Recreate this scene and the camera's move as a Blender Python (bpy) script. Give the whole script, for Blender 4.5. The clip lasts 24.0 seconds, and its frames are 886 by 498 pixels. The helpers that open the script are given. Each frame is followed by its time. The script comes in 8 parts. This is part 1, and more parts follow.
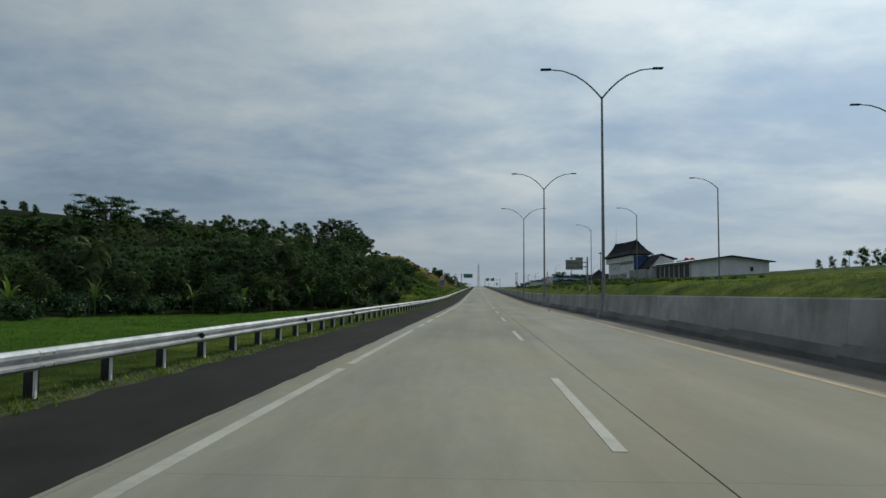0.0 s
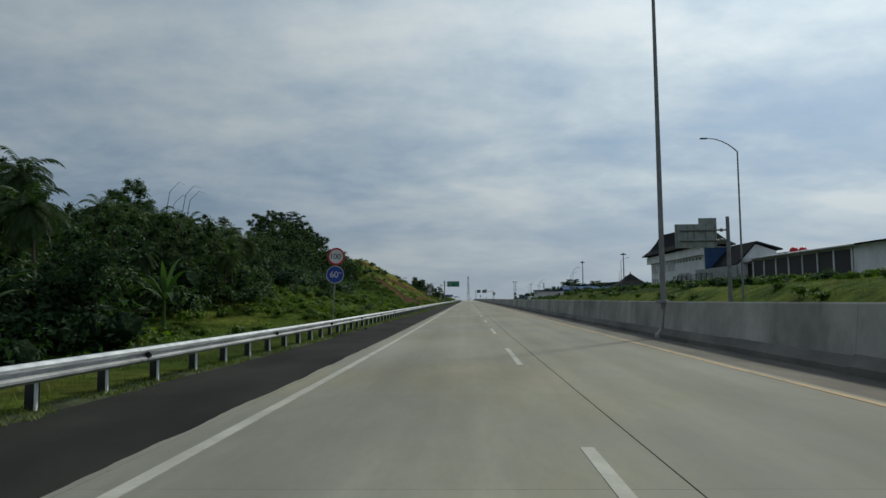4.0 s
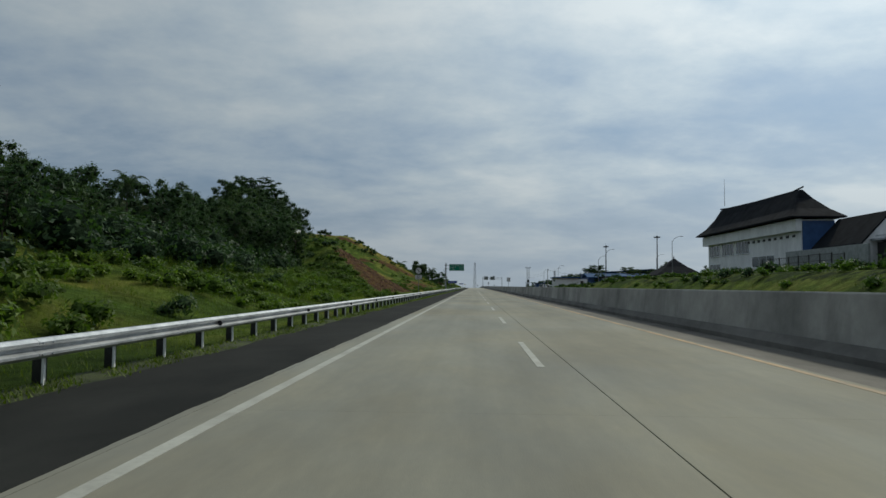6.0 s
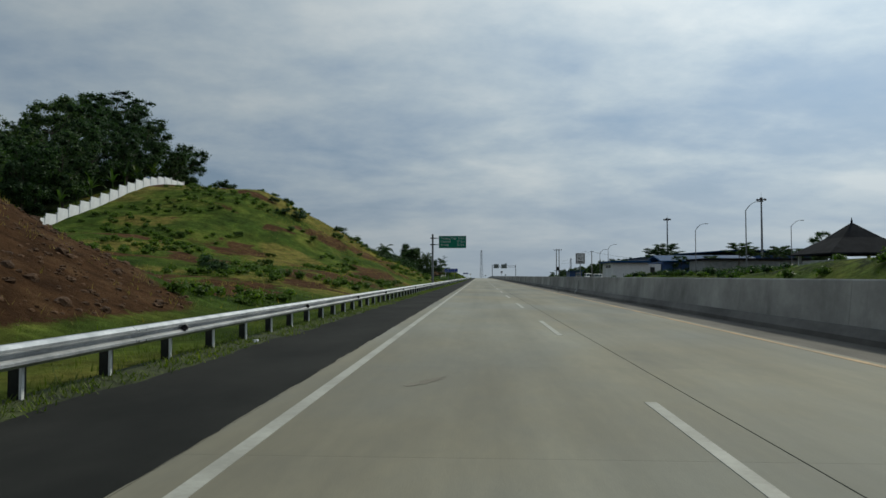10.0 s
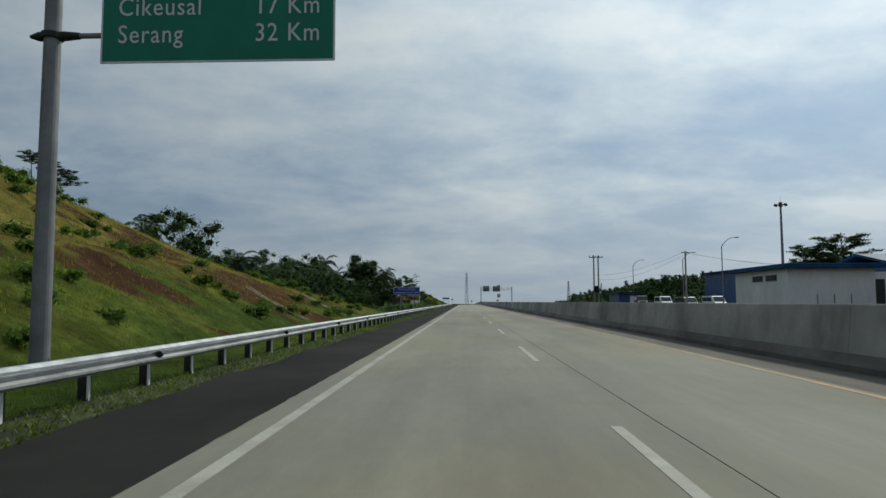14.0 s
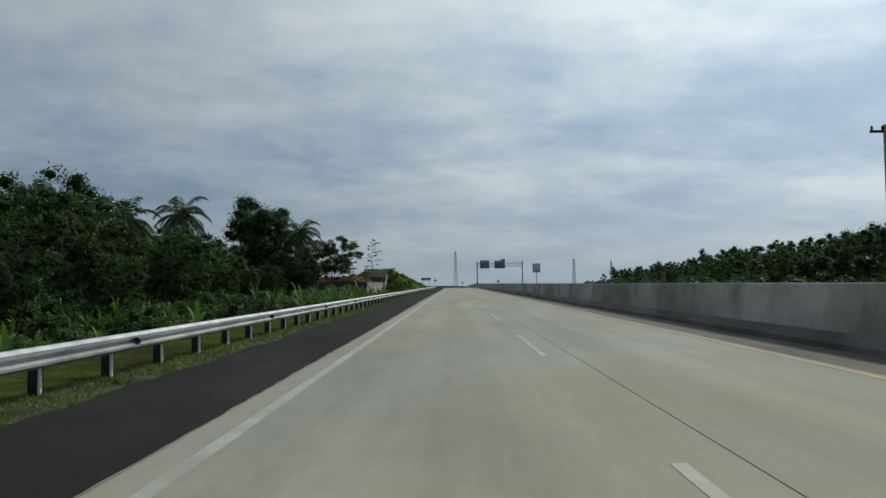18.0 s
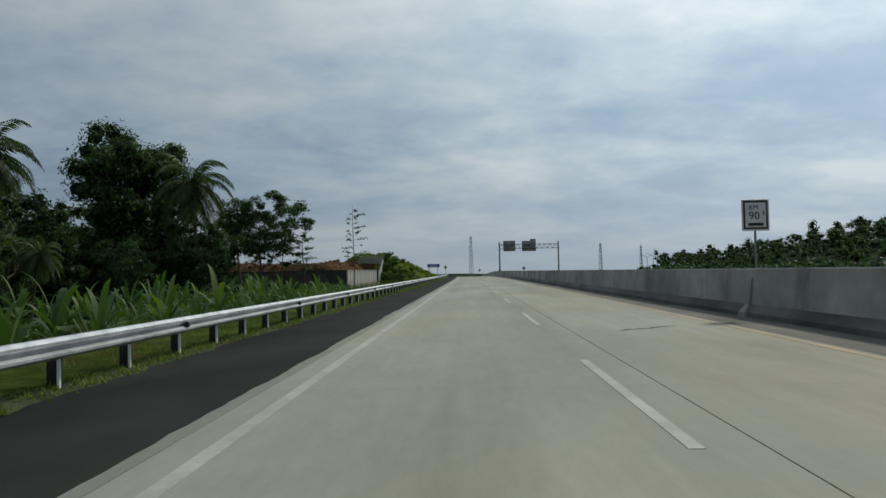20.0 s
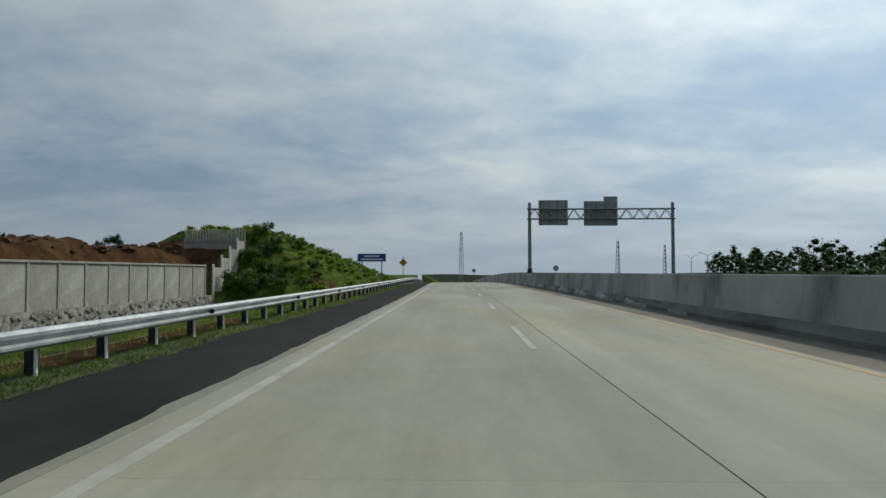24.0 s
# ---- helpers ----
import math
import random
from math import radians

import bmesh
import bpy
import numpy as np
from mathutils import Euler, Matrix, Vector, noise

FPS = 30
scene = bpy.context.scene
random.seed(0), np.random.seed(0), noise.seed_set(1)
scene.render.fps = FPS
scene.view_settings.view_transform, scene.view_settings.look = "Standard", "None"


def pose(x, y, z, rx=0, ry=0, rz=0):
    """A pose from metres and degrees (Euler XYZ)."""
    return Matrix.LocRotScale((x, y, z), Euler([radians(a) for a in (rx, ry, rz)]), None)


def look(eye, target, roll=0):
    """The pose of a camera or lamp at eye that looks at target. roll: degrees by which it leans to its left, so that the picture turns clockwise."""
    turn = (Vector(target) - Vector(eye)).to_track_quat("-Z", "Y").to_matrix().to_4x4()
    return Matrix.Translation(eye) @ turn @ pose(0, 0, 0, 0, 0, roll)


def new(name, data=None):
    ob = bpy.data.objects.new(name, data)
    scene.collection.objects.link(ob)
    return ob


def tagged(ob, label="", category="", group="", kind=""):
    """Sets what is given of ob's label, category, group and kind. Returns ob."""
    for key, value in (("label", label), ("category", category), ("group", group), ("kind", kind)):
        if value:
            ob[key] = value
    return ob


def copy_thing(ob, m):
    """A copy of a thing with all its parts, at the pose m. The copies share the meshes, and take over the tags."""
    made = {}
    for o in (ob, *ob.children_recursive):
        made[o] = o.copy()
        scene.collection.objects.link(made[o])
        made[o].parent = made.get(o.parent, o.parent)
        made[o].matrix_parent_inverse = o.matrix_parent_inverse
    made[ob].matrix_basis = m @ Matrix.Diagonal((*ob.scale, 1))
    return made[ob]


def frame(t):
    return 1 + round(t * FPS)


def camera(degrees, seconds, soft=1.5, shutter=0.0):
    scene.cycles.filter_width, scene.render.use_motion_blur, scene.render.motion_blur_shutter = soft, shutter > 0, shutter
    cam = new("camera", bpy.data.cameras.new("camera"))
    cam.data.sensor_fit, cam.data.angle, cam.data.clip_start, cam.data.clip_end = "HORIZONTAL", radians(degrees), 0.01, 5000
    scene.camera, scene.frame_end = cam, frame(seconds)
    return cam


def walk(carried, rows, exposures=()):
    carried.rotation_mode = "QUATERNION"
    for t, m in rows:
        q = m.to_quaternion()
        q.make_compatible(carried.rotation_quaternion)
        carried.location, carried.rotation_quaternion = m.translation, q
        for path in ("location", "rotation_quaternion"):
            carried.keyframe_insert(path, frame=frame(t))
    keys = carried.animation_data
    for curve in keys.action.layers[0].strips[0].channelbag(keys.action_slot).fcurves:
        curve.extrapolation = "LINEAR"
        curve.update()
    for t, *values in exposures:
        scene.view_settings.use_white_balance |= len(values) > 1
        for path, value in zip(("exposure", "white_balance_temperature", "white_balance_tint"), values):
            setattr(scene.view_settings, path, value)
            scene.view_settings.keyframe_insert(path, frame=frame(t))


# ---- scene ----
from mathutils import geometry

# ---- camera and its walk: seconds, x, y, yaw, pitch, roll ----
EYE_HEIGHT = 1.333


def approach(y):
    """The first stretch comes down a slight slope and eases into the level."""
    return 88.0 - y if y < 60 else (116.0 - y) ** 2 / 112 if y < 116 else 0.0


def bend(y):
    """The road veers a little at first and drifts to the left past the gantry."""
    return -0.0045 * approach(y) - (1.7 * (max(0.0, y - 540) / 110) ** 2 if y < 760 else 6.8 + (y - 760) * 0.062)


def grade(y):
    """The road comes down to the level, then falls away over a crest."""
    return 0.013 * approach(y) - (max(0.0, y - 600) ** 2 / 4500 if y < 760 else 5.69 + (y - 760) * 0.071)


ROWS = [
    (0, -0.112, 0.00, 2.88, 2.96, -0.16), (0.1, -0.093, 2.12, 2.42, 3.14, 0.02), (0.2, -0.073, 4.24, 2.42, 3.73, 0.19),
    (0.3, -0.053, 6.37, 2.38, 3.50, 0.37), (0.4, -0.034, 8.49, 2.58, 3.52, 0.54), (0.5, -0.018, 10.61, 2.94, 3.55, 0.72),
    (0.6, -0.005, 12.73, 2.73, 2.96, 0.72), (0.7, 0.006, 14.85, 2.49, 2.44, 0.72), (0.8, 0.016, 16.98, 1.87, 2.91, 0.73),
    (0.9, 0.025, 19.10, 2.39, 3.64, 0.73), (1, 0.034, 21.22, 2.32, 4.03, 0.73), (1.1, 0.045, 23.34, 2.92, 3.46, 0.63),
    (1.2, 0.055, 25.46, 2.63, 2.79, 0.53), (1.3, 0.066, 27.58, 2.58, 3.22, 0.44), (1.4, 0.075, 29.70, 2.34, 3.94, 0.34),
    (1.5, 0.083, 31.82, 1.27, 4.00, 0.24), (1.6, 0.089, 33.94, 2.48, 2.70, 0.20), (1.7, 0.094, 36.06, 2.00, 2.12, 0.16),
    (1.8, 0.098, 38.18, 0.94, 2.79, 0.13), (1.9, 0.102, 40.31, 1.04, 3.37, 0.09), (2, 0.108, 42.43, 0.87, 3.99, 0.05),
    (2.1, 0.114, 44.55, 1.04, 3.58, 0.27), (2.2, 0.119, 46.68, 0.95, 3.78, 0.50), (2.3, 0.126, 48.80, 1.10, 4.32, 0.72),
    (2.4, 0.135, 50.92, 2.31, 4.01, 0.95), (2.5, 0.147, 53.05, 1.39, 4.39, 1.17), (4.5, 0.407, 95.60, 2.96, 3.87, -0.19),
    (4.6, 0.416, 97.73, 3.43, 3.63, -0.33), (4.7, 0.424, 99.88, 3.90, 2.81, -0.47), (4.8, 0.431, 102.02, 4.04, 1.99, -0.61),
    (4.9, 0.435, 104.17, 3.99, 2.61, -0.75), (5, 0.437, 106.31, 3.66, 3.27, -0.89), (5.1, 0.436, 108.45, 3.27, 3.39, -0.81),
    (5.2, 0.432, 110.60, 3.99, 3.34, -0.72), (5.3, 0.427, 112.74, 3.75, 3.40, -0.64), (5.4, 0.419, 114.88, 3.09, 2.80, -0.55),
    (5.5, 0.410, 117.03, 3.00, 2.79, -0.47), (5.6, 0.400, 119.18, 3.14, 2.95, -0.46), (5.7, 0.389, 121.32, 3.28, 2.96, -0.45),
    (5.8, 0.376, 123.47, 3.28, 3.35, -0.43), (5.9, 0.363, 125.62, 3.61, 3.45, -0.42), (6, 0.347, 127.77, 2.58, 3.08, -0.41),
    (6.1, 0.329, 129.92, 2.80, 2.80, -0.25), (6.2, 0.310, 132.07, 2.90, 3.14, -0.08), (6.3, 0.289, 134.22, 2.81, 3.40, 0.08),
    (6.4, 0.267, 136.38, 3.15, 2.74, 0.25), (6.5, 0.246, 138.53, 2.81, 3.29, 0.41), (6.6, 0.225, 140.69, 3.20, 4.05, 0.37),
    (6.7, 0.202, 142.84, 3.58, 3.96, 0.33), (6.8, 0.180, 145.00, 3.39, 3.15, 0.28), (6.9, 0.159, 147.16, 3.53, 2.86, 0.24),
    (7, 0.141, 149.32, 3.03, 3.35, 0.20), (7.1, 0.126, 151.48, 3.48, 3.31, 0.44), (7.2, 0.113, 153.64, 2.44, 3.94, 0.68),
    (7.3, 0.102, 155.80, 2.78, 4.35, 0.91), (7.4, 0.090, 157.96, 2.79, 3.88, 1.15), (7.5, 0.077, 160.13, 3.10, 3.46, 1.39),
    (7.6, 0.063, 162.30, 2.98, 2.61, 1.18), (7.7, 0.048, 164.47, 2.40, 3.26, 0.98), (7.8, 0.033, 166.64, 2.63, 3.31, 0.77),
    (7.9, 0.017, 168.81, 2.76, 3.21, 0.57), (8, -0.000, 170.99, 3.05, 3.00, 0.36), (8.1, -0.017, 173.17, 2.51, 2.87, 0.38),
    (8.2, -0.035, 175.35, 3.04, 4.08, 0.39), (8.3, -0.054, 177.53, 2.80, 4.13, 0.41), (8.4, -0.074, 179.71, 3.75, 4.48, 0.42),
    (8.5, -0.095, 181.90, 3.82, 4.66, 0.44), (8.6, -0.119, 184.09, 3.79, 4.24, 0.32), (8.7, -0.145, 186.28, 4.31, 3.67, 0.21),
    (8.8, -0.171, 188.48, 3.59, 4.29, 0.09), (8.9, -0.196, 190.67, 3.58, 4.23, -0.02), (9, -0.216, 192.87, 3.23, 4.53, -0.14),
    (9.1, -0.230, 195.07, 3.53, 4.09, -0.23), (9.2, -0.241, 197.27, 3.04, 3.04, -0.32), (9.3, -0.249, 199.48, 3.04, 2.51, -0.42),
    (9.4, -0.256, 201.68, 2.80, 2.32, -0.51), (9.5, -0.266, 203.89, 3.16, 3.09, -0.60), (9.6, -0.278, 206.10, 3.32, 3.24, -0.48),
    (9.7, -0.292, 208.31, 2.99, 3.44, -0.36), (9.8, -0.305, 210.52, 3.33, 4.08, -0.23), (9.9, -0.318, 212.73, 3.14, 3.80, -0.11),
    (10, -0.327, 214.95, 3.09, 2.26, 0.01), (10.1, -0.333, 217.17, 2.96, 2.16, 0.32), (10.2, -0.336, 219.39, 1.92, 3.03, 0.62),
    (10.3, -0.338, 221.61, 1.79, 3.33, 0.93), (10.4, -0.340, 223.83, 2.14, 4.46, 1.23), (10.5, -0.341, 226.06, 2.97, 4.52, 1.54),
    (10.6, -0.343, 228.29, 2.48, 4.44, 1.46), (10.7, -0.346, 230.52, 2.38, 3.62, 1.38), (10.8, -0.348, 232.75, 2.43, 3.29, 1.31),
    (10.9, -0.348, 234.98, 1.94, 4.05, 1.23), (11, -0.345, 237.22, 2.55, 5.09, 1.15), (11.1, -0.337, 239.45, 2.52, 4.51, 1.22),
    (11.2, -0.324, 241.67, 1.80, 3.30, 1.30), (11.3, -0.309, 243.90, 2.29, 3.03, 1.37), (11.4, -0.296, 246.15, 1.04, 3.20, 1.45),
    (11.5, -0.285, 248.42, 1.05, 3.35, 1.52), (13.5, -0.135, 294.39, 1.88, 2.48, -0.17), (13.6, -0.132, 296.70, 1.80, 2.69, -0.10),
    (13.7, -0.133, 299.01, 1.95, 2.51, -0.02), (13.8, -0.135, 301.32, 2.05, 3.19, 0.05), (13.9, -0.136, 303.64, 2.24, 4.20, 0.13),
    (14, -0.134, 305.95, 1.85, 4.42, 0.20), (14.1, -0.127, 308.26, 2.20, 3.65, 0.39), (14.2, -0.116, 310.57, 1.49, 3.56, 0.59),
    (14.3, -0.105, 312.88, 1.12, 3.76, 0.78), (14.4, -0.094, 315.19, 1.13, 2.67, 0.98), (14.5, -0.085, 317.50, 1.29, 2.53, 1.17),
    (14.6, -0.079, 319.81, 1.95, 2.32, 1.07), (14.7, -0.075, 322.12, 0.98, 2.50, 0.98), (14.8, -0.072, 324.43, 0.88, 1.55, 0.88),
    (14.9, -0.069, 326.73, 0.06, 1.83, 0.79), (15, -0.066, 329.04, 0.48, 2.45, 0.69), (15.1, -0.063, 331.35, 0.20, 3.09, 0.63),
    (15.2, -0.061, 333.65, 1.16, 2.53, 0.57), (15.3, -0.059, 335.96, 0.87, 2.34, 0.52), (15.4, -0.057, 338.26, 1.63, 2.60, 0.46),
    (15.5, -0.055, 340.56, 1.32, 2.65, 0.40), (15.6, -0.053, 342.86, 0.87, 1.98, 0.50), (15.7, -0.050, 345.16, 0.92, 1.99, 0.60),
    (15.8, -0.047, 347.46, 0.44, 2.86, 0.71), (15.9, -0.046, 349.76, 0.59, 2.34, 0.81), (16, -0.047, 352.05, 1.17, 2.33, 0.91),
    (16.1, -0.050, 354.34, 1.07, 1.79, 0.87), (16.2, -0.055, 356.63, 0.82, 2.15, 0.82), (16.3, -0.062, 358.92, 1.16, 2.05, 0.78),
    (16.4, -0.070, 361.21, 1.11, 2.20, 0.73), (16.5, -0.079, 363.50, 1.16, 1.96, 0.69), (16.6, -0.090, 365.79, 0.87, 2.35, 0.72),
    (16.7, -0.105, 368.07, 1.67, 2.06, 0.75), (16.8, -0.119, 370.36, 1.25, 0.99, 0.77), (16.9, -0.132, 372.64, 1.20, 0.71, 0.80),
    (17, -0.141, 374.92, 0.75, 2.74, 0.83), (17.1, -0.144, 377.21, 1.06, 2.99, 0.77), (17.2, -0.144, 379.49, 1.52, 1.57, 0.71),
    (17.3, -0.141, 381.78, 1.15, 1.57, 0.64), (17.4, -0.139, 384.05, 0.81, 1.57, 0.58), (17.5, -0.140, 386.31, 0.90, 2.02, 0.52),
    (19.5, -0.212, 431.03, 0.85, 3.56, 1.32), (19.6, -0.211, 433.26, 1.84, 3.44, 1.28), (19.7, -0.206, 435.47, 2.30, 2.50, 1.23),
    (19.8, -0.197, 437.68, 2.12, 1.31, 1.19), (19.9, -0.187, 439.89, 1.69, 1.83, 1.14), (20, -0.176, 442.10, 2.21, 1.90, 1.10),
    (20.1, -0.164, 444.31, 2.16, 2.10, 1.09), (20.2, -0.151, 446.52, 2.54, 0.97, 1.08), (20.3, -0.137, 448.73, 2.02, 0.34, 1.07),
    (20.4, -0.121, 450.94, 1.01, 1.19, 1.06), (20.5, -0.104, 453.15, 0.50, 2.30, 1.05), (20.6, -0.084, 455.36, 1.35, 2.61, 1.05),
    (20.7, -0.060, 457.57, 1.25, 2.34, 1.05), (20.8, -0.037, 459.78, 1.98, 2.07, 1.06), (20.9, -0.015, 461.99, 2.17, 2.32, 1.06),
    (21, 0.001, 464.20, 2.57, 1.84, 1.06), (21.1, 0.011, 466.41, 2.18, 2.35, 1.09), (21.2, 0.015, 468.62, 2.46, 4.62, 1.13),
    (21.3, 0.017, 470.82, 3.14, 4.45, 1.16), (21.4, 0.020, 473.03, 2.90, 3.74, 1.20), (21.5, 0.025, 475.24, 3.28, 3.80, 1.23),
    (21.6, 0.034, 477.45, 2.84, 3.32, 0.96), (21.7, 0.045, 479.66, 2.91, 3.08, 0.69), (21.8, 0.056, 481.87, 3.15, 2.31, 0.41),
    (21.9, 0.067, 484.08, 2.56, 2.06, 0.14), (22, 0.075, 486.29, 1.91, 2.40, -0.13), (22.1, 0.079, 488.50, 1.54, 2.74, -0.07),
    (22.2, 0.081, 490.71, 2.06, 3.10, -0.02), (22.3, 0.082, 492.92, 2.26, 2.29, 0.04), (22.4, 0.084, 495.14, 2.79, 1.11, 0.09),
    (22.5, 0.089, 497.35, 3.09, -0.10, 0.15), (22.6, 0.098, 499.56, 1.36, 0.03, 0.14), (22.7, 0.109, 501.78, 1.11, 0.91, 0.13),
    (22.8, 0.121, 504.00, 0.54, 3.55, 0.12), (22.9, 0.133, 506.21, 1.74, 4.67, 0.11), (23, 0.143, 508.43, 2.83, 3.73, 0.10),
    (23.1, 0.151, 510.65, 2.52, 2.88, 0.22), (23.2, 0.158, 512.86, 2.90, 1.71, 0.34), (23.3, 0.164, 515.08, 1.95, 1.42, 0.47),
    (23.4, 0.170, 517.29, 2.39, 1.21, 0.59), (23.5, 0.174, 519.51, 2.05, 1.38, 0.71), (23.6, 0.177, 521.73, 2.11, 2.28, 0.58),
    (23.7, 0.179, 523.94, 2.38, 1.58, 0.46), (23.8, 0.180, 526.16, 2.62, 0.48, 0.33), (23.9, 0.182, 528.37, 1.60, 0.92, 0.21),
    (24, 0.183, 530.59, 1.38, 1.92, 0.08),
]
cam = camera(66.0, 24.0, 1.5, 0.0)
walk(cam, [(t, pose(x, y, EYE_HEIGHT + grade(y), 90 + pitch, roll, yaw)) for t, x, y, yaw, pitch, roll in ROWS],
     [(0.0, -0.22, 6200, 3.0), (2.0, -0.22, 6200, 3.0), (5.0, -0.26, 6200, 3.0), (10.0, -0.26, 6200, 3.0), (11.0, -0.20, 6200, 3.0), (14.0, -0.20, 6200, 3.0), (16.0, -0.26, 6200, 3.0), (17.0, -0.20, 6200, 3.0), (20.0, -0.18, 6200, 3.0), (22.0, -0.28, 6200, 3.0), (23.0, -0.48, 6200, 3.0), (24.0, -0.14, 6200, 3.0)])

# ---- world: sky, clouds and sun ----
SUN_AZIMUTH = radians(38)      # from the road's heading towards the right
SUN_HEIGHT = radians(42)


def node(tree, kind, **values):
    n = tree.nodes.new(kind)
    for key, value in values.items():
        if key in n.inputs:
            n.inputs[key].default_value = value
    return n


def math_node(tree, op, a, b=None, clamp=False):
    n = tree.nodes.new("ShaderNodeMath")
    n.operation, n.use_clamp = op, clamp
    for i, v in enumerate((a, b)):
        if v is None:
            continue
        if hasattr(v, "is_linked"):
            tree.links.new(v, n.inputs[i])
        else:
            n.inputs[i].default_value = v
    return n.outputs[0]


def ramp(tree, source, stops):
    n = tree.nodes.new("ShaderNodeValToRGB")
    while len(n.color_ramp.elements) < len(stops):
        n.color_ramp.elements.new(0.5)
    for e, (at, col) in zip(n.color_ramp.elements, stops):
        e.position = at
        e.color = (*col, 1) if isinstance(col, tuple) else (col, col, col, 1)
    tree.links.new(source, n.inputs[0])
    return n.outputs[0]


def mix_colour(tree, fac, a, b, blend="MIX"):
    n = tree.nodes.new("ShaderNodeMix")
    n.data_type, n.blend_type = "RGBA", blend
    for i, v in ((0, fac), (6, a), (7, b)):
        if hasattr(v, "is_linked"):
            tree.links.new(v, n.inputs[i])
        elif i == 0:
            n.inputs[i].default_value = v
        else:
            n.inputs[i].default_value = (*v, 1)
    return n.outputs[2]


world = bpy.data.worlds.new("sky")
scene.world = world
world.use_nodes = True
wt = world.node_tree
wt.nodes.clear()
sky = wt.nodes.new("ShaderNodeTexSky")
sky.sky_type, sky.sun_disc = "NISHITA", False
sky.sun_elevation, sky.sun_rotation = SUN_HEIGHT, SUN_AZIMUTH
sky.air_density, sky.dust_density = 1.2, 1.5
where = wt.nodes.new("ShaderNodeTexCoord").outputs["Generated"]
parts_xyz = wt.nodes.new("ShaderNodeSeparateXYZ")
wt.links.new(where, parts_xyz.inputs[0])
up = math_node(wt, "ADD", math_node(wt, "MAXIMUM", parts_xyz.outputs[2], 0.0), 0.22)
sheet = wt.nodes.new("ShaderNodeCombineXYZ")
wt.links.new(math_node(wt, "DIVIDE", parts_xyz.outputs[0], up), sheet.inputs[0])
wt.links.new(math_node(wt, "DIVIDE", parts_xyz.outputs[1], up), sheet.inputs[1])


def cloud_noise(scale, detail, rough, distortion, shift, stretch=(0.8, 1.15, 1.0)):
    m = wt.nodes.new("ShaderNodeMapping")
    m.inputs["Location"].default_value = shift
    m.inputs["Scale"].default_value = stretch
    m.inputs["Rotation"].default_value = (0, 0, radians(-14))
    wt.links.new(sheet.outputs[0], m.inputs[0])
    n = node(wt, "ShaderNodeTexNoise", Scale=scale, Detail=detail, Roughness=rough, Distortion=distortion)
    wt.links.new(m.outputs[0], n.inputs["Vector"])
    return n.outputs[0]


big = cloud_noise(0.9, 4.0, 0.5, 0.35, (3.1, 0.7, 0.0))
mid = cloud_noise(2.0, 6.0, 0.55, 0.25, (1.4, 2.2, 0.0))
fine = cloud_noise(5.5, 8.0, 0.62, 0.1, (0.4, 5.2, 0.0), (1.0, 1.0, 1.0))
cover = math_node(wt, "ADD", math_node(wt, "MULTIPLY", big, 0.50), math_node(wt, "ADD", math_node(wt, "MULTIPLY", mid, 0.34), math_node(wt, "MULTIPLY", fine, 0.16)))
veil = ramp(wt, cover, [(0.37, (0.235, 0.315, 0.435)), (0.45, (0.35, 0.415, 0.505)), (0.52, (0.455, 0.505, 0.56)), (0.60, (0.59, 0.61, 0.63))])
clear = mix_colour(wt, 1.0, sky.outputs[0], (0.075, 0.075, 0.075), "MULTIPLY")
thick = ramp(wt, cover, [(0.32, 0.75), (0.45, 0.97)])
clouds = mix_colour(wt, thick, clear, veil)
# haze low over the horizon
low = ramp(wt, parts_xyz.outputs[2], [(0.0, 0.75), (0.16, 0.0)])
clouds = mix_colour(wt, low, clouds, (0.385, 0.425, 0.485))
# thinner, brighter cloud round the sun
sun_way = Vector((math.sin(SUN_AZIMUTH) * math.cos(SUN_HEIGHT), math.cos(SUN_AZIMUTH) * math.cos(SUN_HEIGHT), math.sin(SUN_HEIGHT)))
dot = wt.nodes.new("ShaderNodeVectorMath")
dot.operation = "DOT_PRODUCT"
wt.links.new(where, dot.inputs[0])
dot.inputs[1].default_value = sun_way
near_sun = math_node(wt, "POWER", math_node(wt, "MAXIMUM", dot.outputs["Value"], 0.0), 4.0)
bright = math_node(wt, "ADD", math_node(wt, "MULTIPLY", near_sun, 1.25), 0.82)
lit = wt.nodes.new("ShaderNodeVectorMath")
lit.operation = "SCALE"
wt.links.new(clouds, lit.inputs[0])
wt.links.new(bright, lit.inputs["Scale"])
back = node(wt, "ShaderNodeBackground", Strength=1.0)
wt.links.new(lit.outputs[0], back.inputs["Color"])
wt.links.new(back.outputs[0], wt.nodes.new("ShaderNodeOutputWorld").inputs[0])

lamp = bpy.data.lights.new("sun", "SUN")
lamp.energy, lamp.angle, lamp.color = 2.7, radians(5), (1.0, 0.91, 0.76)
sun = new("sun", lamp)
sun.matrix_world = look(sun_way * 100, (0, 0, 0))

# ---- materials ----


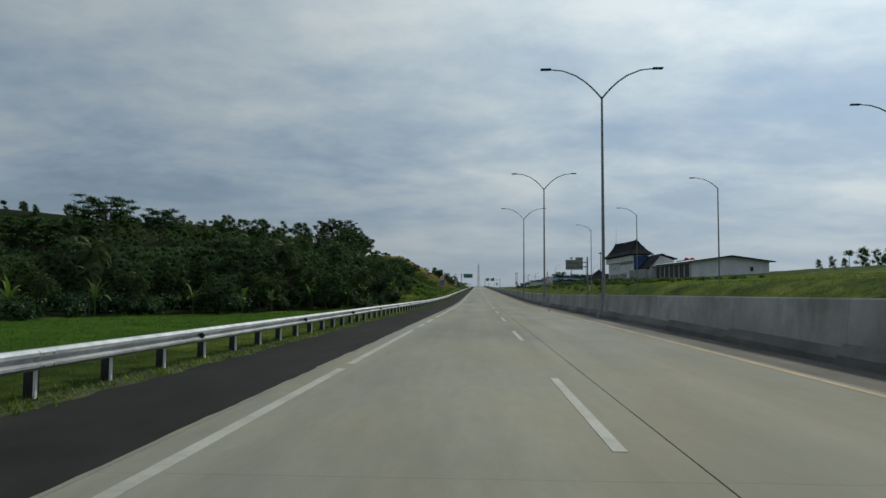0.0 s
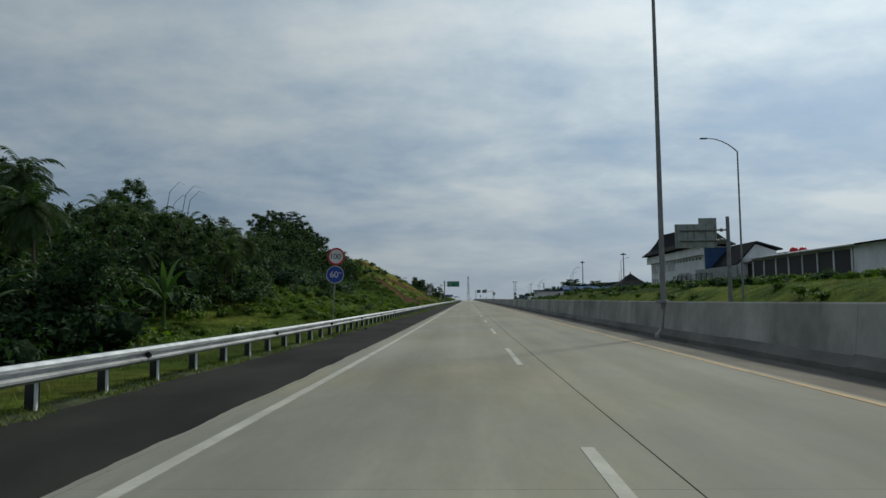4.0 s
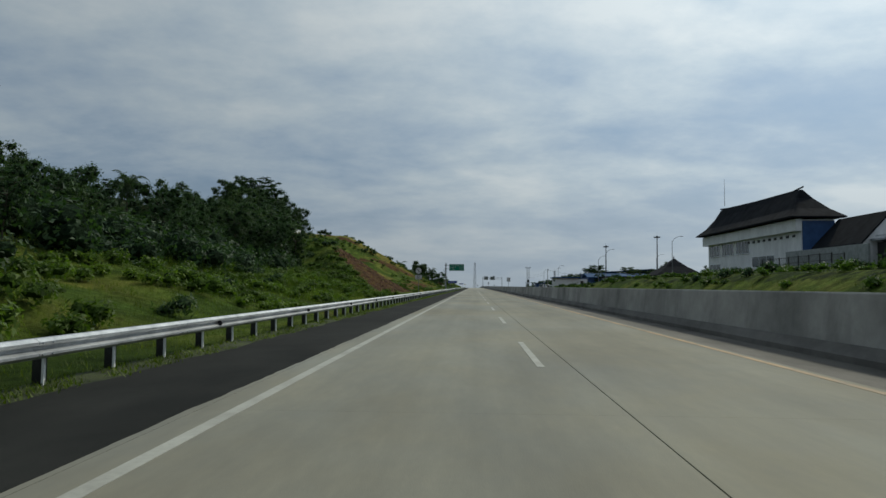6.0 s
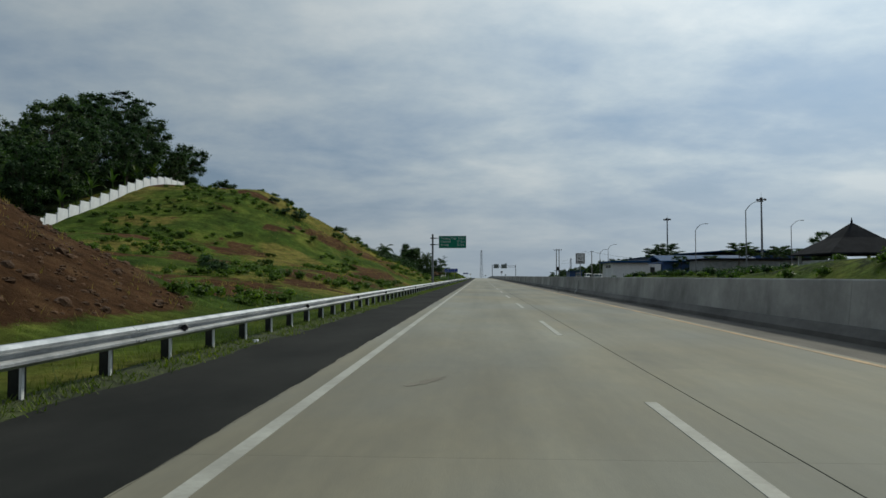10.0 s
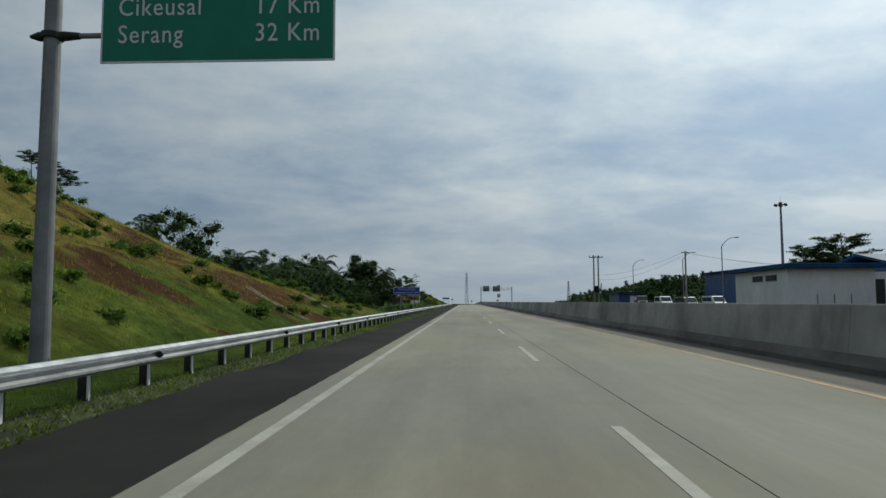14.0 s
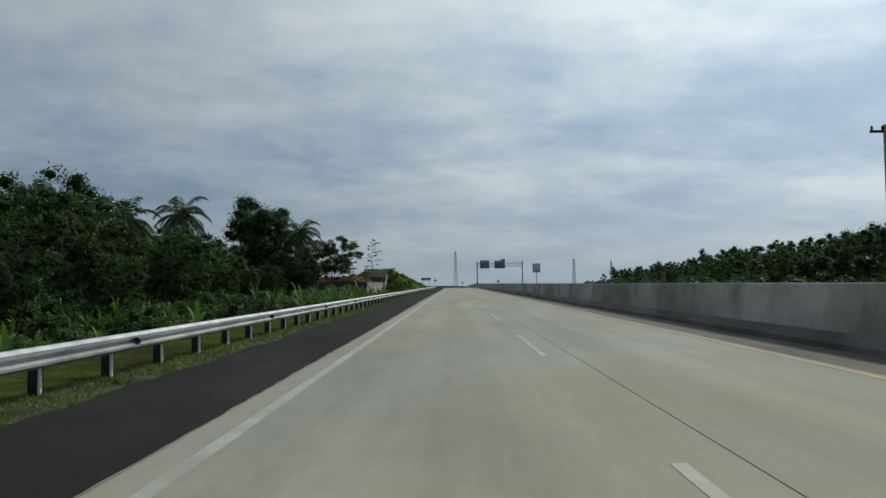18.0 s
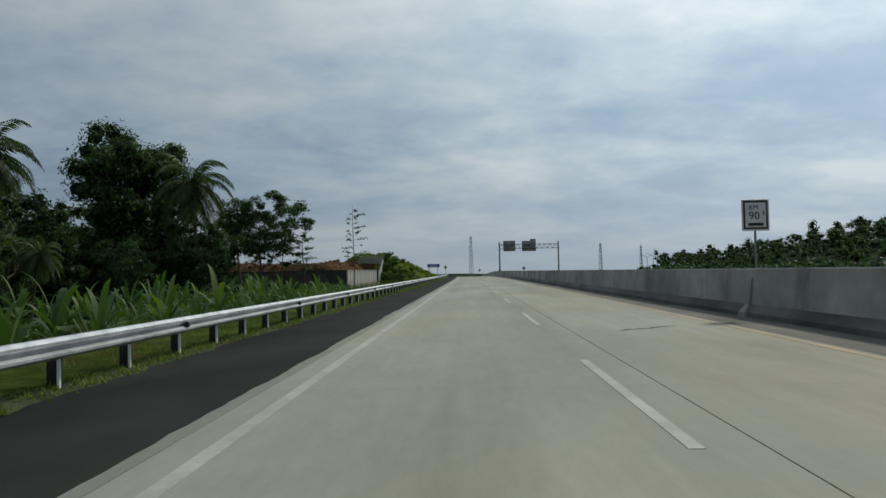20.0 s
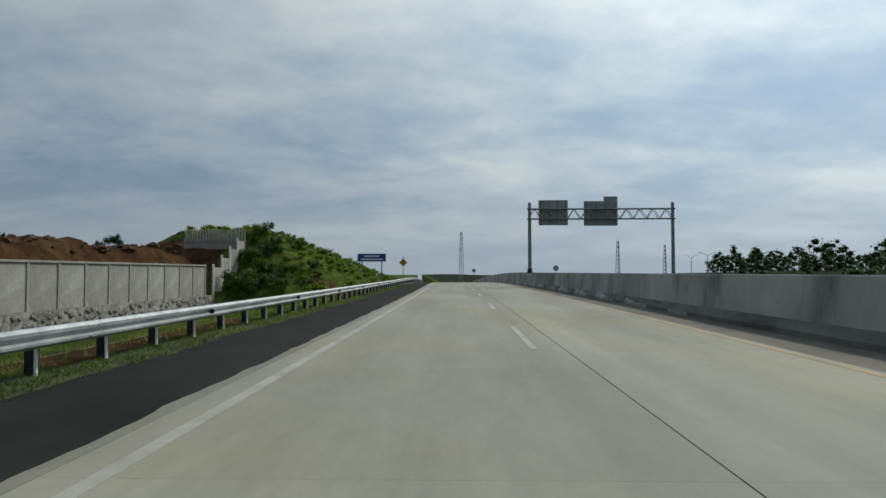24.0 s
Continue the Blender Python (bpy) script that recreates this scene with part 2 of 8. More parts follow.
def surface(name, dark, light, scale=1.0, rough=0.8, metal=0.0, bump=0.0, bump_scale=20.0, grain=0.15, grain_scale=30.0, stretch=(1, 1, 1), vary=0.0, spread=(0.35, 0.65), coords="Object", sheen=0.0, through_light=0.0):
    m = bpy.data.materials.new(name)
    m.use_nodes = True
    t = m.node_tree
    bsdf = t.nodes["Principled BSDF"]
    tc = t.nodes.new("ShaderNodeTexCoord")
    mp = t.nodes.new("ShaderNodeMapping")
    mp.inputs["Scale"].default_value = stretch
    if coords == "World":
        geo = t.nodes.new("ShaderNodeNewGeometry")
        t.links.new(geo.outputs["Position"], mp.inputs[0])
    else:
        t.links.new(tc.outputs[coords], mp.inputs[0])
    big_n = node(t, "ShaderNodeTexNoise", Scale=scale, Detail=6.0, Roughness=0.6)
    fine_n = node(t, "ShaderNodeTexNoise", Scale=grain_scale, Detail=5.0, Roughness=0.7)
    for n in (big_n, fine_n):
        t.links.new(mp.outputs[0], n.inputs["Vector"])
    col = ramp(t, big_n.outputs[0], [(spread[0], dark), (spread[1], light)])
    g = ramp(t, fine_n.outputs[0], [(0.3, 1.0 - grain), (0.7, 1.0 + grain)])
    col = mix_colour(t, 1.0, col, g, "MULTIPLY")
    if vary:
        info = t.nodes.new("ShaderNodeObjectInfo")
        v = ramp(t, info.outputs["Random"], [(0.0, 1.0 - vary), (1.0, 1.0 + vary)])
        col = mix_colour(t, 1.0, col, v, "MULTIPLY")
    t.links.new(col, bsdf.inputs["Base Color"])
    r = ramp(t, fine_n.outputs[0], [(0.2, max(0.0, rough - 0.1)), (0.8, min(1.0, rough + 0.1))])
    t.links.new(r, bsdf.inputs["Roughness"])
    bsdf.inputs["Metallic"].default_value = metal
    bsdf.inputs["Specular IOR Level"].default_value = 0.35
    if bump:
        b = node(t, "ShaderNodeBump", Strength=1.0, Distance=bump)
        bn = node(t, "ShaderNodeTexNoise", Scale=bump_scale, Detail=6.0, Roughness=0.65)
        t.links.new(mp.outputs[0], bn.inputs["Vector"])
        t.links.new(bn.outputs[0], b.inputs["Height"])
        t.links.new(b.outputs[0], bsdf.inputs["Normal"])
    if through_light:
        tl = t.nodes.new("ShaderNodeBsdfTranslucent")
        t.links.new(mix_colour(t, 1.0, col, (1.3, 1.5, 0.5), "MULTIPLY"), tl.inputs[0])
        mx = node(t, "ShaderNodeMixShader")
        mx.inputs[0].default_value = through_light
        t.links.new(bsdf.outputs[0], mx.inputs[1])
        t.links.new(tl.outputs[0], mx.inputs[2])
        t.links.new(mx.outputs[0], t.nodes["Material Output"].inputs[0])
    return m


def leaf_material(name, dark, light, through_light=0.3, patch=0.0):
    """Leaves vary from leaf to leaf and from plant to plant."""
    m = bpy.data.materials.new(name)
    m.use_nodes = True
    t = m.node_tree
    bsdf = t.nodes["Principled BSDF"]
    geo = t.nodes.new("ShaderNodeNewGeometry")
    col = ramp(t, geo.outputs["Random Per Island"], [(0.0, dark), (1.0, light)])
    info = t.nodes.new("ShaderNodeObjectInfo")
    if patch:
        n = node(t, "ShaderNodeTexNoise", Scale=0.3, Detail=5.0, Roughness=0.6)
        t.links.new(geo.outputs["Position"], n.inputs["Vector"])
        col = mix_colour(t, 1.0, col, ramp(t, n.outputs[0], [(0.32, (1 - patch, 1 - patch, 1 - patch)), (0.5, (1.0, 1.0, 1.0)), (0.68, (1 + patch * 1.1, 1 + patch * 0.8, 1.0))]), "MULTIPLY")
    v = ramp(t, info.outputs["Random"], [(0.0, (0.72, 0.78, 0.8)), (0.5, (1.0, 1.0, 1.0)), (1.0, (1.3, 1.12, 0.9))])
    col = mix_colour(t, 1.0, col, v, "MULTIPLY")
    t.links.new(col, bsdf.inputs["Base Color"])
    bsdf.inputs["Roughness"].default_value = 0.6
    bsdf.inputs["Specular IOR Level"].default_value = 0.2
    tl = t.nodes.new("ShaderNodeBsdfTranslucent")
    t.links.new(mix_colour(t, 1.0, col, (1.2, 1.5, 0.5), "MULTIPLY"), tl.inputs[0])
    mx = node(t, "ShaderNodeMixShader")
    mx.inputs[0].default_value = through_light
    t.links.new(bsdf.outputs[0], mx.inputs[1])
    t.links.new(tl.outputs[0], mx.inputs[2])
    t.links.new(mx.outputs[0], t.nodes["Material Output"].inputs[0])
    return m


def plain(name, colour, rough=0.6, metal=0.0):
    dark = tuple(c * 0.88 for c in colour)
    light = tuple(min(1.0, c * 1.08) for c in colour)
    return surface(name, dark, light, scale=1.5, rough=rough, metal=metal, grain=0.06, grain_scale=60.0)


M_CONCRETE = surface("road_concrete", (0.154, 0.153, 0.127), (0.212, 0.213, 0.178), scale=0.35, rough=0.85, bump=0.002, bump_scale=60, grain=0.10, grain_scale=6.0, stretch=(1.0, 0.25, 1.0), vary=0.03, coords="World")


def weather_concrete(m):
    """Long faint wheel tracks, beige stains and small dark specks."""
    t = m.node_tree
    bsdf = t.nodes["Principled BSDF"]
    col = bsdf.inputs["Base Color"].links[0].from_socket
    pos = t.nodes.new("ShaderNodeNewGeometry").outputs["Position"]

    def noise_at(scale, stretch, detail=4.0, rough=0.55):
        mp = t.nodes.new("ShaderNodeMapping")
        mp.inputs["Scale"].default_value = stretch
        t.links.new(pos, mp.inputs[0])
        n = node(t, "ShaderNodeTexNoise", Scale=scale, Detail=detail, Roughness=rough)
        t.links.new(mp.outputs[0], n.inputs["Vector"])
        return n.outputs[0]
    tracks = ramp(t, noise_at(1.1, (1.0, 0.012, 1.0)), [(0.3, 0.88), (0.7, 1.1)])
    col = mix_colour(t, 1.0, col, tracks, "MULTIPLY")
    stain = ramp(t, noise_at(0.16, (1.0, 0.6, 1.0), 6.0, 0.6), [(0.42, (1.0, 1.0, 1.0)), (0.62, (1.1, 1.02, 0.88)), (0.75, (0.86, 0.83, 0.78))])
    col = mix_colour(t, 1.0, col, stain, "MULTIPLY")
    speck = ramp(t, noise_at(1.3, (1.0, 0.7, 1.0), 9.0, 0.75), [(0.22, 0.55), (0.31, 1.0)])
    col = mix_colour(t, 1.0, col, speck, "MULTIPLY")
    t.links.new(col, bsdf.inputs["Base Color"])


# The same concrete in a paler tone, for slabs past 400 m.
M_CONCRETE_PALE = surface("paler_road_concrete", (0.203, 0.204, 0.174), (0.270, 0.272, 0.236), scale=0.35, rough=0.85, bump=0.002, bump_scale=60, grain=0.10, grain_scale=6.0, stretch=(1.0, 0.25, 1.0), vary=0.03, coords="World")
weather_concrete(M_CONCRETE)
weather_concrete(M_CONCRETE_PALE)
M_ASPHALT = surface("shoulder_asphalt", (0.0175, 0.0183, 0.0170), (0.0315, 0.0318, 0.0290), scale=0.5, rough=0.9, bump=0.004, bump_scale=120, grain=0.25, grain_scale=90.0, stretch=(1.0, 0.5, 1.0), coords="World")
M_ASPHALT.node_tree.nodes["Principled BSDF"].inputs["Specular IOR Level"].default_value = 0.05
M_STRIP = surface("inner_strip_asphalt", (0.075, 0.069, 0.058), (0.150, 0.138, 0.116), scale=0.8, rough=0.9, bump=0.003, bump_scale=100, grain=0.2, grain_scale=60.0, stretch=(1.0, 0.3, 1.0), coords="World")
M_LINE = surface("road_paint_white", (0.275, 0.27, 0.232), (0.375, 0.372, 0.325), scale=1.2, rough=0.7, grain=0.12, grain_scale=14.0, coords="World")
M_ORANGE = surface("road_paint_orange", (0.22, 0.175, 0.11), (0.40, 0.265, 0.13), scale=0.8, rough=0.75, grain=0.2, grain_scale=12.0, coords="World")
M_STEEL = surface("galvanised_steel", (0.34, 0.355, 0.37), (0.52, 0.535, 0.55), scale=3.0, rough=0.46, metal=0.7, grain=0.12, grain_scale=30.0, vary=0.06)
M_POLE = surface("galvanised_pole", (0.15, 0.155, 0.165), (0.23, 0.235, 0.245), scale=2.0, rough=0.6, metal=0.2, grain=0.08)
M_POST = surface("rail_post_steel", (0.016, 0.017, 0.016), (0.040, 0.041, 0.038), scale=4.0, rough=0.6, metal=0.4, grain=0.2)
# Light caught by the posts' roadside edge, put into a white colour.
M_LIT_EDGE = plain("lit_post_edge", (0.72, 0.73, 0.72), 0.6)
M_BARRIER = surface("barrier_concrete", (0.19, 0.19, 0.18), (0.38, 0.376, 0.355), scale=0.3, rough=0.88, bump=0.004, bump_scale=14, grain=0.14, grain_scale=2.2, stretch=(1.0, 0.6, 0.7), vary=0.04, coords="World")


def stain_wall(m, low, high):
    """Damp blotches and runs down the face, each with its own shape."""
    t = m.node_tree
    bsdf = t.nodes["Principled BSDF"]
    col = bsdf.inputs["Base Color"].links[0].from_socket
    pos = t.nodes.new("ShaderNodeNewGeometry").outputs["Position"]
    for scale, stretch, stops in ((0.55, (1.0, 1.0, 0.3), [(0.30, low), (0.46, 1.0), (0.62, 1.0), (0.75, high)]), (0.35, (1.0, 0.8, 0.9), [(0.32, low * 0.9 + 0.1), (0.5, 1.0), (0.7, high)])):
        mp = t.nodes.new("ShaderNodeMapping")
        mp.inputs["Scale"].default_value = stretch
        t.links.new(pos, mp.inputs[0])
        n = node(t, "ShaderNodeTexNoise", Scale=scale, Detail=7.0, Roughness=0.62)
        t.links.new(mp.outputs[0], n.inputs["Vector"])
        col = mix_colour(t, 1.0, col, ramp(t, n.outputs[0], stops), "MULTIPLY")
    t.links.new(col, bsdf.inputs["Base Color"])


stain_wall(M_BARRIER, 0.62, 1.18)
M_BARRIER_NEW = surface("clean_barrier_concrete", (0.22, 0.217, 0.205), (0.35, 0.346, 0.325), scale=0.3, rough=0.88, bump=0.004, bump_scale=14, grain=0.12, grain_scale=2.2, stretch=(1.0, 0.7, 0.5), vary=0.04, coords="World")
stain_wall(M_BARRIER_NEW, 0.45, 1.15)
M_DARK = plain("dark_paint", (0.03, 0.03, 0.032), 0.6)
M_RUBBER = plain("black_rubber", (0.02, 0.02, 0.02), 0.7)
M_RED = plain("red_paint", (0.45, 0.02, 0.03), 0.5)
M_WHITE = plain("white_paint", (0.78, 0.79, 0.80), 0.6)
M_BLUE = plain("blue_sign_sheet", (0.02, 0.055, 0.30), 0.45)
M_GREEN = plain("green_sign_sheet", (0.0, 0.16, 0.10), 0.45)
M_SIGNWHITE = plain("white_sign_sheet", (0.62, 0.60, 0.64), 0.5)
M_ALU = surface("aluminium_sheet", (0.20, 0.22, 0.22), (0.30, 0.32, 0.32), scale=1.5, rough=0.55, metal=0.3, grain=0.1)

# ---- mesh helpers ----


class Mesh:
    """Gathers vertices and faces for one mesh."""

    def __init__(self):
        self.v, self.f, self.m = [], [], []

    def add(self, verts, faces, slot=0):
        o = len(self.v)
        self.v.extend(tuple(p) for p in verts)
        self.f.extend([tuple(i + o for i in f) for f in faces])
        self.m.extend([slot] * len(faces))
        return self

    def box(self, x0, y0, z0, x1, y1, z1, bevel=0.0, slot=0):
        if bevel <= 0:
            v = [(x, y, z) for z in (z0, z1) for y in (y0, y1) for x in (x0, x1)]
            return self.add(v, [(0, 2, 3, 1), (4, 5, 7, 6), (0, 1, 5, 4), (2, 6, 7, 3), (0, 4, 6, 2), (1, 3, 7, 5)], slot)
        b = min(bevel, abs(x1 - x0) * 0.45, abs(y1 - y0) * 0.45, abs(z1 - z0) * 0.45)
        rings = [(z0, b), (z0 + b, 0), (z1 - b, 0), (z1, b)]
        v, f = [], []
        for z, i in rings:
            v += [(x0 + i, y0 + i, z), (x1 - i, y0 + i, z), (x1 - i, y1 - i, z), (x0 + i, y1 - i, z)]
        f.append((3, 2, 1, 0))
        for r in range(3):
            for k in range(4):
                a, c = r * 4 + k, r * 4 + (k + 1) % 4
                f.append((a, c, c + 4, a + 4))
        f.append((12, 13, 14, 15))
        return self.add(v, f, slot)

    def tube(self, points, radii, sides=8, caps=True, slot=0):
        pts = [Vector(p) for p in points]
        v, f = [], []
        side = None
        for i, p in enumerate(pts):
            d = (pts[min(i + 1, len(pts) - 1)] - pts[max(i - 1, 0)]).normalized()
            ref = Vector((0, 1, 0)) if abs(d.y) < 0.9 else Vector((1, 0, 0))
            if side is None:
                side = d.cross(ref).normalized()
            side = (side - d * side.dot(d)).normalized()
            other = d.cross(side)
            r = radii[i] if isinstance(radii, (list, tuple)) else radii
            for k in range(sides):
                a = 2 * math.pi * k / sides
                v.append(p + side * (math.cos(a) * r) + other * (math.sin(a) * r))
        for i in range(len(pts) - 1):
            for k in range(sides):
                a, b = i * sides + k, i * sides + (k + 1) % sides
                f.append((a, b, b + sides, a + sides))
        if caps:
            f.append(tuple(range(sides - 1, -1, -1)))
            f.append(tuple((len(pts) - 1) * sides + k for k in range(sides)))
        return self.add(v, f, slot)

    def extrude(self, outline, y0, y1, axis="y", slot=0):
        """A closed outline in x, z, drawn out along y (or in y, z along x; or in x, y along z)."""
        n = len(outline)
        place = {"y": lambda a, b, c: (a, c, b), "x": lambda a, b, c: (c, a, b), "z": lambda a, b, c: (a, b, c)}[axis]
        v = [place(a, b, y0) for a, b in outline] + [place(a, b, y1) for a, b in outline]
        f = [(k, (k + 1) % n, (k + 1) % n + n, k + n) for k in range(n)]
        f += [tuple(range(n - 1, -1, -1)), tuple(range(n, 2 * n))]
        return self.add(v, f, slot)

    def data(self, name, *mats, smooth=False):
        me = bpy.data.meshes.new(name)
        me.from_pydata(self.v, [], self.f)
        for m in mats:
            me.materials.append(m)
        if len(mats) > 1:
            me.polygons.foreach_set("material_index", self.m)
        if smooth:
            me.polygons.foreach_set("use_smooth", [True] * len(me.polygons))
        bm = bmesh.new()
        bm.from_mesh(me)
        if len(bm.faces) < 20000:
            bmesh.ops.recalc_face_normals(bm, faces=bm.faces)
        bm.to_mesh(me)
        bm.free()
        return me


def raw(name, verts, faces, mat, smooth=False):
    """A mesh straight from arrays."""
    me = bpy.data.meshes.new(name)
    me.from_pydata(verts, [], faces)
    me.materials.append(mat)
    if smooth:
        me.polygons.foreach_set("use_smooth", [True] * len(me.polygons))
    return me


def part(name, data, parent, label="", at=None):
    ob = new(name, data)
    ob.parent = parent
    if at is not None:
        ob.matrix_basis = at
    if label:
        ob["label"] = label
    return ob


def thing(name, label, category, at=(0, 0, 0), turn=0.0, group="", kind=""):
    ob = new(name)
    ob.empty_display_size = 0.3
    ob.matrix_basis = pose(*at, 0, 0, turn)
    return tagged(ob, label, category, group, kind)


def setting(name, data, label, category):
    return tagged(new(name, data), label, category, kind="structure")


# ---- the line of the road and the lie of the land ----
FAR_Y = 900.0


def smooth(a, b, v):
    s = min(1.0, max(0.0, (v - a) / (b - a)))
    return s * s * (3 - 2 * s)


def bump(x, y, scale, seed=0.0):
    return noise.noise((x / scale + seed, y / scale - seed, seed * 1.7))


def track(points, v):
    """A smooth line through (place, value) pairs."""
    for (a, p), (c, q) in zip(points, points[1:]):
        if v <= c:
            return p + (q - p) * smooth(a, c, v)
    return points[-1][1]


def wood_edge(y):
    """How near to the road the wood comes."""
    return track(((30, 60), (67, 42), (92, 27), (101, 15.5), (122, 14.8), (133, 18.2), (180, 17.2), (194, 18.6), (206, 20.5), (214, 27), (222, 32), (236, 36), (252, 48), (262, 55)), y)


def left_land(x, y):
    """Ground height left of the rail; d is the distance from the verge."""
    d = max(0.0, -7.6 - x)
    low = 0.07 * smooth(5.0, 5.6, -x) - 1.42 * smooth(0, 2.6, d)
    # paddy and the wood on its rise
    edge = 24 + 22 * smooth(78, 40, y)
    rise = 7 * smooth(edge + 8, 120, -x) * smooth(20, 190, y)
    field = low + max(0.0, rise)
    # the grassy bank that climbs to the wood
    bank = 0.24 * max(0.0, d - 0.6) * smooth(102, 132, y)
    bank = min(bank, 3.2 + 0.11 * max(0.0, d - 14))
    z1 = field * (1 - smooth(100, 132, y)) + max(bank, rise * 0.9) * smooth(100, 132, y)
    # the raw cut spur
    spur = 0.62 * max(0.0, d - 1.3)
    spur = 7.4 + (spur - 7.4) * 0.05 if spur > 7.4 else spur
    natural = min(0.24 * max(0.0, d - 0.6), 3.2 + 0.11 * max(0.0, d - 14))
    spur = natural + max(0.0, spur - natural) * smooth(-9, 3, y - 186.5 - 2.7 * min(d, 13))
    spur *= 1 - smooth(227, 250, y - 0.4 * min(d, 14))
    # the grass hill behind it, highest near its far end
    climb = 0.16 + 0.22 * smooth(246, 285, y) + 0.62 * smooth(286, 328, y)
    climb *= smooth(226, 246, y) * (1 - min(1.0, max(0.0, (y - 334) / 84)))
    hill2 = 0.56 * max(0.0, d - 1.2)
    hill2 = 15.5 + (hill2 - 15.5) * 0.12 if hill2 > 15.5 else hill2
    near_slope = 1 + 0.9 * smooth(300, 250, y) * smooth(14, 5, d)
    hill2 *= climb * near_slope
    bench = 0.5 * smooth(240, 262, y) * (1 - smooth(345, 365, y)) * (smooth(3.2, 4.4, hill2) - smooth(5.2, 7.2, hill2))
    z2 = max(spur, hill2 - bench) + 9 * smooth(58, 130, -x) * smooth(170, 215, y) * (1 - smooth(330, 400, y))
    blend = smooth(174, 206, y)
    z = z1 * (1 - blend) + z2 * blend
    # low gardens
    dg = max(0.0, -7.6 + 1.5 * smooth(524, 538, y) * (1 - smooth(580, 588, y)) - x)
    gardens = 0.07 * smooth(5.0, 5.6, -x) - 1.57 * smooth(0, 3, dg) + 4.5 * smooth(40, 110, -x) * (1 - smooth(495, 545, y))
    z = z * (1 - smooth(384, 402, y)) + gardens * smooth(384, 402, y)
    # heap of soil behind the wall and the last grassy hill
    heap = min(1.3 * max(0.0, -x - 19.9), 4.35 + 0.006 * -x) + 0.4 * bump(x, y, 3.4, 2.0) + 0.5 * bump(x, y, 1.4, 4.0)
    heap *= smooth(550.2, 553, y) * (1 - smooth(588, 600, y)) * smooth(19.9, 20.6, -x) * (1 - smooth(60, 90, -x))
    hill = min(5.4 + 0.02 * d, 0.50 * max(0.0, d - 0.3)) * smooth(584.5, 595, y) * (1 - smooth(606, 668, y)) * (1 - smooth(25, 33, -x))
    z = max(z, heap - 1.5 if heap > 0 else -9, hill - 0.3 if hill > 0 else -9)
    return z


def right_land(x, y):
    shelf = (2.45 + 0.25 * smooth(150, 200, y)) * smooth(20.5, 27, x) + 0.06 * max(0.0, x - 28)
    shelf *= 1 - 0.5 * smooth(258, 296, y) - 0.45 * smooth(325, 372, y)
    hills = 6.5 * smooth(34, 80, x) * smooth(452, 515, y) * (1 - smooth(560, 630, y)) + 2.0 * smooth(60, 130, x) * smooth(600, 680, y)
    return shelf + hills


def land(x, y):
    far = grade(y) * 0.92 * (1 - 0.85 * smooth(35, 90, x)) if y > 600 else grade(max(y, -40))
    if x < -5.0:
        z = left_land(x, y)
        z += (0.20 * bump(x, y, 2.4, 3.0) + 0.35 * bump(x, y, 9.0, 7.0)) * smooth(7.8, 14, -x) + 0.45 * bump(x, y, 3.6, 15.0) * smooth(8.6, 11, -x) * smooth(108, 122, y) * (1 - smooth(182, 196, y))
    elif x > 20:
        z = right_land(x, y)
        z += (0.12 * bump(x, y, 3.0, 5.0) + 0.3 * bump(x, y, 11.0, 9.0)) * smooth(22, 30, x)
    else:
        return -0.35 + grade(y)
    if abs(x) > 150:
        z = z * (1 - smooth(150, 420, abs(x))) - 4 * smooth(150, 420, abs(x))
    return z + max(far, -14.0)


def on_land(x, y):
    return land(x, y) + 0.0

# ---- ground: one sheet to the horizon ----


def soil_share(x, y):
    """Where bare red-brown earth shows on the slopes and the heap."""
    s = 0.0
    n = bump(x, y, 6.0, 11.0) + 0.6 * bump(x, y, 2.0, 13.0)
    d = -7.6 - x
    if 186 < y < 254 and d > 1.2:
        # the raw cut runs up and away from the road
        near, far_side = 190.5 + 2.7 * d, 236 + 0.8 * d
        s = max(s, smooth(-2.0, 1.5, y - near + 2.5 * n) * smooth(-1.5, 1.5, far_side - y + 2.0 * n) * smooth(1.4, 2.4, d) * smooth(14, 10.5, d + 1.5 * n))
    if 238 < y < 320 and 0.8 < d < 34:
        s = max(s, 0.8 * smooth(0.05, 0.5, n + 0.5 * smooth(2, 4, d) * smooth(10, 6, d)))
    if 318 <= y < 398 and d > 1.0:
        s = max(s, 0.85 * smooth(-0.05, 0.4, n + 0.3 * smooth(2, 5, d) * smooth(11, 7, d) - 0.3 * smooth(366, 386, y)))
    if 549 < y < 592 and x < -20.2:
        s = 1.0
    if 584 < y < 596 and 2.5 < d < 8:
        s = max(s, 0.8 * smooth(0.0, 0.3, n))
    if -7.9 < x < -5.0:
        s = max(s, (0.45 + 0.35 * smooth(490, 530, y)) * smooth(0.1 - 0.4 * smooth(490, 530, y), 0.5 - 0.3 * smooth(490, 530, y), n))
    if x > 22 and 330 < y < 450:
        s = max(s, 0.6)
    return min(1.0, s)


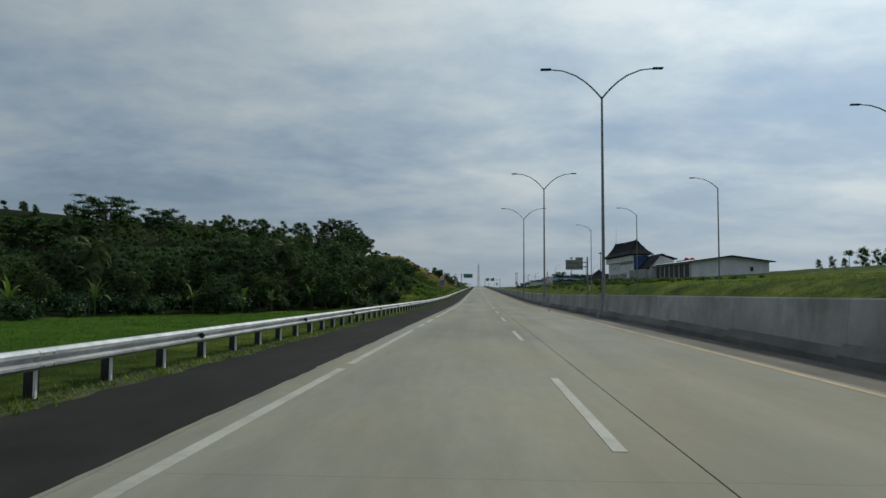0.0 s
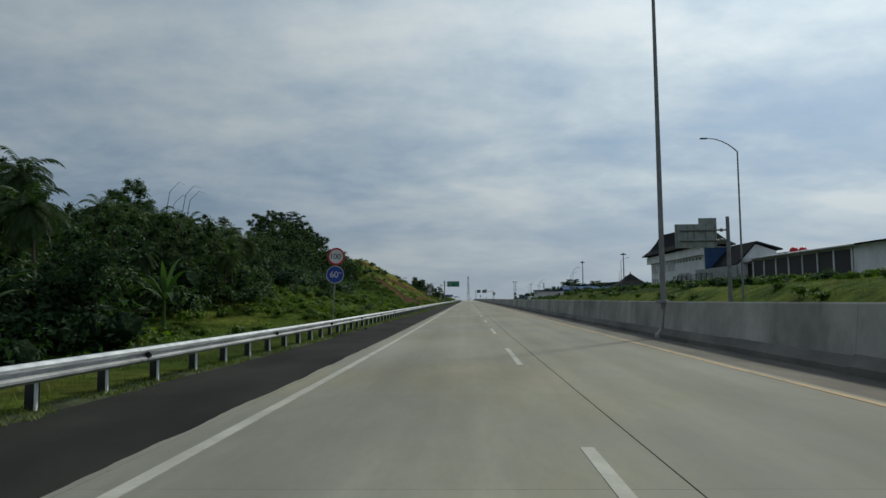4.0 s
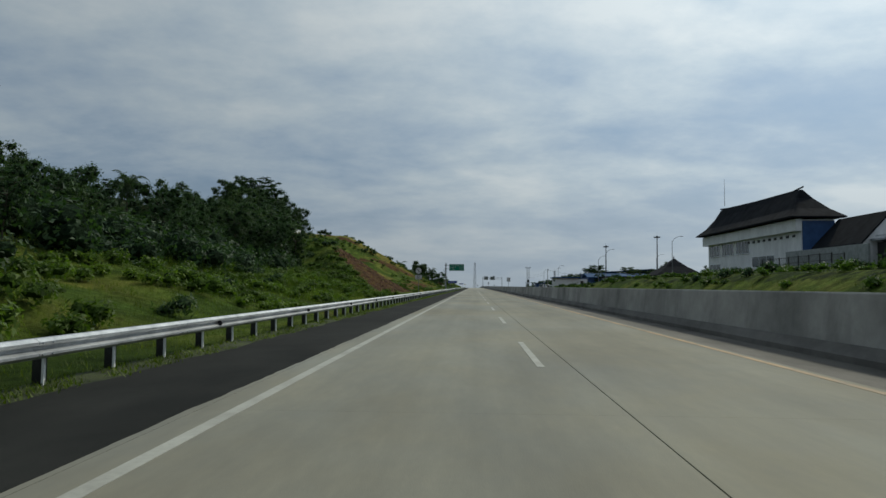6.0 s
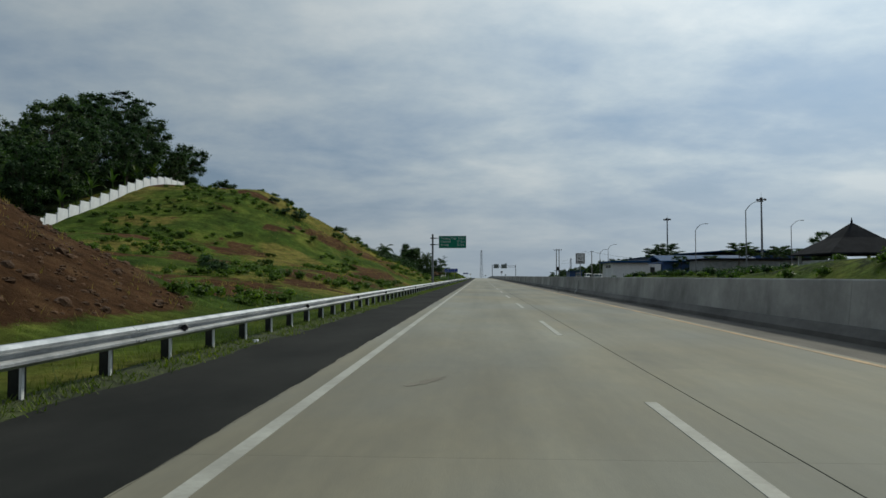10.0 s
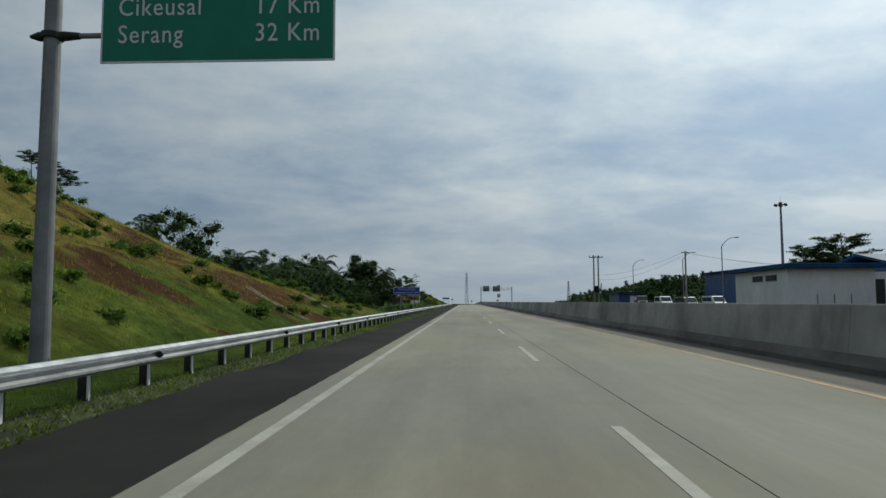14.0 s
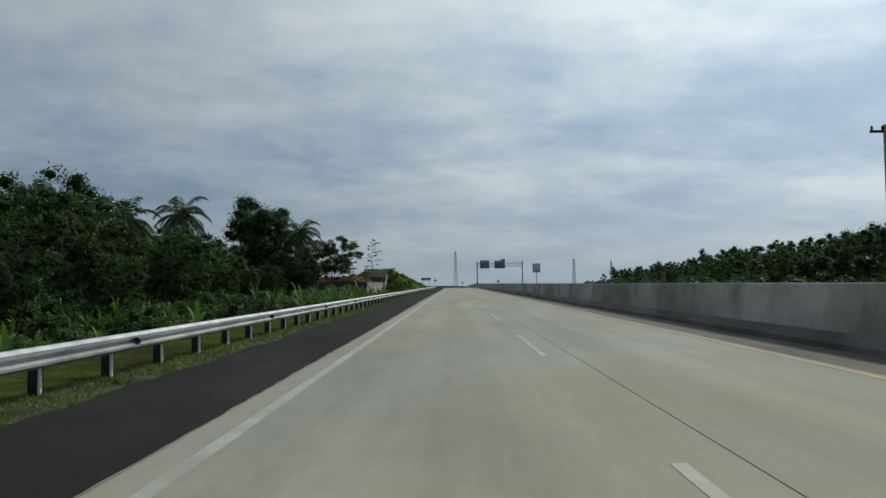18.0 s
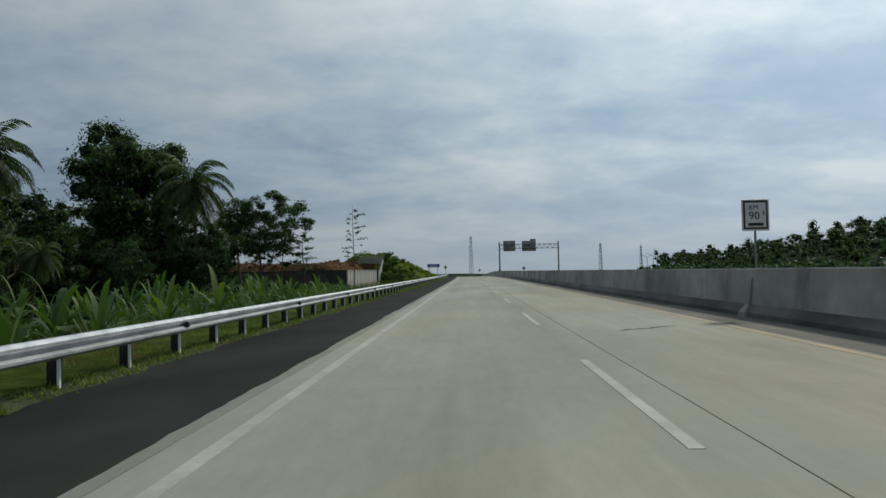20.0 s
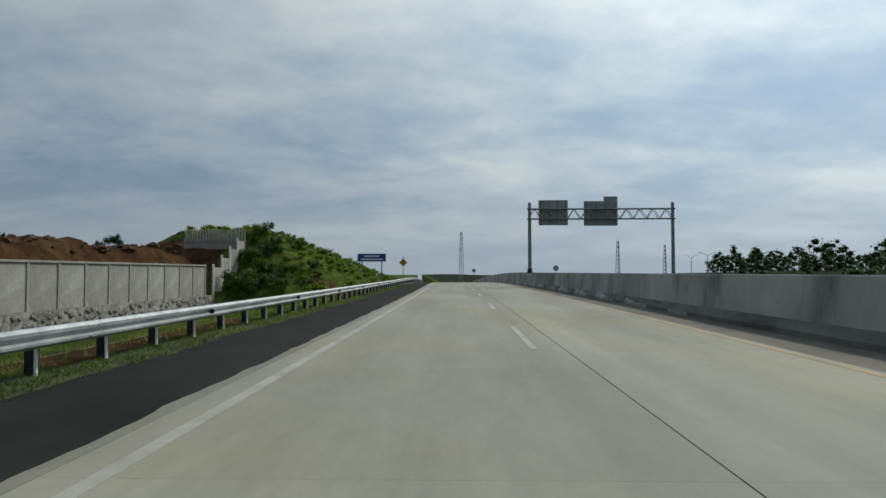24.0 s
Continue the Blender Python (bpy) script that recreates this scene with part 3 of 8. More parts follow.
xs = [-1500, -900, -600, -420, -300, -240, -200, -170] + list(np.arange(-150, -60, 5.0)) + list(np.arange(-60, -32, 2.0)) + list(np.arange(-32, -7, 0.8)) + [-6.6, -6.0, -5.5, -5.02, -4.98, 0.0, 8.5, 14, 19.9] + list(np.arange(20.5, 34, 1.5)) + list(np.arange(34, 80, 4.0)) + list(np.arange(82, 160, 8.0)) + [180, 220, 280, 360, 480, 700, 1100, 1800]
ys = [-400, -200, -120, -80, -50, -30] + list(np.arange(-16, 176, 2.0)) + list(np.arange(176, 400, 1.2)) + list(np.arange(400, 540, 2.5)) + list(np.arange(540, 660, 1.2)) + list(np.arange(660, 780, 6.0)) + [800, 840, 900, 980, 1100, 1300, 1600, 2100, 3000, 4500]
verts, soil, paddy, woods, dry = [], [], [], [], []
for y in ys:
    for x in xs:
        verts.append((x + bend(y), y, land(x, y)))
        soil.append(soil_share(x, y))
        dry.append((smooth(3, 9, -7.6 - x) * smooth(305, 335, y) * (1 - smooth(386, 398, y)) + 0.8 * smooth(244, 262, y) * (1 - smooth(300, 330, y)) * smooth(-0.2, 0.3, bump(x, y, 7.0, 61.0))) if x < 0 else 0.0)
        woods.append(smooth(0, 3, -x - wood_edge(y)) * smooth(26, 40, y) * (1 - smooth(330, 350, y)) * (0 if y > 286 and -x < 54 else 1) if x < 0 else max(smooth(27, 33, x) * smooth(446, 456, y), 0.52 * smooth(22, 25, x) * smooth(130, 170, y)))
        paddy.append(smooth(9, 12, -x) * smooth(104, 92, y) * (1 - smooth(wood_edge(y) - 3, wood_edge(y), -x)))
nx = len(xs)
faces = [(j * nx + i, j * nx + i + 1, (j + 1) * nx + i + 1, (j + 1) * nx + i) for j in range(len(ys) - 1) for i in range(nx - 1)]

M_GROUND = bpy.data.materials.new("grass_and_earth")
M_GROUND.use_nodes = True
gt = M_GROUND.node_tree
g_bsdf = gt.nodes["Principled BSDF"]
g_pos = gt.nodes.new("ShaderNodeNewGeometry").outputs["Position"]


def g_noise(scale, detail=6.0, rough=0.65):
    n = node(gt, "ShaderNodeTexNoise", Scale=scale, Detail=detail, Roughness=rough)
    gt.links.new(g_pos, n.inputs["Vector"])
    return n.outputs[0]


def g_mask(name, low, high, scale):
    a = gt.nodes.new("ShaderNodeAttribute")
    a.attribute_name = name
    v = math_node(gt, "ADD", a.outputs["Fac"], math_node(gt, "MULTIPLY", math_node(gt, "SUBTRACT", g_noise(scale), 0.5), 0.9))
    return ramp(gt, v, [(low, 0.0), (high, 1.0)])


g_grass = ramp(gt, g_noise(0.14), [(0.28, (0.024, 0.043, 0.009)), (0.45, (0.050, 0.080, 0.014)), (0.56, (0.082, 0.110, 0.019)), (0.72, (0.140, 0.138, 0.031))])
g_tuft = mix_colour(gt, 1.0, ramp(gt, g_noise(2.4, 8.0, 0.75), [(0.3, 0.5), (0.7, 1.45)]), ramp(gt, g_noise(0.55, 5.0, 0.6), [(0.32, 0.55), (0.68, 1.4)]), "MULTIPLY")
g_grass = mix_colour(gt, 1.0, g_grass, g_tuft, "MULTIPLY")
g_soil = ramp(gt, g_noise(0.5), [(0.3, (0.040, 0.020, 0.010)), (0.55, (0.080, 0.043, 0.021)), (0.75, (0.130, 0.080, 0.040))])
g_soil = mix_colour(gt, 1.0, g_soil, ramp(gt, g_noise(1.5, 9.0, 0.75), [(0.25, 0.35), (0.75, 1.6)]), "MULTIPLY")
g_paddy = ramp(gt, g_noise(0.7), [(0.3, (0.030, 0.066, 0.008)), (0.7, (0.062, 0.118, 0.013))])
g_col = mix_colour(gt, g_mask("paddy", 0.45, 0.6, 1.2), g_grass, g_paddy)
g_dry = ramp(gt, g_noise(0.5), [(0.3, (0.10, 0.098, 0.022)), (0.7, (0.20, 0.165, 0.045))])
g_dry = mix_colour(gt, 1.0, g_dry, g_tuft, "MULTIPLY")
g_col = mix_colour(gt, g_mask("dry", 0.40, 0.75, 0.5), g_col, g_dry)
# Near-black green under the wood, also used beyond the far carriageway.
g_dark_floor = ramp(gt, g_noise(0.8), [(0.3, (0.008, 0.012, 0.006)), (0.7, (0.022, 0.034, 0.012))])
g_col = mix_colour(gt, g_mask("wood", 0.45, 0.6, 0.8), g_col, g_dark_floor)
g_col = mix_colour(gt, g_mask("soil", 0.40, 0.62, 1.6), g_col, g_soil)
gt.links.new(g_col, g_bsdf.inputs["Base Color"])
g_bsdf.inputs["Roughness"].default_value = 0.95
g_bsdf.inputs["Specular IOR Level"].default_value = 0.03
g_b = node(gt, "ShaderNodeBump", Strength=1.0, Distance=0.22)
gt.links.new(g_noise(2.6, 9.0, 0.75), g_b.inputs["Height"])
gt.links.new(g_b.outputs[0], g_bsdf.inputs["Normal"])

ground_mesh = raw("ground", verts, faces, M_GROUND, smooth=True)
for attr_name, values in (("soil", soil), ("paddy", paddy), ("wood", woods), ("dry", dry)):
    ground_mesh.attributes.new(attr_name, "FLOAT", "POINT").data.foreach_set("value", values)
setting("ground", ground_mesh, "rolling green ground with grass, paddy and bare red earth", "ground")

# ---- the road ----


def strip(x0, x1, z, y0, y1, step=10.0, depth=0.0):
    """A band along the road that follows its bend and grade."""
    g = Mesh()
    n = max(1, int(round((y1 - y0) / step)))
    v, f = [], []
    for i in range(n + 1):
        y = y0 + (y1 - y0) * i / n
        b, h = bend(y), grade(y)
        v += [(x0 + b, y, z + h), (x1 + b, y, z + h), (x0 + b, y, z + h - 0.3), (x1 + b, y, z + h - 0.3)]
        if i:
            o = 4 * (i - 1)
            f += [(o, o + 1, o + 5, o + 4), (o + 2, o, o + 4, o + 6), (o + 1, o + 3, o + 7, o + 5)]
    f += [(0, 2, 3, 1), (4 * n, 4 * n + 1, 4 * n + 3, 4 * n + 2)]
    return g.add(v, f)


EDGE_LINE, LANE_LINE, JOINT, INNER_LINE = -2.136, 1.464, 1.988, 5.573
road = thing("road", "pale grey concrete motorway of two lanes, worn and stained", "road", kind="structure")
setting("shoulder", strip(-5.0, -2.575, -0.008, -40, FAR_Y).data("shoulder", M_ASPHALT), "dark grey asphalt hard shoulder beside the concrete lanes", "road")
setting("inner_shoulder", strip(5.78, 7.3, -0.010, -40, FAR_Y).data("inner_shoulder", M_STRIP), "narrow stained grey strip at the foot of the median wall", "road")


def slab_mesh(width, length, mat):
    g = Mesh()
    g.box(0.004, 0.0004, -0.28, width - 0.004, length - 0.0004, 0.0, bevel=0.0015)
    return g.data("slab", mat)


SLAB = 5.0
lane_meshes = [(-2.57, slab_mesh(4.555, SLAB, M_CONCRETE), slab_mesh(4.555, SLAB, M_CONCRETE_PALE)), (1.991, slab_mesh(3.785, SLAB, M_CONCRETE), slab_mesh(3.785, SLAB, M_CONCRETE_PALE))]

# soil and moss that creep over the shoulder's edge
def verge_reach(y):
    """How far the grown-over soil reaches past the shoulder's edge towards the lanes."""
    base = track(((-20, 0.22), (110, 0.10), (150, 0.3), (200, 0.36), (330, 0.52), (400, 0.45), (455, 0.08), (475, 0.16), (505, 0.40), (640, 0.3)), y)
    return max(0.02, base + 0.16 * bump(0.3, y, 0.7, 41.0) + 0.16 * bump(0.1, y, 3.2, 43.0))


def verge_height(x, y):
    """Top of the soil between the rail and the shoulder."""
    return 0.045 * (1 - smooth(0.0, 1.0, (x + 5.3) / (0.3 + verge_reach(y)))) + 0.012 * bump(x, y, 0.3, 45.0)


v, f = [], []
ACROSS = 5
for i in range(2900):
    y = -20 + 0.22 * i
    w = verge_reach(y)
    for k in range(ACROSS + 1):
        x = -5.3 + (0.3 + w) * k / ACROSS
        v.append((x + bend(y), y, (verge_height(x, y) if k < ACROSS else -0.012) + grade(y)))
    if i:
        o = (ACROSS + 1) * (i - 1)
        f += [(o + k, o + k + 1, o + k + ACROSS + 2, o + k + ACROSS + 1) for k in range(ACROSS)]
M_MOSS = surface("mossy_soil", (0.016, 0.021, 0.007), (0.052, 0.066, 0.016), scale=1.6, rough=0.97, bump=0.03, bump_scale=16, grain=0.5, grain_scale=9.0, coords="World")
setting("verge_soil", raw("verge_soil", v, f, M_MOSS), "mossy green-brown soil creeping over the edge of the shoulder", "ground")

# cement slurry that ran out past the slabs' edge
v, f = [], []
for i in range(4200):
    y = -20 + 0.15 * i
    e = track(((-20, 0.07), (116, 0.10), (200, 0.015), (335, 0.01), (420, 0.04), (456, 0.18), (505, 0.17), (640, 0.12)), y)
    e = max(0.004, e + 0.030 * bump(0.2, y, 0.35, 91.0) + 0.035 * bump(0.6, y, 1.7, 93.0) + (0.05 * bump(0.9, y, 0.5, 95.0) if y > 480 else 0.0))
    v += [(-2.572 + bend(y), y, -0.0015 + grade(y)), (-2.572 - e + bend(y), y, -0.004 + grade(y)), (-2.576 - e + bend(y), y, -0.012 + grade(y))]
    if i:
        o = 3 * (i - 1)
        f += [(o + 1, o, o + 3, o + 4), (o + 2, o + 1, o + 4, o + 5)]
setting("slab_edge", raw("slab_edge", v, f, M_CONCRETE), "ragged pale cement edge between the lanes and the shoulder", "road")

# edge and lane paint
edge_line = thing("edge_line", "worn white edge line along the left lane, broken in places", "road marking", kind="structure")
for ya, yb in ((-40, 12.0), (12.8, 24.6), (27.0, 29.4), (31.2, 34.7), (37.6, 56.0), (56.5, FAR_Y)):
    part("painted_length", strip(EDGE_LINE - 0.095, EDGE_LINE + 0.055, 0.0045, ya, yb).data("painted_length", M_LINE), edge_line)
setting("inner_line", strip(INNER_LINE - 0.07, INNER_LINE + 0.07, 0.0045, -40, FAR_Y).data("inner_line", M_ORANGE), "worn orange edge line beside the median", "road marking")
lane_line = thing("lane_line", "broken white line between the two concrete lanes", "road marking", kind="structure")
g = Mesh()
g.box(-0.065, 0, -0.003, 0.065, 5.0, 0.0045, bevel=0.002)
dash_mesh = g.data("dash", M_LINE)
DASH_STARTS = ((-2, -20.8), (0, 5.9), (3, 46.2), (4, 59.9), (8, 112.9), (10, 139.2), (13, 178.5), (15, 204.2), (19, 256.6), (23, 308.4), (25, 334.35), (27, 360.5), (29, 385.35), (33, 434.5), (34, 447.2), (36, 470.0), (38, 493.9), (41, 529.4), (42, 542.4), (60, 770.0))
for k in range(-2, 60):
    y = float(np.interp(k, [a for a, _ in DASH_STARTS], [c for _, c in DASH_STARTS]))
    part("dash", dash_mesh, lane_line, at=pose(LANE_LINE + bend(y), y, grade(y) + 0.001, math.degrees(-math.atan((grade(y) - grade(y + 5)) / 5)), 0, 0))

# ---- guard rail: posts, spacers, beams and reflectors ----
RAIL_X = -4.98
guard_rail = thing("guard_rail", "galvanised steel W-beam guard rail on dark steel posts", "guard rail", kind="structure")
profile = [(0.0, 0.40), (0.030, 0.405), (0.085, 0.445), (0.085, 0.475), (0.012, 0.515), (0.012, 0.545), (0.085, 0.585), (0.085, 0.615), (0.030, 0.655), (0.0, 0.66)]
outline = profile + [(a - 0.012, b) for a, b in reversed(profile)]
g = Mesh()
g.extrude(outline, -0.10, 4.10)
beam_mesh = g.data("beam", M_STEEL)
g = Mesh()
g.extrude([(a + 0.006, b) for a, b in outline], -0.16, 0.16)
for dy in (-0.1, 0.1):
    for dz in (0.46, 0.6):
        g.tube([(0.085, dy, dz), (0.108, dy, dz)], 0.016, 6)
lap_mesh = g.data("splice", M_STEEL)
g = Mesh()
g.box(-0.30, -0.055, -0.6, -0.17, 0.055, 0.60, bevel=0.006, slot=0)
g.box(-0.170, -0.064, -0.5, -0.140, -0.02, 0.40, slot=1)
post_mesh = g.data("post", M_POST, M_LIT_EDGE)
g = Mesh()
g.box(-0.134, -0.06, 0.43, -0.005, 0.06, 0.63, bevel=0.01)
spacer_mesh = g.data("spacer", M_POST)
g = Mesh()
g.box(0.02, -0.012, 0.49, 0.10, 0.012, 0.57, bevel=0.004, slot=0)
g.tube([(0.075, -0.014, 0.53), (0.075, -0.05, 0.53)], 0.047, 10, slot=1)
M_REFLECTOR = plain("reflector_back", (0.03, 0.028, 0.03), 0.4)
reflector_mesh = g.data("reflector", M_DARK, M_REFLECTOR)


def rail_pose(y):
    return pose(RAIL_X + bend(y), y, grade(y), math.degrees(math.atan((grade(y + 4) - grade(y)) / 4)), 0, math.degrees(-math.atan((bend(y + 4) - bend(y)) / 4)))


for k in range(-5, 180):
    y = 4.0 * k
    part("beam", beam_mesh, guard_rail, at=rail_pose(y))
    if y < 640:
        part("splice", lap_mesh, guard_rail, at=rail_pose(y))
def post_place(k):
    """The posts stand about 1.71 m apart."""
    return float(np.interp(k, (-80, 0, 51, 130, 209, 400), (-22.6, 114.14, 201.28, 337.40, 472.43, 799.0)))


for k in range(-72, 222):
    y = post_place(k)
    part("post", post_mesh, guard_rail, at=rail_pose(y))
    part("spacer", spacer_mesh, guard_rail, at=rail_pose(y))
g = Mesh()
for k in range(222, 340):
    y = post_place(k)
    x = RAIL_X + bend(y)
    g.box(x - 0.30, y - 0.055, grade(y) - 0.6, x - 0.17, y + 0.055, grade(y) + 0.6, slot=0)
    g.box(x - 0.170, y - 0.064, grade(y) - 0.5, x - 0.140, y - 0.02, grade(y) + 0.40, slot=1)
tagged(part("far_posts", g.data("far_posts", M_POST, M_LIT_EDGE), guard_rail), kind="stuff")
for k in range(-1, 84):
    y = 5.0 + 7.6 * k
    part("reflector", reflector_mesh, guard_rail, at=rail_pose(y))

# ---- median wall of cast concrete lengths ----
WALL_X = 7.12
median_wall = thing("median_wall", "stained grey cast concrete median barrier with a flared foot", "barrier", kind="structure")
# Added kerb band: grime and shadow at the foot, put into its colour.
M_DARK_FOOT = surface("dark_foot_concrete", (0.075, 0.072, 0.066), (0.17, 0.163, 0.15), scale=0.5, rough=0.9, bump=0.004, bump_scale=14, grain=0.2, grain_scale=3.0, stretch=(1.0, 0.5, 1.0), coords="World")
foot_band_outline = [(-0.012, -0.3), (-0.012, 0.11), (0.12, 0.315), (0.16, 0.315), (0.16, -0.3)]
wall_outline = [(0.0, -0.3), (0.0, 0.10), (0.14, 0.30), (0.24, 1.235), (0.26, 1.265), (0.44, 1.265), (0.46, 1.235), (0.56, 0.30), (0.70, 0.10), (0.70, -0.3)]
g = Mesh()
g.extrude(wall_outline, 0.006, 5.994)
wall_mesh = g.data("wall_length", M_BARRIER)
new_wall_mesh = g.data("wall_length", M_BARRIER_NEW)
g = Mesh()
g.extrude(foot_band_outline, 0.0, 6.0)
foot_band_mesh = g.data("kerb", M_DARK_FOOT)
for k in range(-6, 140):
    y = 6.0 * k + 1.5
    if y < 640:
        part("kerb", foot_band_mesh, median_wall, "added dark band at the wall foot, grime and shadow in its colour", pose(WALL_X + bend(y), y, grade(y)))
    part("wall_length", new_wall_mesh if y > 492 else wall_mesh, median_wall, at=pose(WALL_X + bend(y), y, grade(y), math.degrees(math.atan((grade(y + 6) - grade(y)) / 6)), 0, math.degrees(-math.atan((bend(y + 6) - bend(y)) / 6))))

# ---- lettering and sign plates ----


def letters(text, size, mat, thick=0.004, spacing=1.0):
    """Flat raised letters in the x, z plane that face -y, centred."""
    cu = bpy.data.curves.new("lettering", "FONT")
    cu.body, cu.size, cu.align_x, cu.align_y, cu.extrude, cu.space_character = text, size, "CENTER", "CENTER", thick, spacing
    cu.resolution_u = 3
    ob = bpy.data.objects.new("lettering", cu)
    scene.collection.objects.link(ob)
    bpy.context.view_layer.update()
    me = bpy.data.meshes.new_from_object(ob)
    bpy.data.objects.remove(ob)
    bpy.data.curves.remove(cu)
    me.transform(Matrix.Rotation(radians(90), 4, "X"))
    me.materials.clear()
    me.materials.append(mat)
    return me


def lettered(parent, me, mat, at):
    """Splits a line of writing into its letters, each a part of its own."""
    link = {v.index: v.index for v in me.vertices}

    def root(i):
        while link[i] != i:
            i = link[i]
        return i

    for e in me.edges:
        a, b = root(e.vertices[0]), root(e.vertices[1])
        if a != b:
            link[b] = a
    pieces = {}
    for f in me.polygons:
        pieces.setdefault(root(f.vertices[0]), []).append(tuple(f.vertices))
    for faces in pieces.values():
        used = sorted({i for f in faces for i in f})
        place = {i: k for k, i in enumerate(used)}
        part("letter", raw("letter", [tuple(me.vertices[i].co) for i in used], [tuple(place[i] for i in f) for f in faces], mat), parent, at=at)
    bpy.data.meshes.remove(me)


def disc(radius, thick, mat, name, sides=32, inner=0.0):
    g = Mesh()
    if inner:
        ring = [(math.cos(2 * math.pi * k / sides), math.sin(2 * math.pi * k / sides)) for k in range(sides)]
        v = []
        for y in (-thick, 0.0):
            for r in (radius, inner):
                v += [(c * r, y, s * r) for c, s in ring]
        f = []
        for k in range(sides):
            n = (k + 1) % sides
            f += [(k, n, sides + n, sides + k), (2 * sides + n, 2 * sides + k, 3 * sides + k, 3 * sides + n), (k, 2 * sides + k, 2 * sides + n, n), (sides + n, 3 * sides + n, 3 * sides + k, sides + k)]
        g.add(v, f)
    else:
        g.tube([(0, -thick, 0), (0, 0, 0)], radius, sides)
    return g.data(name, mat)


def plate(width, height, thick, mat, name, bevel=0.01):
    g = Mesh()
    g.box(-width / 2, -thick, -height / 2, width / 2, 0, height / 2, bevel=bevel)
    return g.data(name, mat)


def border(width, height, bar, thick, mat, name="border"):
    g = Mesh()
    w, h = width / 2, height / 2
    g.box(-w, -thick, -h, w, 0, -h + bar).box(-w, -thick, h - bar, w, 0, h)
    g.box(-w, -thick, -h + bar, -w + bar, 0, h - bar).box(w - bar, -thick, -h + bar, w, 0, h - bar)
    return g.data(name, mat)


def pole_mesh(height, r0, r1, mat, name="pole", sides=12, base=0.0):
    g = Mesh()
    g.tube([(0, 0, base), (0, 0, height)], [r0, r1], sides)
    return g.data(name, mat)


# speed limits on one pole
s = thing("speed_limit_sign", "red-rimmed 100 disc above a blue 60 disc on a pole", "road sign", (-6.32, 119.0, on_land(-6.32, 119)), 0)
s.matrix_basis = pose(-6.42, 119.0, on_land(-6.32, 119), 0, 3.4, 0)
part("pole", pole_mesh(4.05, 0.032, 0.032, M_POLE, base=-0.3), s)
g = Mesh()
g.box(-0.42, -0.2, -0.2, 0.25, 0.2, 0.16, bevel=0.03)
part("footing", g.data("footing", M_BARRIER_NEW), s, "pale concrete footing")
d1 = part("maximum_speed_disc", disc(0.44, 0.012, M_RED, "maximum_speed_disc"), s, "white disc with a red rim", pose(0, -0.05, 3.60))
part("face", disc(0.345, 0.004, M_SIGNWHITE, "face"), d1, at=pose(0, -0.0125, 0))
part("digits", letters("100", 0.40, M_DARK, spacing=0.92), d1, at=pose(-0.05, -0.018, -0.01))
part("unit", letters("km", 0.13, M_DARK), d1, at=pose(0.23, -0.018, 0.1))
d2 = part("minimum_speed_disc", disc(0.44, 0.012, M_SIGNWHITE, "minimum_speed_disc"), s, "blue disc with a thin white rim", pose(0, -0.05, 2.69))
part("face", disc(0.415, 0.004, M_BLUE, "face"), d2, at=pose(0, -0.0125, 0))
part("digits", letters("60", 0.46, M_SIGNWHITE, spacing=0.95), d2, at=pose(-0.05, -0.018, -0.01))
part("unit", letters("km", 0.13, M_SIGNWHITE), d2, at=pose(0.25, -0.018, 0.1))
for dz in (3.6, 2.69):
    g = Mesh()
    g.box(-0.06, -0.045, -0.03, 0.06, 0.04, 0.03, bevel=0.005)
    part("clamp", g.data("clamp", M_POLE), s, at=pose(0, 0, dz))

# no stopping
s = thing("no_stopping_sign", "round no-stopping sign over a small white text board on a pole", "road sign", (-7.05, 219.0, on_land(-7.05, 219)), 0)
part("pole", pole_mesh(3.55 - on_land(-7.05, 219), 0.03, 0.03, M_POLE, base=-0.3), s)
zz = -on_land(-7.05, 219)
d1 = part("disc", disc(0.45, 0.012, M_DARK, "disc"), s, "white disc with a dark rim and a struck-out letter", pose(0, -0.04, 3.31 + zz))
part("face", disc(0.385, 0.004, M_SIGNWHITE, "face"), d1, at=pose(0, -0.0125, 0))
part("letter", letters("S", 0.70, M_DARK, 0.006), d1, at=pose(0, -0.02, -0.02))
g = Mesh()
g.box(-0.37, -0.006, -0.035, 0.37, 0, 0.035)
part("bar", g.data("bar", M_DARK), d1, at=pose(0, -0.022, 0, 0, 38, 0))
b1 = part("text_board", plate(0.92, 0.60, 0.012, M_SIGNWHITE, "text_board"), s, "white board with three rows of small writing", pose(0, -0.04, 2.46 + zz))
part("border", border(0.92, 0.60, 0.03, 0.004, M_DARK), b1, at=pose(0, -0.0125, 0))
for k, w in enumerate((0.5, 0.56, 0.72)):
    g = Mesh()
    g.box(-w / 2, -0.004, -0.032, w / 2, 0, 0.032)
    part("writing", g.data("writing", M_DARK), b1, at=pose(0, -0.0125, 0.16 - 0.155 * k))

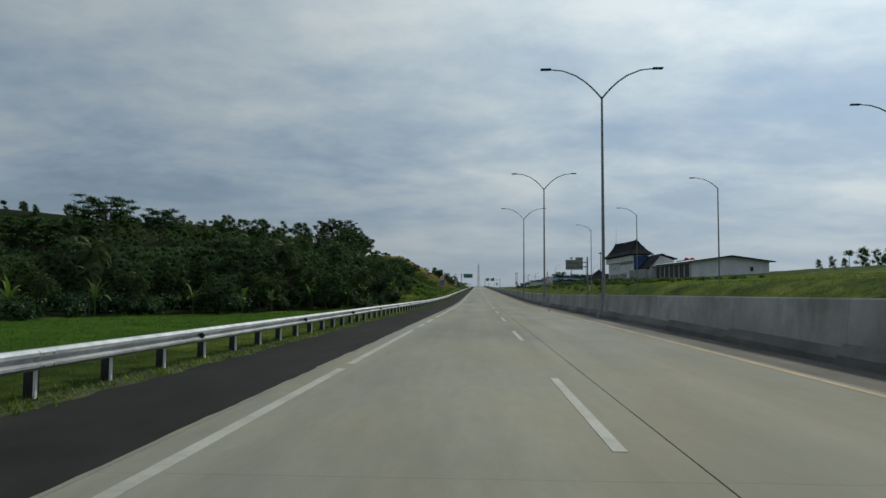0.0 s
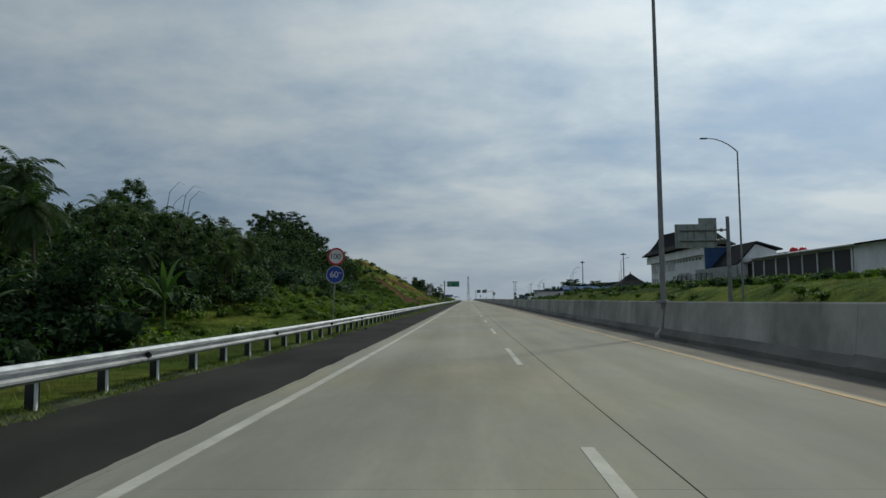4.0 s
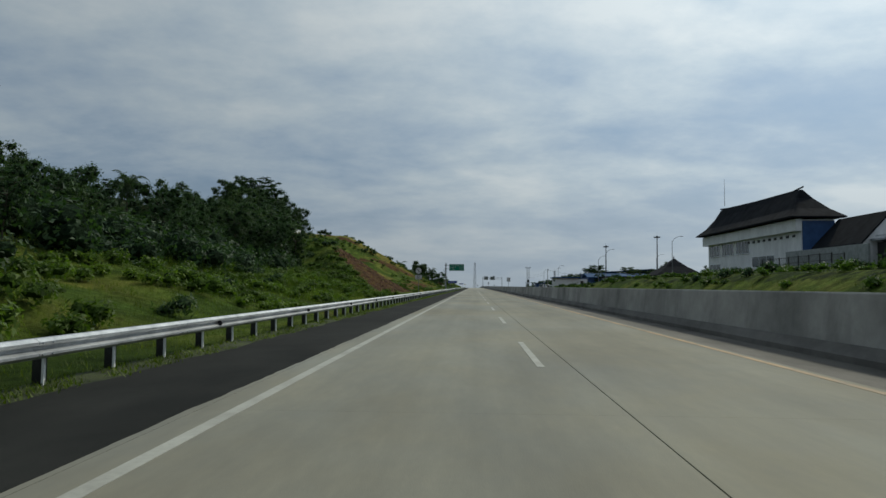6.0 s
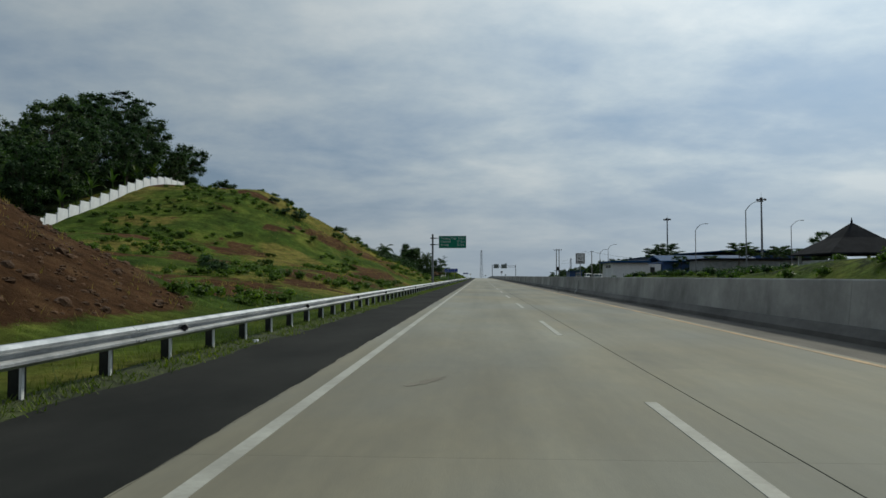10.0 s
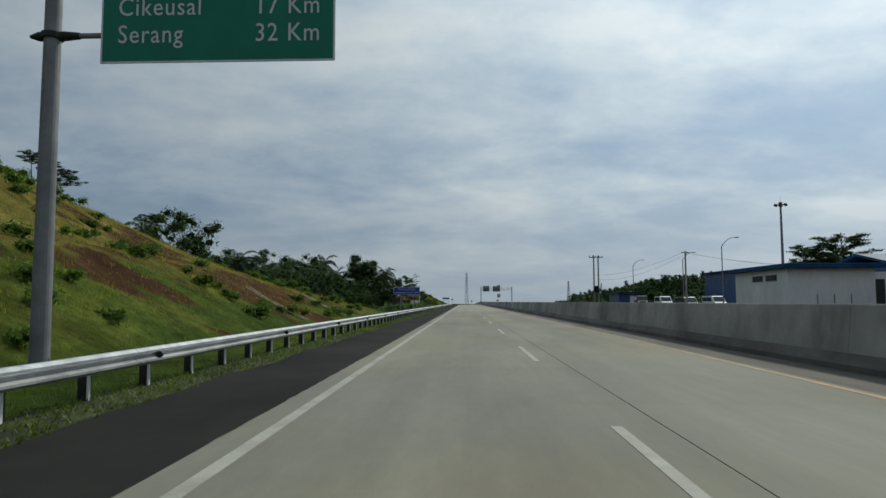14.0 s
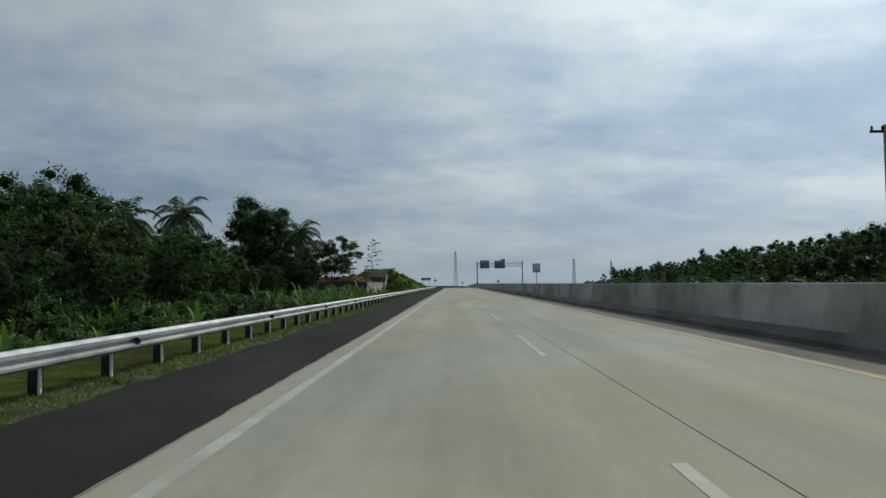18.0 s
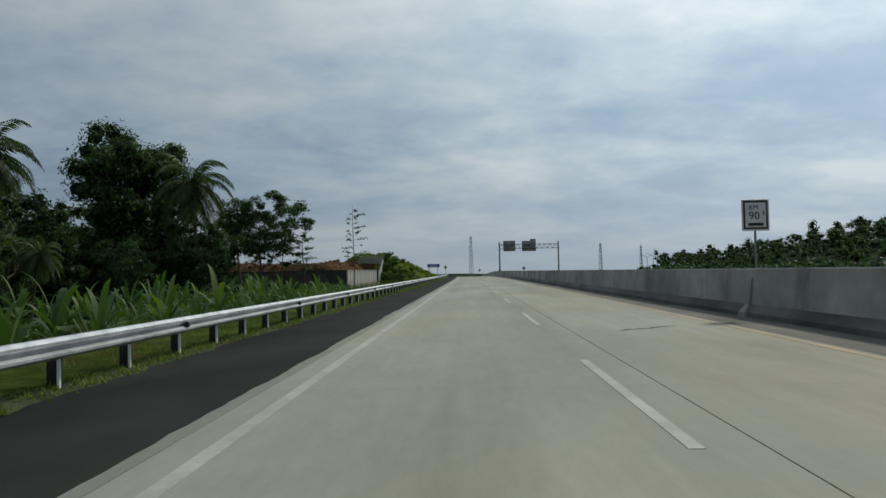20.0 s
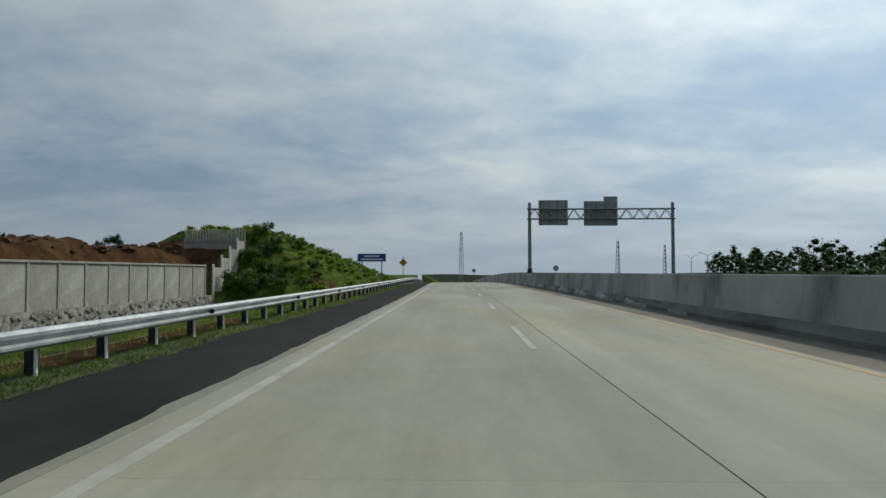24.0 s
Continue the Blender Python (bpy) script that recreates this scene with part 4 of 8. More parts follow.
# green distance sign on a cantilever pole
s = thing("distance_sign", "green distance sign with white names on a thick grey pole", "road sign", (-7.42, 317.5, 0.0), 0)
part("pole", pole_mesh(7.6, 0.165, 0.135, M_POLE, sides=20, base=-0.4), s)
g = Mesh()
g.tube([(0, 0, 7.6), (0, 0, 7.66)], [0.15, 0.06], 20)
part("cap", g.data("cap", M_POLE), s)
g = Mesh()
g.box(-0.32, -0.32, -0.3, 0.32, 0.32, 0.06, bevel=0.02)
for a in range(4):
    c, q = math.cos(a * math.pi / 2), math.sin(a * math.pi / 2)
    g.add([(c * 0.16, q * 0.16, 0.06), (c * 0.31, q * 0.31, 0.06), (c * 0.16, q * 0.16, 0.42), (c * 0.16 - q * 0.012, q * 0.16 + c * 0.012, 0.06), (c * 0.31 - q * 0.012, q * 0.31 + c * 0.012, 0.06), (c * 0.16 - q * 0.012, q * 0.16 + c * 0.012, 0.42)], [(0, 1, 2), (5, 4, 3), (0, 3, 4, 1), (1, 4, 5, 2), (2, 5, 3, 0)])
part("base", g.data("base", M_POLE), s)
for dz in (6.05, 7.02):
    g = Mesh()
    g.tube([(-0.16, 0, dz - 0.045), (-0.16, 0, dz + 0.045)], 0.01, 4)
    g.tube([(0, 0, dz - 0.05), (0, 0, dz + 0.05)], [0.19, 0.19], 16)
    g.tube([(-0.40, 0, dz), (-0.24, 0, dz), (0.24, 0, dz), (0.5, 0, dz)], [0.03, 0.085, 0.085, 0.06], 12)
    part("flange", g.data("flange", M_POST), s)
    g = Mesh()
    g.tube([(0.5, 0, dz), (4.7, 0, dz)], 0.05, 10)
    part("arm", g.data("arm", M_POLE), s)
p1 = part("panel", plate(4.12, 1.86, 0.03, M_GREEN, "panel"), s, "green sheet with white lettering", pose(3.0, -0.09, 6.43))
part("border", border(4.12, 1.86, 0.03, 0.004, M_SIGNWHITE), p1, at=pose(0, -0.031, 0))
for k, (name, km) in enumerate((("Tunjung Teja", "9 Km"), ("Cikeusal", "17 Km"), ("Serang", "32 Km"))):
    for text, x, al in ((name, -1.75, 0), (km, 1.78, 1)):
        me = letters(text, 0.46, M_SIGNWHITE, 0.003, 1.1)
        me.transform(Matrix.Diagonal((0.86, 1, 1, 1)))
        co = [v.co.x for v in me.vertices]
        lettered(p1, me, M_SIGNWHITE, pose(x - (max(co) if al else min(co)), -0.034, 0.55 - 0.49 * k))


def blue_board(at, width, z0, z1, posts, lines, size, label):
    s = thing("blue_notice_sign", label, "road sign", at, 0)
    for px in posts:
        part("post", pole_mesh(z0 + 0.7, 0.055, 0.055, M_POLE, "post", base=-0.8), s, at=pose(px, 0.08, 0))
    p = part("panel", plate(width, z1 - z0, 0.03, M_BLUE, "panel"), s, "blue sheet with white lettering", pose(0, 0, (z0 + z1) / 2))
    part("border", border(width, z1 - z0, 0.028, 0.004, M_SIGNWHITE), p, at=pose(0, -0.031, 0))
    for text, dz in lines:
        lettered(p, letters(text, size, M_SIGNWHITE, 0.003, 1.16), M_SIGNWHITE, pose(0, -0.034, dz))
    return p


zb = on_land(-8.1, 398.5)
blue_board((-8.05, 398.5, zb), 3.55, 2.30 - zb, 3.30 - zb, (-0.82, 0.88), (("TRUK DAN BUS", 0.20), ("GUNAKAN LAJUR KIRI", -0.22)), 0.29, "blue lane notice with white capitals on two posts")
zb = on_land(-8.2, 596)
board = blue_board((-8.24, 596.0, zb), 2.75, 2.32 - zb, 3.10 - zb, (-0.95, 0.95), (), 0.3, "small blue notice board on two posts beside the grassy hill")
for k, w in enumerate((1.5, 2.1)):
    g = Mesh()
    g.box(-w / 2, -0.004, -0.07, w / 2, 0, 0.07)
    part("writing", g.data("writing", M_SIGNWHITE), board, at=pose(0, -0.034, 0.14 - 0.3 * k))

M_YELLOW = plain("yellow_sign_sheet", (0.42, 0.30, 0.03), 0.5)
s = thing("warning_sign", "yellow diamond warning sign with a dark symbol on a pole", "road sign", (-5.75, 602.5, on_land(-5.75, 602)), 0)
part("pole", pole_mesh(2.9, 0.035, 0.035, M_POLE, base=-0.3), s)
d1 = part("diamond", plate(0.62, 0.62, 0.012, M_YELLOW, "diamond"), s, at=pose(0, -0.04, 2.25, 0, 45, 0))
part("border", border(0.62, 0.62, 0.03, 0.004, M_DARK), d1, at=pose(0, -0.0125, 0))
g = Mesh()
g.box(-0.05, -0.006, -0.2, 0.05, 0, 0.1).extrude([(-0.14, 0.08), (0.14, 0.08), (0.0, 0.24)], -0.006, 0)
part("symbol", g.data("symbol", M_DARK), d1, at=pose(0, -0.0125, 0, 0, -45, 0))


def bracket_mesh():
    """A pale foot cast against the sloping wall face, flaring to the ground."""
    g = Mesh()
    rows = ((0.34, 1.27, 0.10), (0.20, 0.95, 0.10), (0.09, 0.30, 0.12), (-0.06, 0.10, 0.20), (-0.07, -0.02, 0.22))
    v = []
    for x, z, w in rows:
        v += [(x - 0.03, -w, z), (x - 0.03, w, z), (x + 0.25, w, z), (x + 0.25, -w, z)]
    f = [(0, 1, 2, 3), (16, 19, 18, 17)]
    for k in range(4):
        o = 4 * k
        f += [(o, o + 4, o + 5, o + 1), (o + 1, o + 5, o + 6, o + 2), (o + 3, o + 7, o + 4, o)]
    return g.add(v, f).data("wall_bracket", M_BARRIER_NEW)


# kilometre boards on the median
def kilometre_board(y):
    s = thing("kilometre_board", "black-framed kilometre board reading 90 on the median wall", "road sign", (WALL_X + 0.35 + bend(y), y, 1.262 + grade(y)), 0, group="kilometre boards")
    part("post", pole_mesh(1.1, 0.03, 0.03, M_POLE, "post"), s)
    p = part("panel", plate(0.54, 0.66, 0.02, M_SIGNWHITE, "panel"), s, "pale board with black writing", pose(0, -0.05, 1.42))
    g = Mesh()
    w, h = 0.34, 0.40
    for q in ((-w, -h, w, -h), (w, -h, w, h), (w, h, -w, h), (-w, h, -w, -h)):
        g.tube([(q[0], 0, q[1]), (q[2], 0, q[3])], 0.022, 8)
    part("frame", g.data("frame", M_SIGNWHITE), s, "white tube frame", pose(0, -0.05, 1.42))
    part("edge", border(0.64, 0.76, 0.05, 0.012, M_DARK, "edge"), s, at=pose(0, -0.045, 1.42))
    part("heading", letters("KM", 0.17, M_DARK), p, at=pose(-0.05, -0.023, 0.20))
    part("digits", letters("90", 0.30, M_DARK), p, at=pose(-0.04, -0.023, -0.03))
    for box in ((0.19, -0.004, 0.0, 0.225, 0, 0.09), (-0.2, -0.004, -0.29, 0.2, 0, -0.21)):
        g = Mesh()
        g.box(*box)
        part("small_writing", g.data("small_writing", M_DARK), p, at=pose(0, -0.0205, 0))
    part("wall_bracket", bracket_mesh(), s, "pale concrete bracket down the wall face", pose(-0.35, 0, -1.262))
    return s


for y in (72.0, 268.5, 460.6):
    kilometre_board(y)


# ---- lamps ----
def lamp_head(g, x, z, out):
    g.box(min(x, x + out * 0.62), -0.13, z - 0.05, max(x, x + out * 0.62), 0.13, z + 0.05, bevel=0.03)


def arm_points(reach, rise, out):
    return [(out * reach * t, 0, rise * (1 - (1 - t) ** 2.2)) for t in (0, 0.08, 0.18, 0.32, 0.5, 0.75, 1.0)]


def double_lamp(y, top):
    s = thing("double_street_lamp", "tall grey double-armed street lamp standing on the median wall", "street lamp", (WALL_X + (0.27 if y < 50 else 0.2) + bend(y), y, grade(y)), 0, group="median street lamps")
    part("pole", pole_mesh(top - 1.65, 0.105, 0.06, M_POLE, base=1.0), s)
    g = Mesh()
    g.box(-0.2, -0.2, 1.20, 0.2, 0.2, 1.30, bevel=0.01)
    part("base_plate", g.data("base_plate", M_POLE), s)
    part("wall_bracket", bracket_mesh(), s, "pale concrete bracket down the wall face", pose(-0.27 if y < 50 else -0.2, 0, 0))
    for out in (-1, 1):
        g = Mesh()
        g.tube([(x, 0, top - 1.75 + z) for x, _, z in arm_points(3.0, 1.75, out)], [0.055, 0.052, 0.05, 0.047, 0.044, 0.04, 0.036], 8)
        arm = part("arm", g.data("arm", M_POLE), s)
        g = Mesh()
        g.box(0, -0.13, -0.05, 0.62, 0.13, 0.05, bevel=0.03)
        part("lamp_head", g.data("lamp_head", M_POST), arm, "flat grey lamp head", pose(out * 2.95, 0, top + 0.01, 0, 0 if out > 0 else 0, 0 if out > 0 else 180))
    return s


for y, top in ((39.9, 14.5), (75.6, 14.55), (109.6, 14.65)):
    double_lamp(y, top)


def single_lamp(x, y, height, reach, out, group="street lamps of the far carriageway"):
    z = on_land(x, y)
    s = thing("street_lamp", "grey single-armed street lamp with a curved arm", "street lamp", (x, y, z), 0, group=group)
    part("pole", pole_mesh(height - z - 1.2, 0.09, 0.06, M_POLE, base=-0.3), s)
    g = Mesh()
    g.tube([(px, 0, height - z - 1.25 + pz) for px, _, pz in arm_points(reach, 1.2, out)], [0.058, 0.054, 0.05, 0.047, 0.044, 0.04, 0.036], 8)
    arm = part("arm", g.data("arm", M_POLE), s)
    g = Mesh()
    g.box(0, -0.12, -0.05, 0.6, 0.12, 0.05, bevel=0.03)
    part("lamp_head", g.data("lamp_head", M_POST), arm, "flat grey lamp head", pose(out * reach * 0.97, 0, height - z - 0.06, 0, 0, 0 if out > 0 else 180))
    return s


for x, y, h in ((27.0, 44.3, 13.5), (26.9, 77.6, 14.4), (25.3, 110.0, 14.8), (23.6, 143.5, 15.0)):
    single_lamp(x + bend(y), y, h + grade(y), 2.6, -1)
for x, y, h, r in ((43.9, 279.7, 12.6, 1.8), (34.4, 305.9, 11.1, 1.7), (39.0, 341.6, 10.9, 1.7), (58.0, 346.0, 11.8, 1.8), (33.2, 395.4, 9.6, 1.7), (31.9, 437.0, 9.2, 1.6), (34.6, 415.8, 9.1, 1.5)):
    single_lamp(x, y, h, r, 1, "street lamps of the service area")


def flood_mast(x, y, top):
    z = on_land(x, y)
    s = thing("flood_light_mast", "tall grey mast with a ring of flood lights on top", "flood light", (x, y, z), 0, group="flood light masts")
    part("pole", pole_mesh(top - z, 0.32, 0.17, M_POLE, base=-0.4), s)
    g = Mesh()
    ring = [(0.75 * math.cos(a * math.pi / 6), 0.75 * math.sin(a * math.pi / 6), top - z - 0.5) for a in range(13)]
    g.tube(ring, 0.06, 6)
    g.tube([(0, 0, top - z - 0.9), (0, 0, top - z)], [0.34, 0.34], 10)
    part("ring", g.data("ring", M_POLE), s)
    g = Mesh()
    g.box(-0.28, -0.16, -0.2, 0.28, 0.16, 0.2, bevel=0.04)
    head = g.data("flood_head", M_DARK)
    for a in range(6):
        part("flood_head", head, s, at=pose(1.0 * math.cos(a * math.pi / 3), 1.0 * math.sin(a * math.pi / 3), top - z - 0.55, 25, 0, a * 60 - 90))
    part("spike", pole_mesh(top - z + 1.3, 0.03, 0.015, M_POLE, "spike", base=top - z - 0.1), s)


flood_mast(68.9, 386.3, 20.6)
flood_mast(59.3, 435.3, 19.8)
flood_mast(88.0, 330.0, 17.5)

# ---- far lattice masts ----


def lattice_mast(x, y, z0, z1, width, label):
    s = thing("lattice_mast", label, "radio mast", (x, y, z0), 0, group="radio masts")
    h = z1 - z0
    corners = [(math.cos(a), math.sin(a)) for a in (0.5, 0.5 + 2.094, 0.5 + 4.189)]

    def at(c, t):
        w = width * (1 - 0.72 * t)
        return (c[0] * w, c[1] * w, h * t)
    for c in corners:
        g = Mesh()
        g.tube([at(c, 0), at(c, 1)], 0.13, 5)
        part("leg", g.data("leg", M_POLE), s)
    g = Mesh()
    n = 14
    for k in range(n):
        for i in range(3):
            g.tube([at(corners[i], k / n), at(corners[(i + 1) % 3], (k + 1) / n)], 0.07, 4)
            g.tube([at(corners[(i + 1) % 3], k / n), at(corners[i], (k + 1) / n)], 0.07, 4)
    part("lattice", g.data("lattice", M_POLE), s)
    part("rod", pole_mesh(h + 3, 0.06, 0.04, M_POLE, "rod", base=h), s)


lattice_mast(1.7, 1088, -22, 34, 3.4, "slim grey lattice radio mast far beyond the crest")
lattice_mast(96.2, 946, -16, 20, 2.4, "far grey lattice radio mast")
lattice_mast(131, 968, -16, 18.5, 2.0, "thin far grey lattice radio mast")

# ---- sign gantry over the far carriageway ----
s = thing("sign_gantry", "grey steel lattice gantry carrying two sign panels seen from behind", "gantry", (0, 592.4, 0.0), 0)
for x, base in ((WALL_X + 0.35 + bend(592) - 0.55, 1.2), (19.4, -0.3)):
    post = part("leg", pole_mesh(7.5, 0.17, 0.14, M_POLE, "leg", sides=16, base=base), s, at=pose(x, 0, 0))
    for nm, za, zc, ra, rc in (("cap", 7.5, 7.62, 0.16, 0.05), ("collar", 6.04, 6.16, 0.22, 0.22), ("collar", 6.94, 7.06, 0.22, 0.22), ("foot", base, base + 0.45, 0.25, 0.20)):
        g = Mesh()
        g.tube([(0, 0, za), (0, 0, zc)], [ra, rc], 14)
        part(nm, g.data(nm, M_POST), post)
LX, RX = 6.4, 19.4
for dy in (-0.25, 0.25):
    for dz in (6.1, 7.0):
        g = Mesh()
        g.tube([(LX, dy, dz), (RX, dy, dz)], 0.055, 8)
        part("chord", g.data("chord", M_POLE), s)
g = Mesh()
n = 22
for k in range(n):
    xa, xb = LX + (RX - LX) * k / n, LX + (RX - LX) * (k + 1) / n
    a, b = (6.1, 7.0) if k % 2 == 0 else (7.0, 6.1)
    for dy in (-0.25, 0.25):
        g.tube([(xa, dy, a), (xb, dy, b)], 0.03, 5)
    g.tube([(xa, -0.25, 7.0), (xb, 0.25, 7.0)], 0.022, 4)
part("lattice", g.data("lattice", M_POLE), s)
for x0, x1, z0, z1, extra in ((7.4, 10.05, 5.55, 7.85, False), (11.5, 14.55, 5.5, 7.75, True)):
    g = Mesh()
    g.box(x0, 0.36, z0, x1, 0.40, z1, bevel=0.01)
    if extra:
        g.box(x1 - 1.25, 0.36, z1 + 0.004, x1, 0.40, z1 + 0.42, bevel=0.01)
    panel = part("sign_panel", g.data("sign_panel", M_ALU), s, "bare grey back of a sign panel")
    for k in range(4):
        g = Mesh()
        x = x0 + 0.2 + (x1 - x0 - 0.4) * k / 3
        g.box(x - 0.03, 0.31, z0 + 0.05, x + 0.03, 0.358, z1 - 0.05, bevel=0.005)
        part("stiffener", g.data("stiffener", M_POLE), panel)

# small far signs and far lamps beyond the gantry
for x, y, z in ((0.2 + bend(690) + 6.5, 690.0, 1.6), (8.6 + bend(660) + 9.0, 640.0, 1.9)):
    s = thing("far_round_sign", "small round road sign seen from behind, far down the road", "road sign", (x, y, grade(y)), 0, group="far round signs")
    part("pole", pole_mesh(z - grade(y), 0.04, 0.04, M_POLE, base=-0.3), s)
    part("disc", disc(0.45, 0.02, M_ALU, "disc"), s, at=pose(0, -0.05, z - grade(y)))
for x, y in ((90.0, 780.0), (96.0, 815.0)):
    s = thing("double_street_lamp", "far grey double-armed street lamp beyond the crest", "street lamp", (x, y, on_land(x, y)), 0, group="far street lamps")
    top = 7.0 - on_land(x, y)
    part("pole", pole_mesh(top, 0.14, 0.10, M_POLE, base=-0.4), s)
    for out in (-1, 1):
        g = Mesh()
        g.tube([(px, 0, top - 0.1 + pz * 0.8) for px, _, pz in ((out * 3.4 * t, 0, 1.75 * (1 - (1 - t) ** 2.2)) for t in (0, 0.15, 0.35, 0.65, 1.0))], 0.08, 6)
        part("arm", g.data("arm", M_POLE), s)

# ---- cantilever sign of the far carriageway, seen from behind ----
zb = on_land(22.9, 144.6)
s = thing("cantilever_sign", "grey back of a road sign on a cantilever pole", "road sign", (0, 144.6, 0), 0)
g = Mesh()
g.tube([(22.95, 0, zb - 0.4), (22.95, 0, 8.3)], [0.19, 0.15], 16)
part("pole", g.data("pole", M_POLE), s)
for dz in (6.25, 7.15):
    g = Mesh()
    g.tube([(18.9, 0.02, dz), (22.95, 0.02, dz)], 0.075, 10)
    g.tube([(22.3, 0.02, dz), (22.5, 0.02, dz)], 0.16, 12)
    part("arm", g.data("arm", M_POLE), s)
g = Mesh()
g.box(18.45, 0.14, 5.62, 22.05, 0.18, 7.70, bevel=0.01)
g.box(20.5, 0.14, 7.704, 22.05, 0.18, 8.22, bevel=0.01)
panel = part("sign_panel", g.data("sign_panel", M_ALU), s, "bare grey back of a sign panel")
for x in (18.6, 19.55, 20.1, 21.1, 21.9):
    g = Mesh()
    g.box(x - 0.03, 0.09, 5.66, x + 0.03, 0.138, 7.66, bevel=0.005)
    part("stiffener", g.data("stiffener", M_POLE), panel)

# ---- power poles and cables ----
zb = on_land(25, 436)
s = thing("transformer_pole", "pair of concrete power poles with a crossarm and a transformer platform", "power pole", (24.7, 436, zb), 0)
for dx in (-0.42, 0.42):
    part("pole", pole_mesh(10.0 - zb, 0.17, 0.12, M_BARRIER, base=-0.5), s, at=pose(dx, 0, 0))
g = Mesh()
g.box(-1.3, -0.06, 9.55 - zb, 1.3, 0.06, 9.69 - zb, bevel=0.01)
part("crossarm", g.data("crossarm", M_POST), s)
for k in range(5):
    g = Mesh()
    g.tube([(0, 0, 0), (0, 0, 0.12), (0, 0, 0.26)], [0.05, 0.075, 0.04], 8)
    part("insulator", g.data("insulator", M_POST), s, at=pose(-1.2 + 0.6 * k, 0, 9.69 - zb))
g = Mesh()
g.box(-1.15, -0.4, 2.9, 1.15, 0.4, 3.0, bevel=0.01)
part("platform", g.data("platform", M_POST), s)
g = Mesh()
g.box(-0.45, -0.35, 3.0, 0.45, 0.35, 4.1, bevel=0.06)
for k in range(6):
    g.box(-0.40 + 0.15 * k, -0.45, 3.15, -0.36 + 0.15 * k, 0.45, 3.9)
part("transformer", g.data("transformer", M_POST), s, "grey finned transformer")
zb = on_land(29.4, 398)
s = thing("power_pole", "slim concrete power pole carrying slack cables", "power pole", (29.4, 398.2, zb), 0)
part("pole", pole_mesh(8.0 - zb, 0.15, 0.1, M_BARRIER, base=-0.4), s)
g = Mesh()
g.box(-0.5, -0.05, 7.75 - zb, 0.5, 0.05, 7.86 - zb, bevel=0.01)
part("crossarm", g.data("crossarm", M_POST), s)


def cable(a, b, sag, name="power_cable"):
    g = Mesh()
    a, b = Vector(a), Vector(b)
    pts = [a.lerp(b, t / 12) - Vector((0, 0, sag * 4 * (t / 12) * (1 - t / 12))) for t in range(13)]
    g.tube(pts, 0.014, 5)
    tagged(new(name, g.data(name, M_RUBBER)), "thin black slack cable strung between poles", "cable", group="power cables")


cable((29.0, 398.2, 7.8), (24.2, 436, 6.3), 0.9)
cable((29.8, 398.2, 7.8), (25.2, 436, 5.4), 1.1)
cable((29.0, 398.2, 7.85), (47.0, 391, 5.6), 0.6)
cable((29.8, 398.2, 7.7), (52.0, 389, 5.3), 0.8)

# ---- buildings ----
M_PLASTER = surface("white_plaster", (0.60, 0.61, 0.63), (0.76, 0.77, 0.79), scale=0.4, rough=0.85, grain=0.07, grain_scale=3.0, stretch=(1, 1, 0.4))
M_ROOF = surface("dark_roof_sheet", (0.010, 0.011, 0.014), (0.020, 0.022, 0.026), scale=0.6, rough=0.95, grain=0.15, grain_scale=8.0)
M_GLASS = plain("window_glass", (0.03, 0.05, 0.055), 0.12)
M_ROOF.node_tree.nodes["Principled BSDF"].inputs["Specular IOR Level"].default_value = 0.04
M_BLUEWALL = surface("blue_cladding", (0.02, 0.06, 0.17), (0.035, 0.09, 0.23), scale=1.0, rough=0.5, grain=0.1)
M_BLUEROOF = surface("blue_roof_sheet", (0.012, 0.045, 0.12), (0.02, 0.07, 0.17), scale=0.8, rough=0.5, grain=0.1)
M_BLUEROOF.node_tree.nodes["Principled BSDF"].inputs["Specular IOR Level"].default_value = 0.05
M_ZINC = surface("zinc_roof_sheet", (0.30, 0.32, 0.36), (0.40, 0.42, 0.46), scale=0.6, rough=0.7, metal=0.0, grain=0.1)


def loft(rings, mat, name, close_top=True):
    g = Mesh()
    n = len(rings[0])
    v = [p for r in rings for p in r]
    f = []
    for i in range(len(rings) - 1):
        for k in range(n):
            f.append((i * n + k, i * n + (k + 1) % n, (i + 1) * n + (k + 1) % n, (i + 1) * n + k))
    f.append(tuple(range(n - 1, -1, -1)))
    if close_top:
        f.append(tuple((len(rings) - 1) * n + k for k in range(n)))
    g.add(v, f)
    return g.data(name, mat)


def rect_ring(x0, x1, y0, y1, z, lift=0.0):
    return [(x0, y0, z + lift), (x1, y0, z + lift), (x1, y1, z + lift), (x0, y1, z + lift)]


def window(parent, x, y0, y1, z0, z1, face=-1, panes=3):
    """A window in a wall of constant x that faces the road."""
    g = Mesh()
    t = 0.14
    g.box(x - 0.08, y0, z0, x + 0.1, y1, z0 + t).box(x - 0.08, y0, z1 - t, x + 0.1, y1, z1)
    for k in range(panes + 1):
        y = y0 + (y1 - y0 - t) * k / panes
        g.box(x - 0.07, y, z0 + t, x + 0.1, y + t, z1 - t)
    w = part("window", g.data("window", M_PLASTER), parent)
    for k in range(panes):
        ya, yb = y0 + (y1 - y0 - t) * k / panes + t, y0 + (y1 - y0 - t) * (k + 1) / panes
        g = Mesh()
        g.box(x - 0.02, ya, z0 + t, x + 0.02, yb, z1 - t)
        part("pane", g.data("pane", M_GLASS), w)
    return w


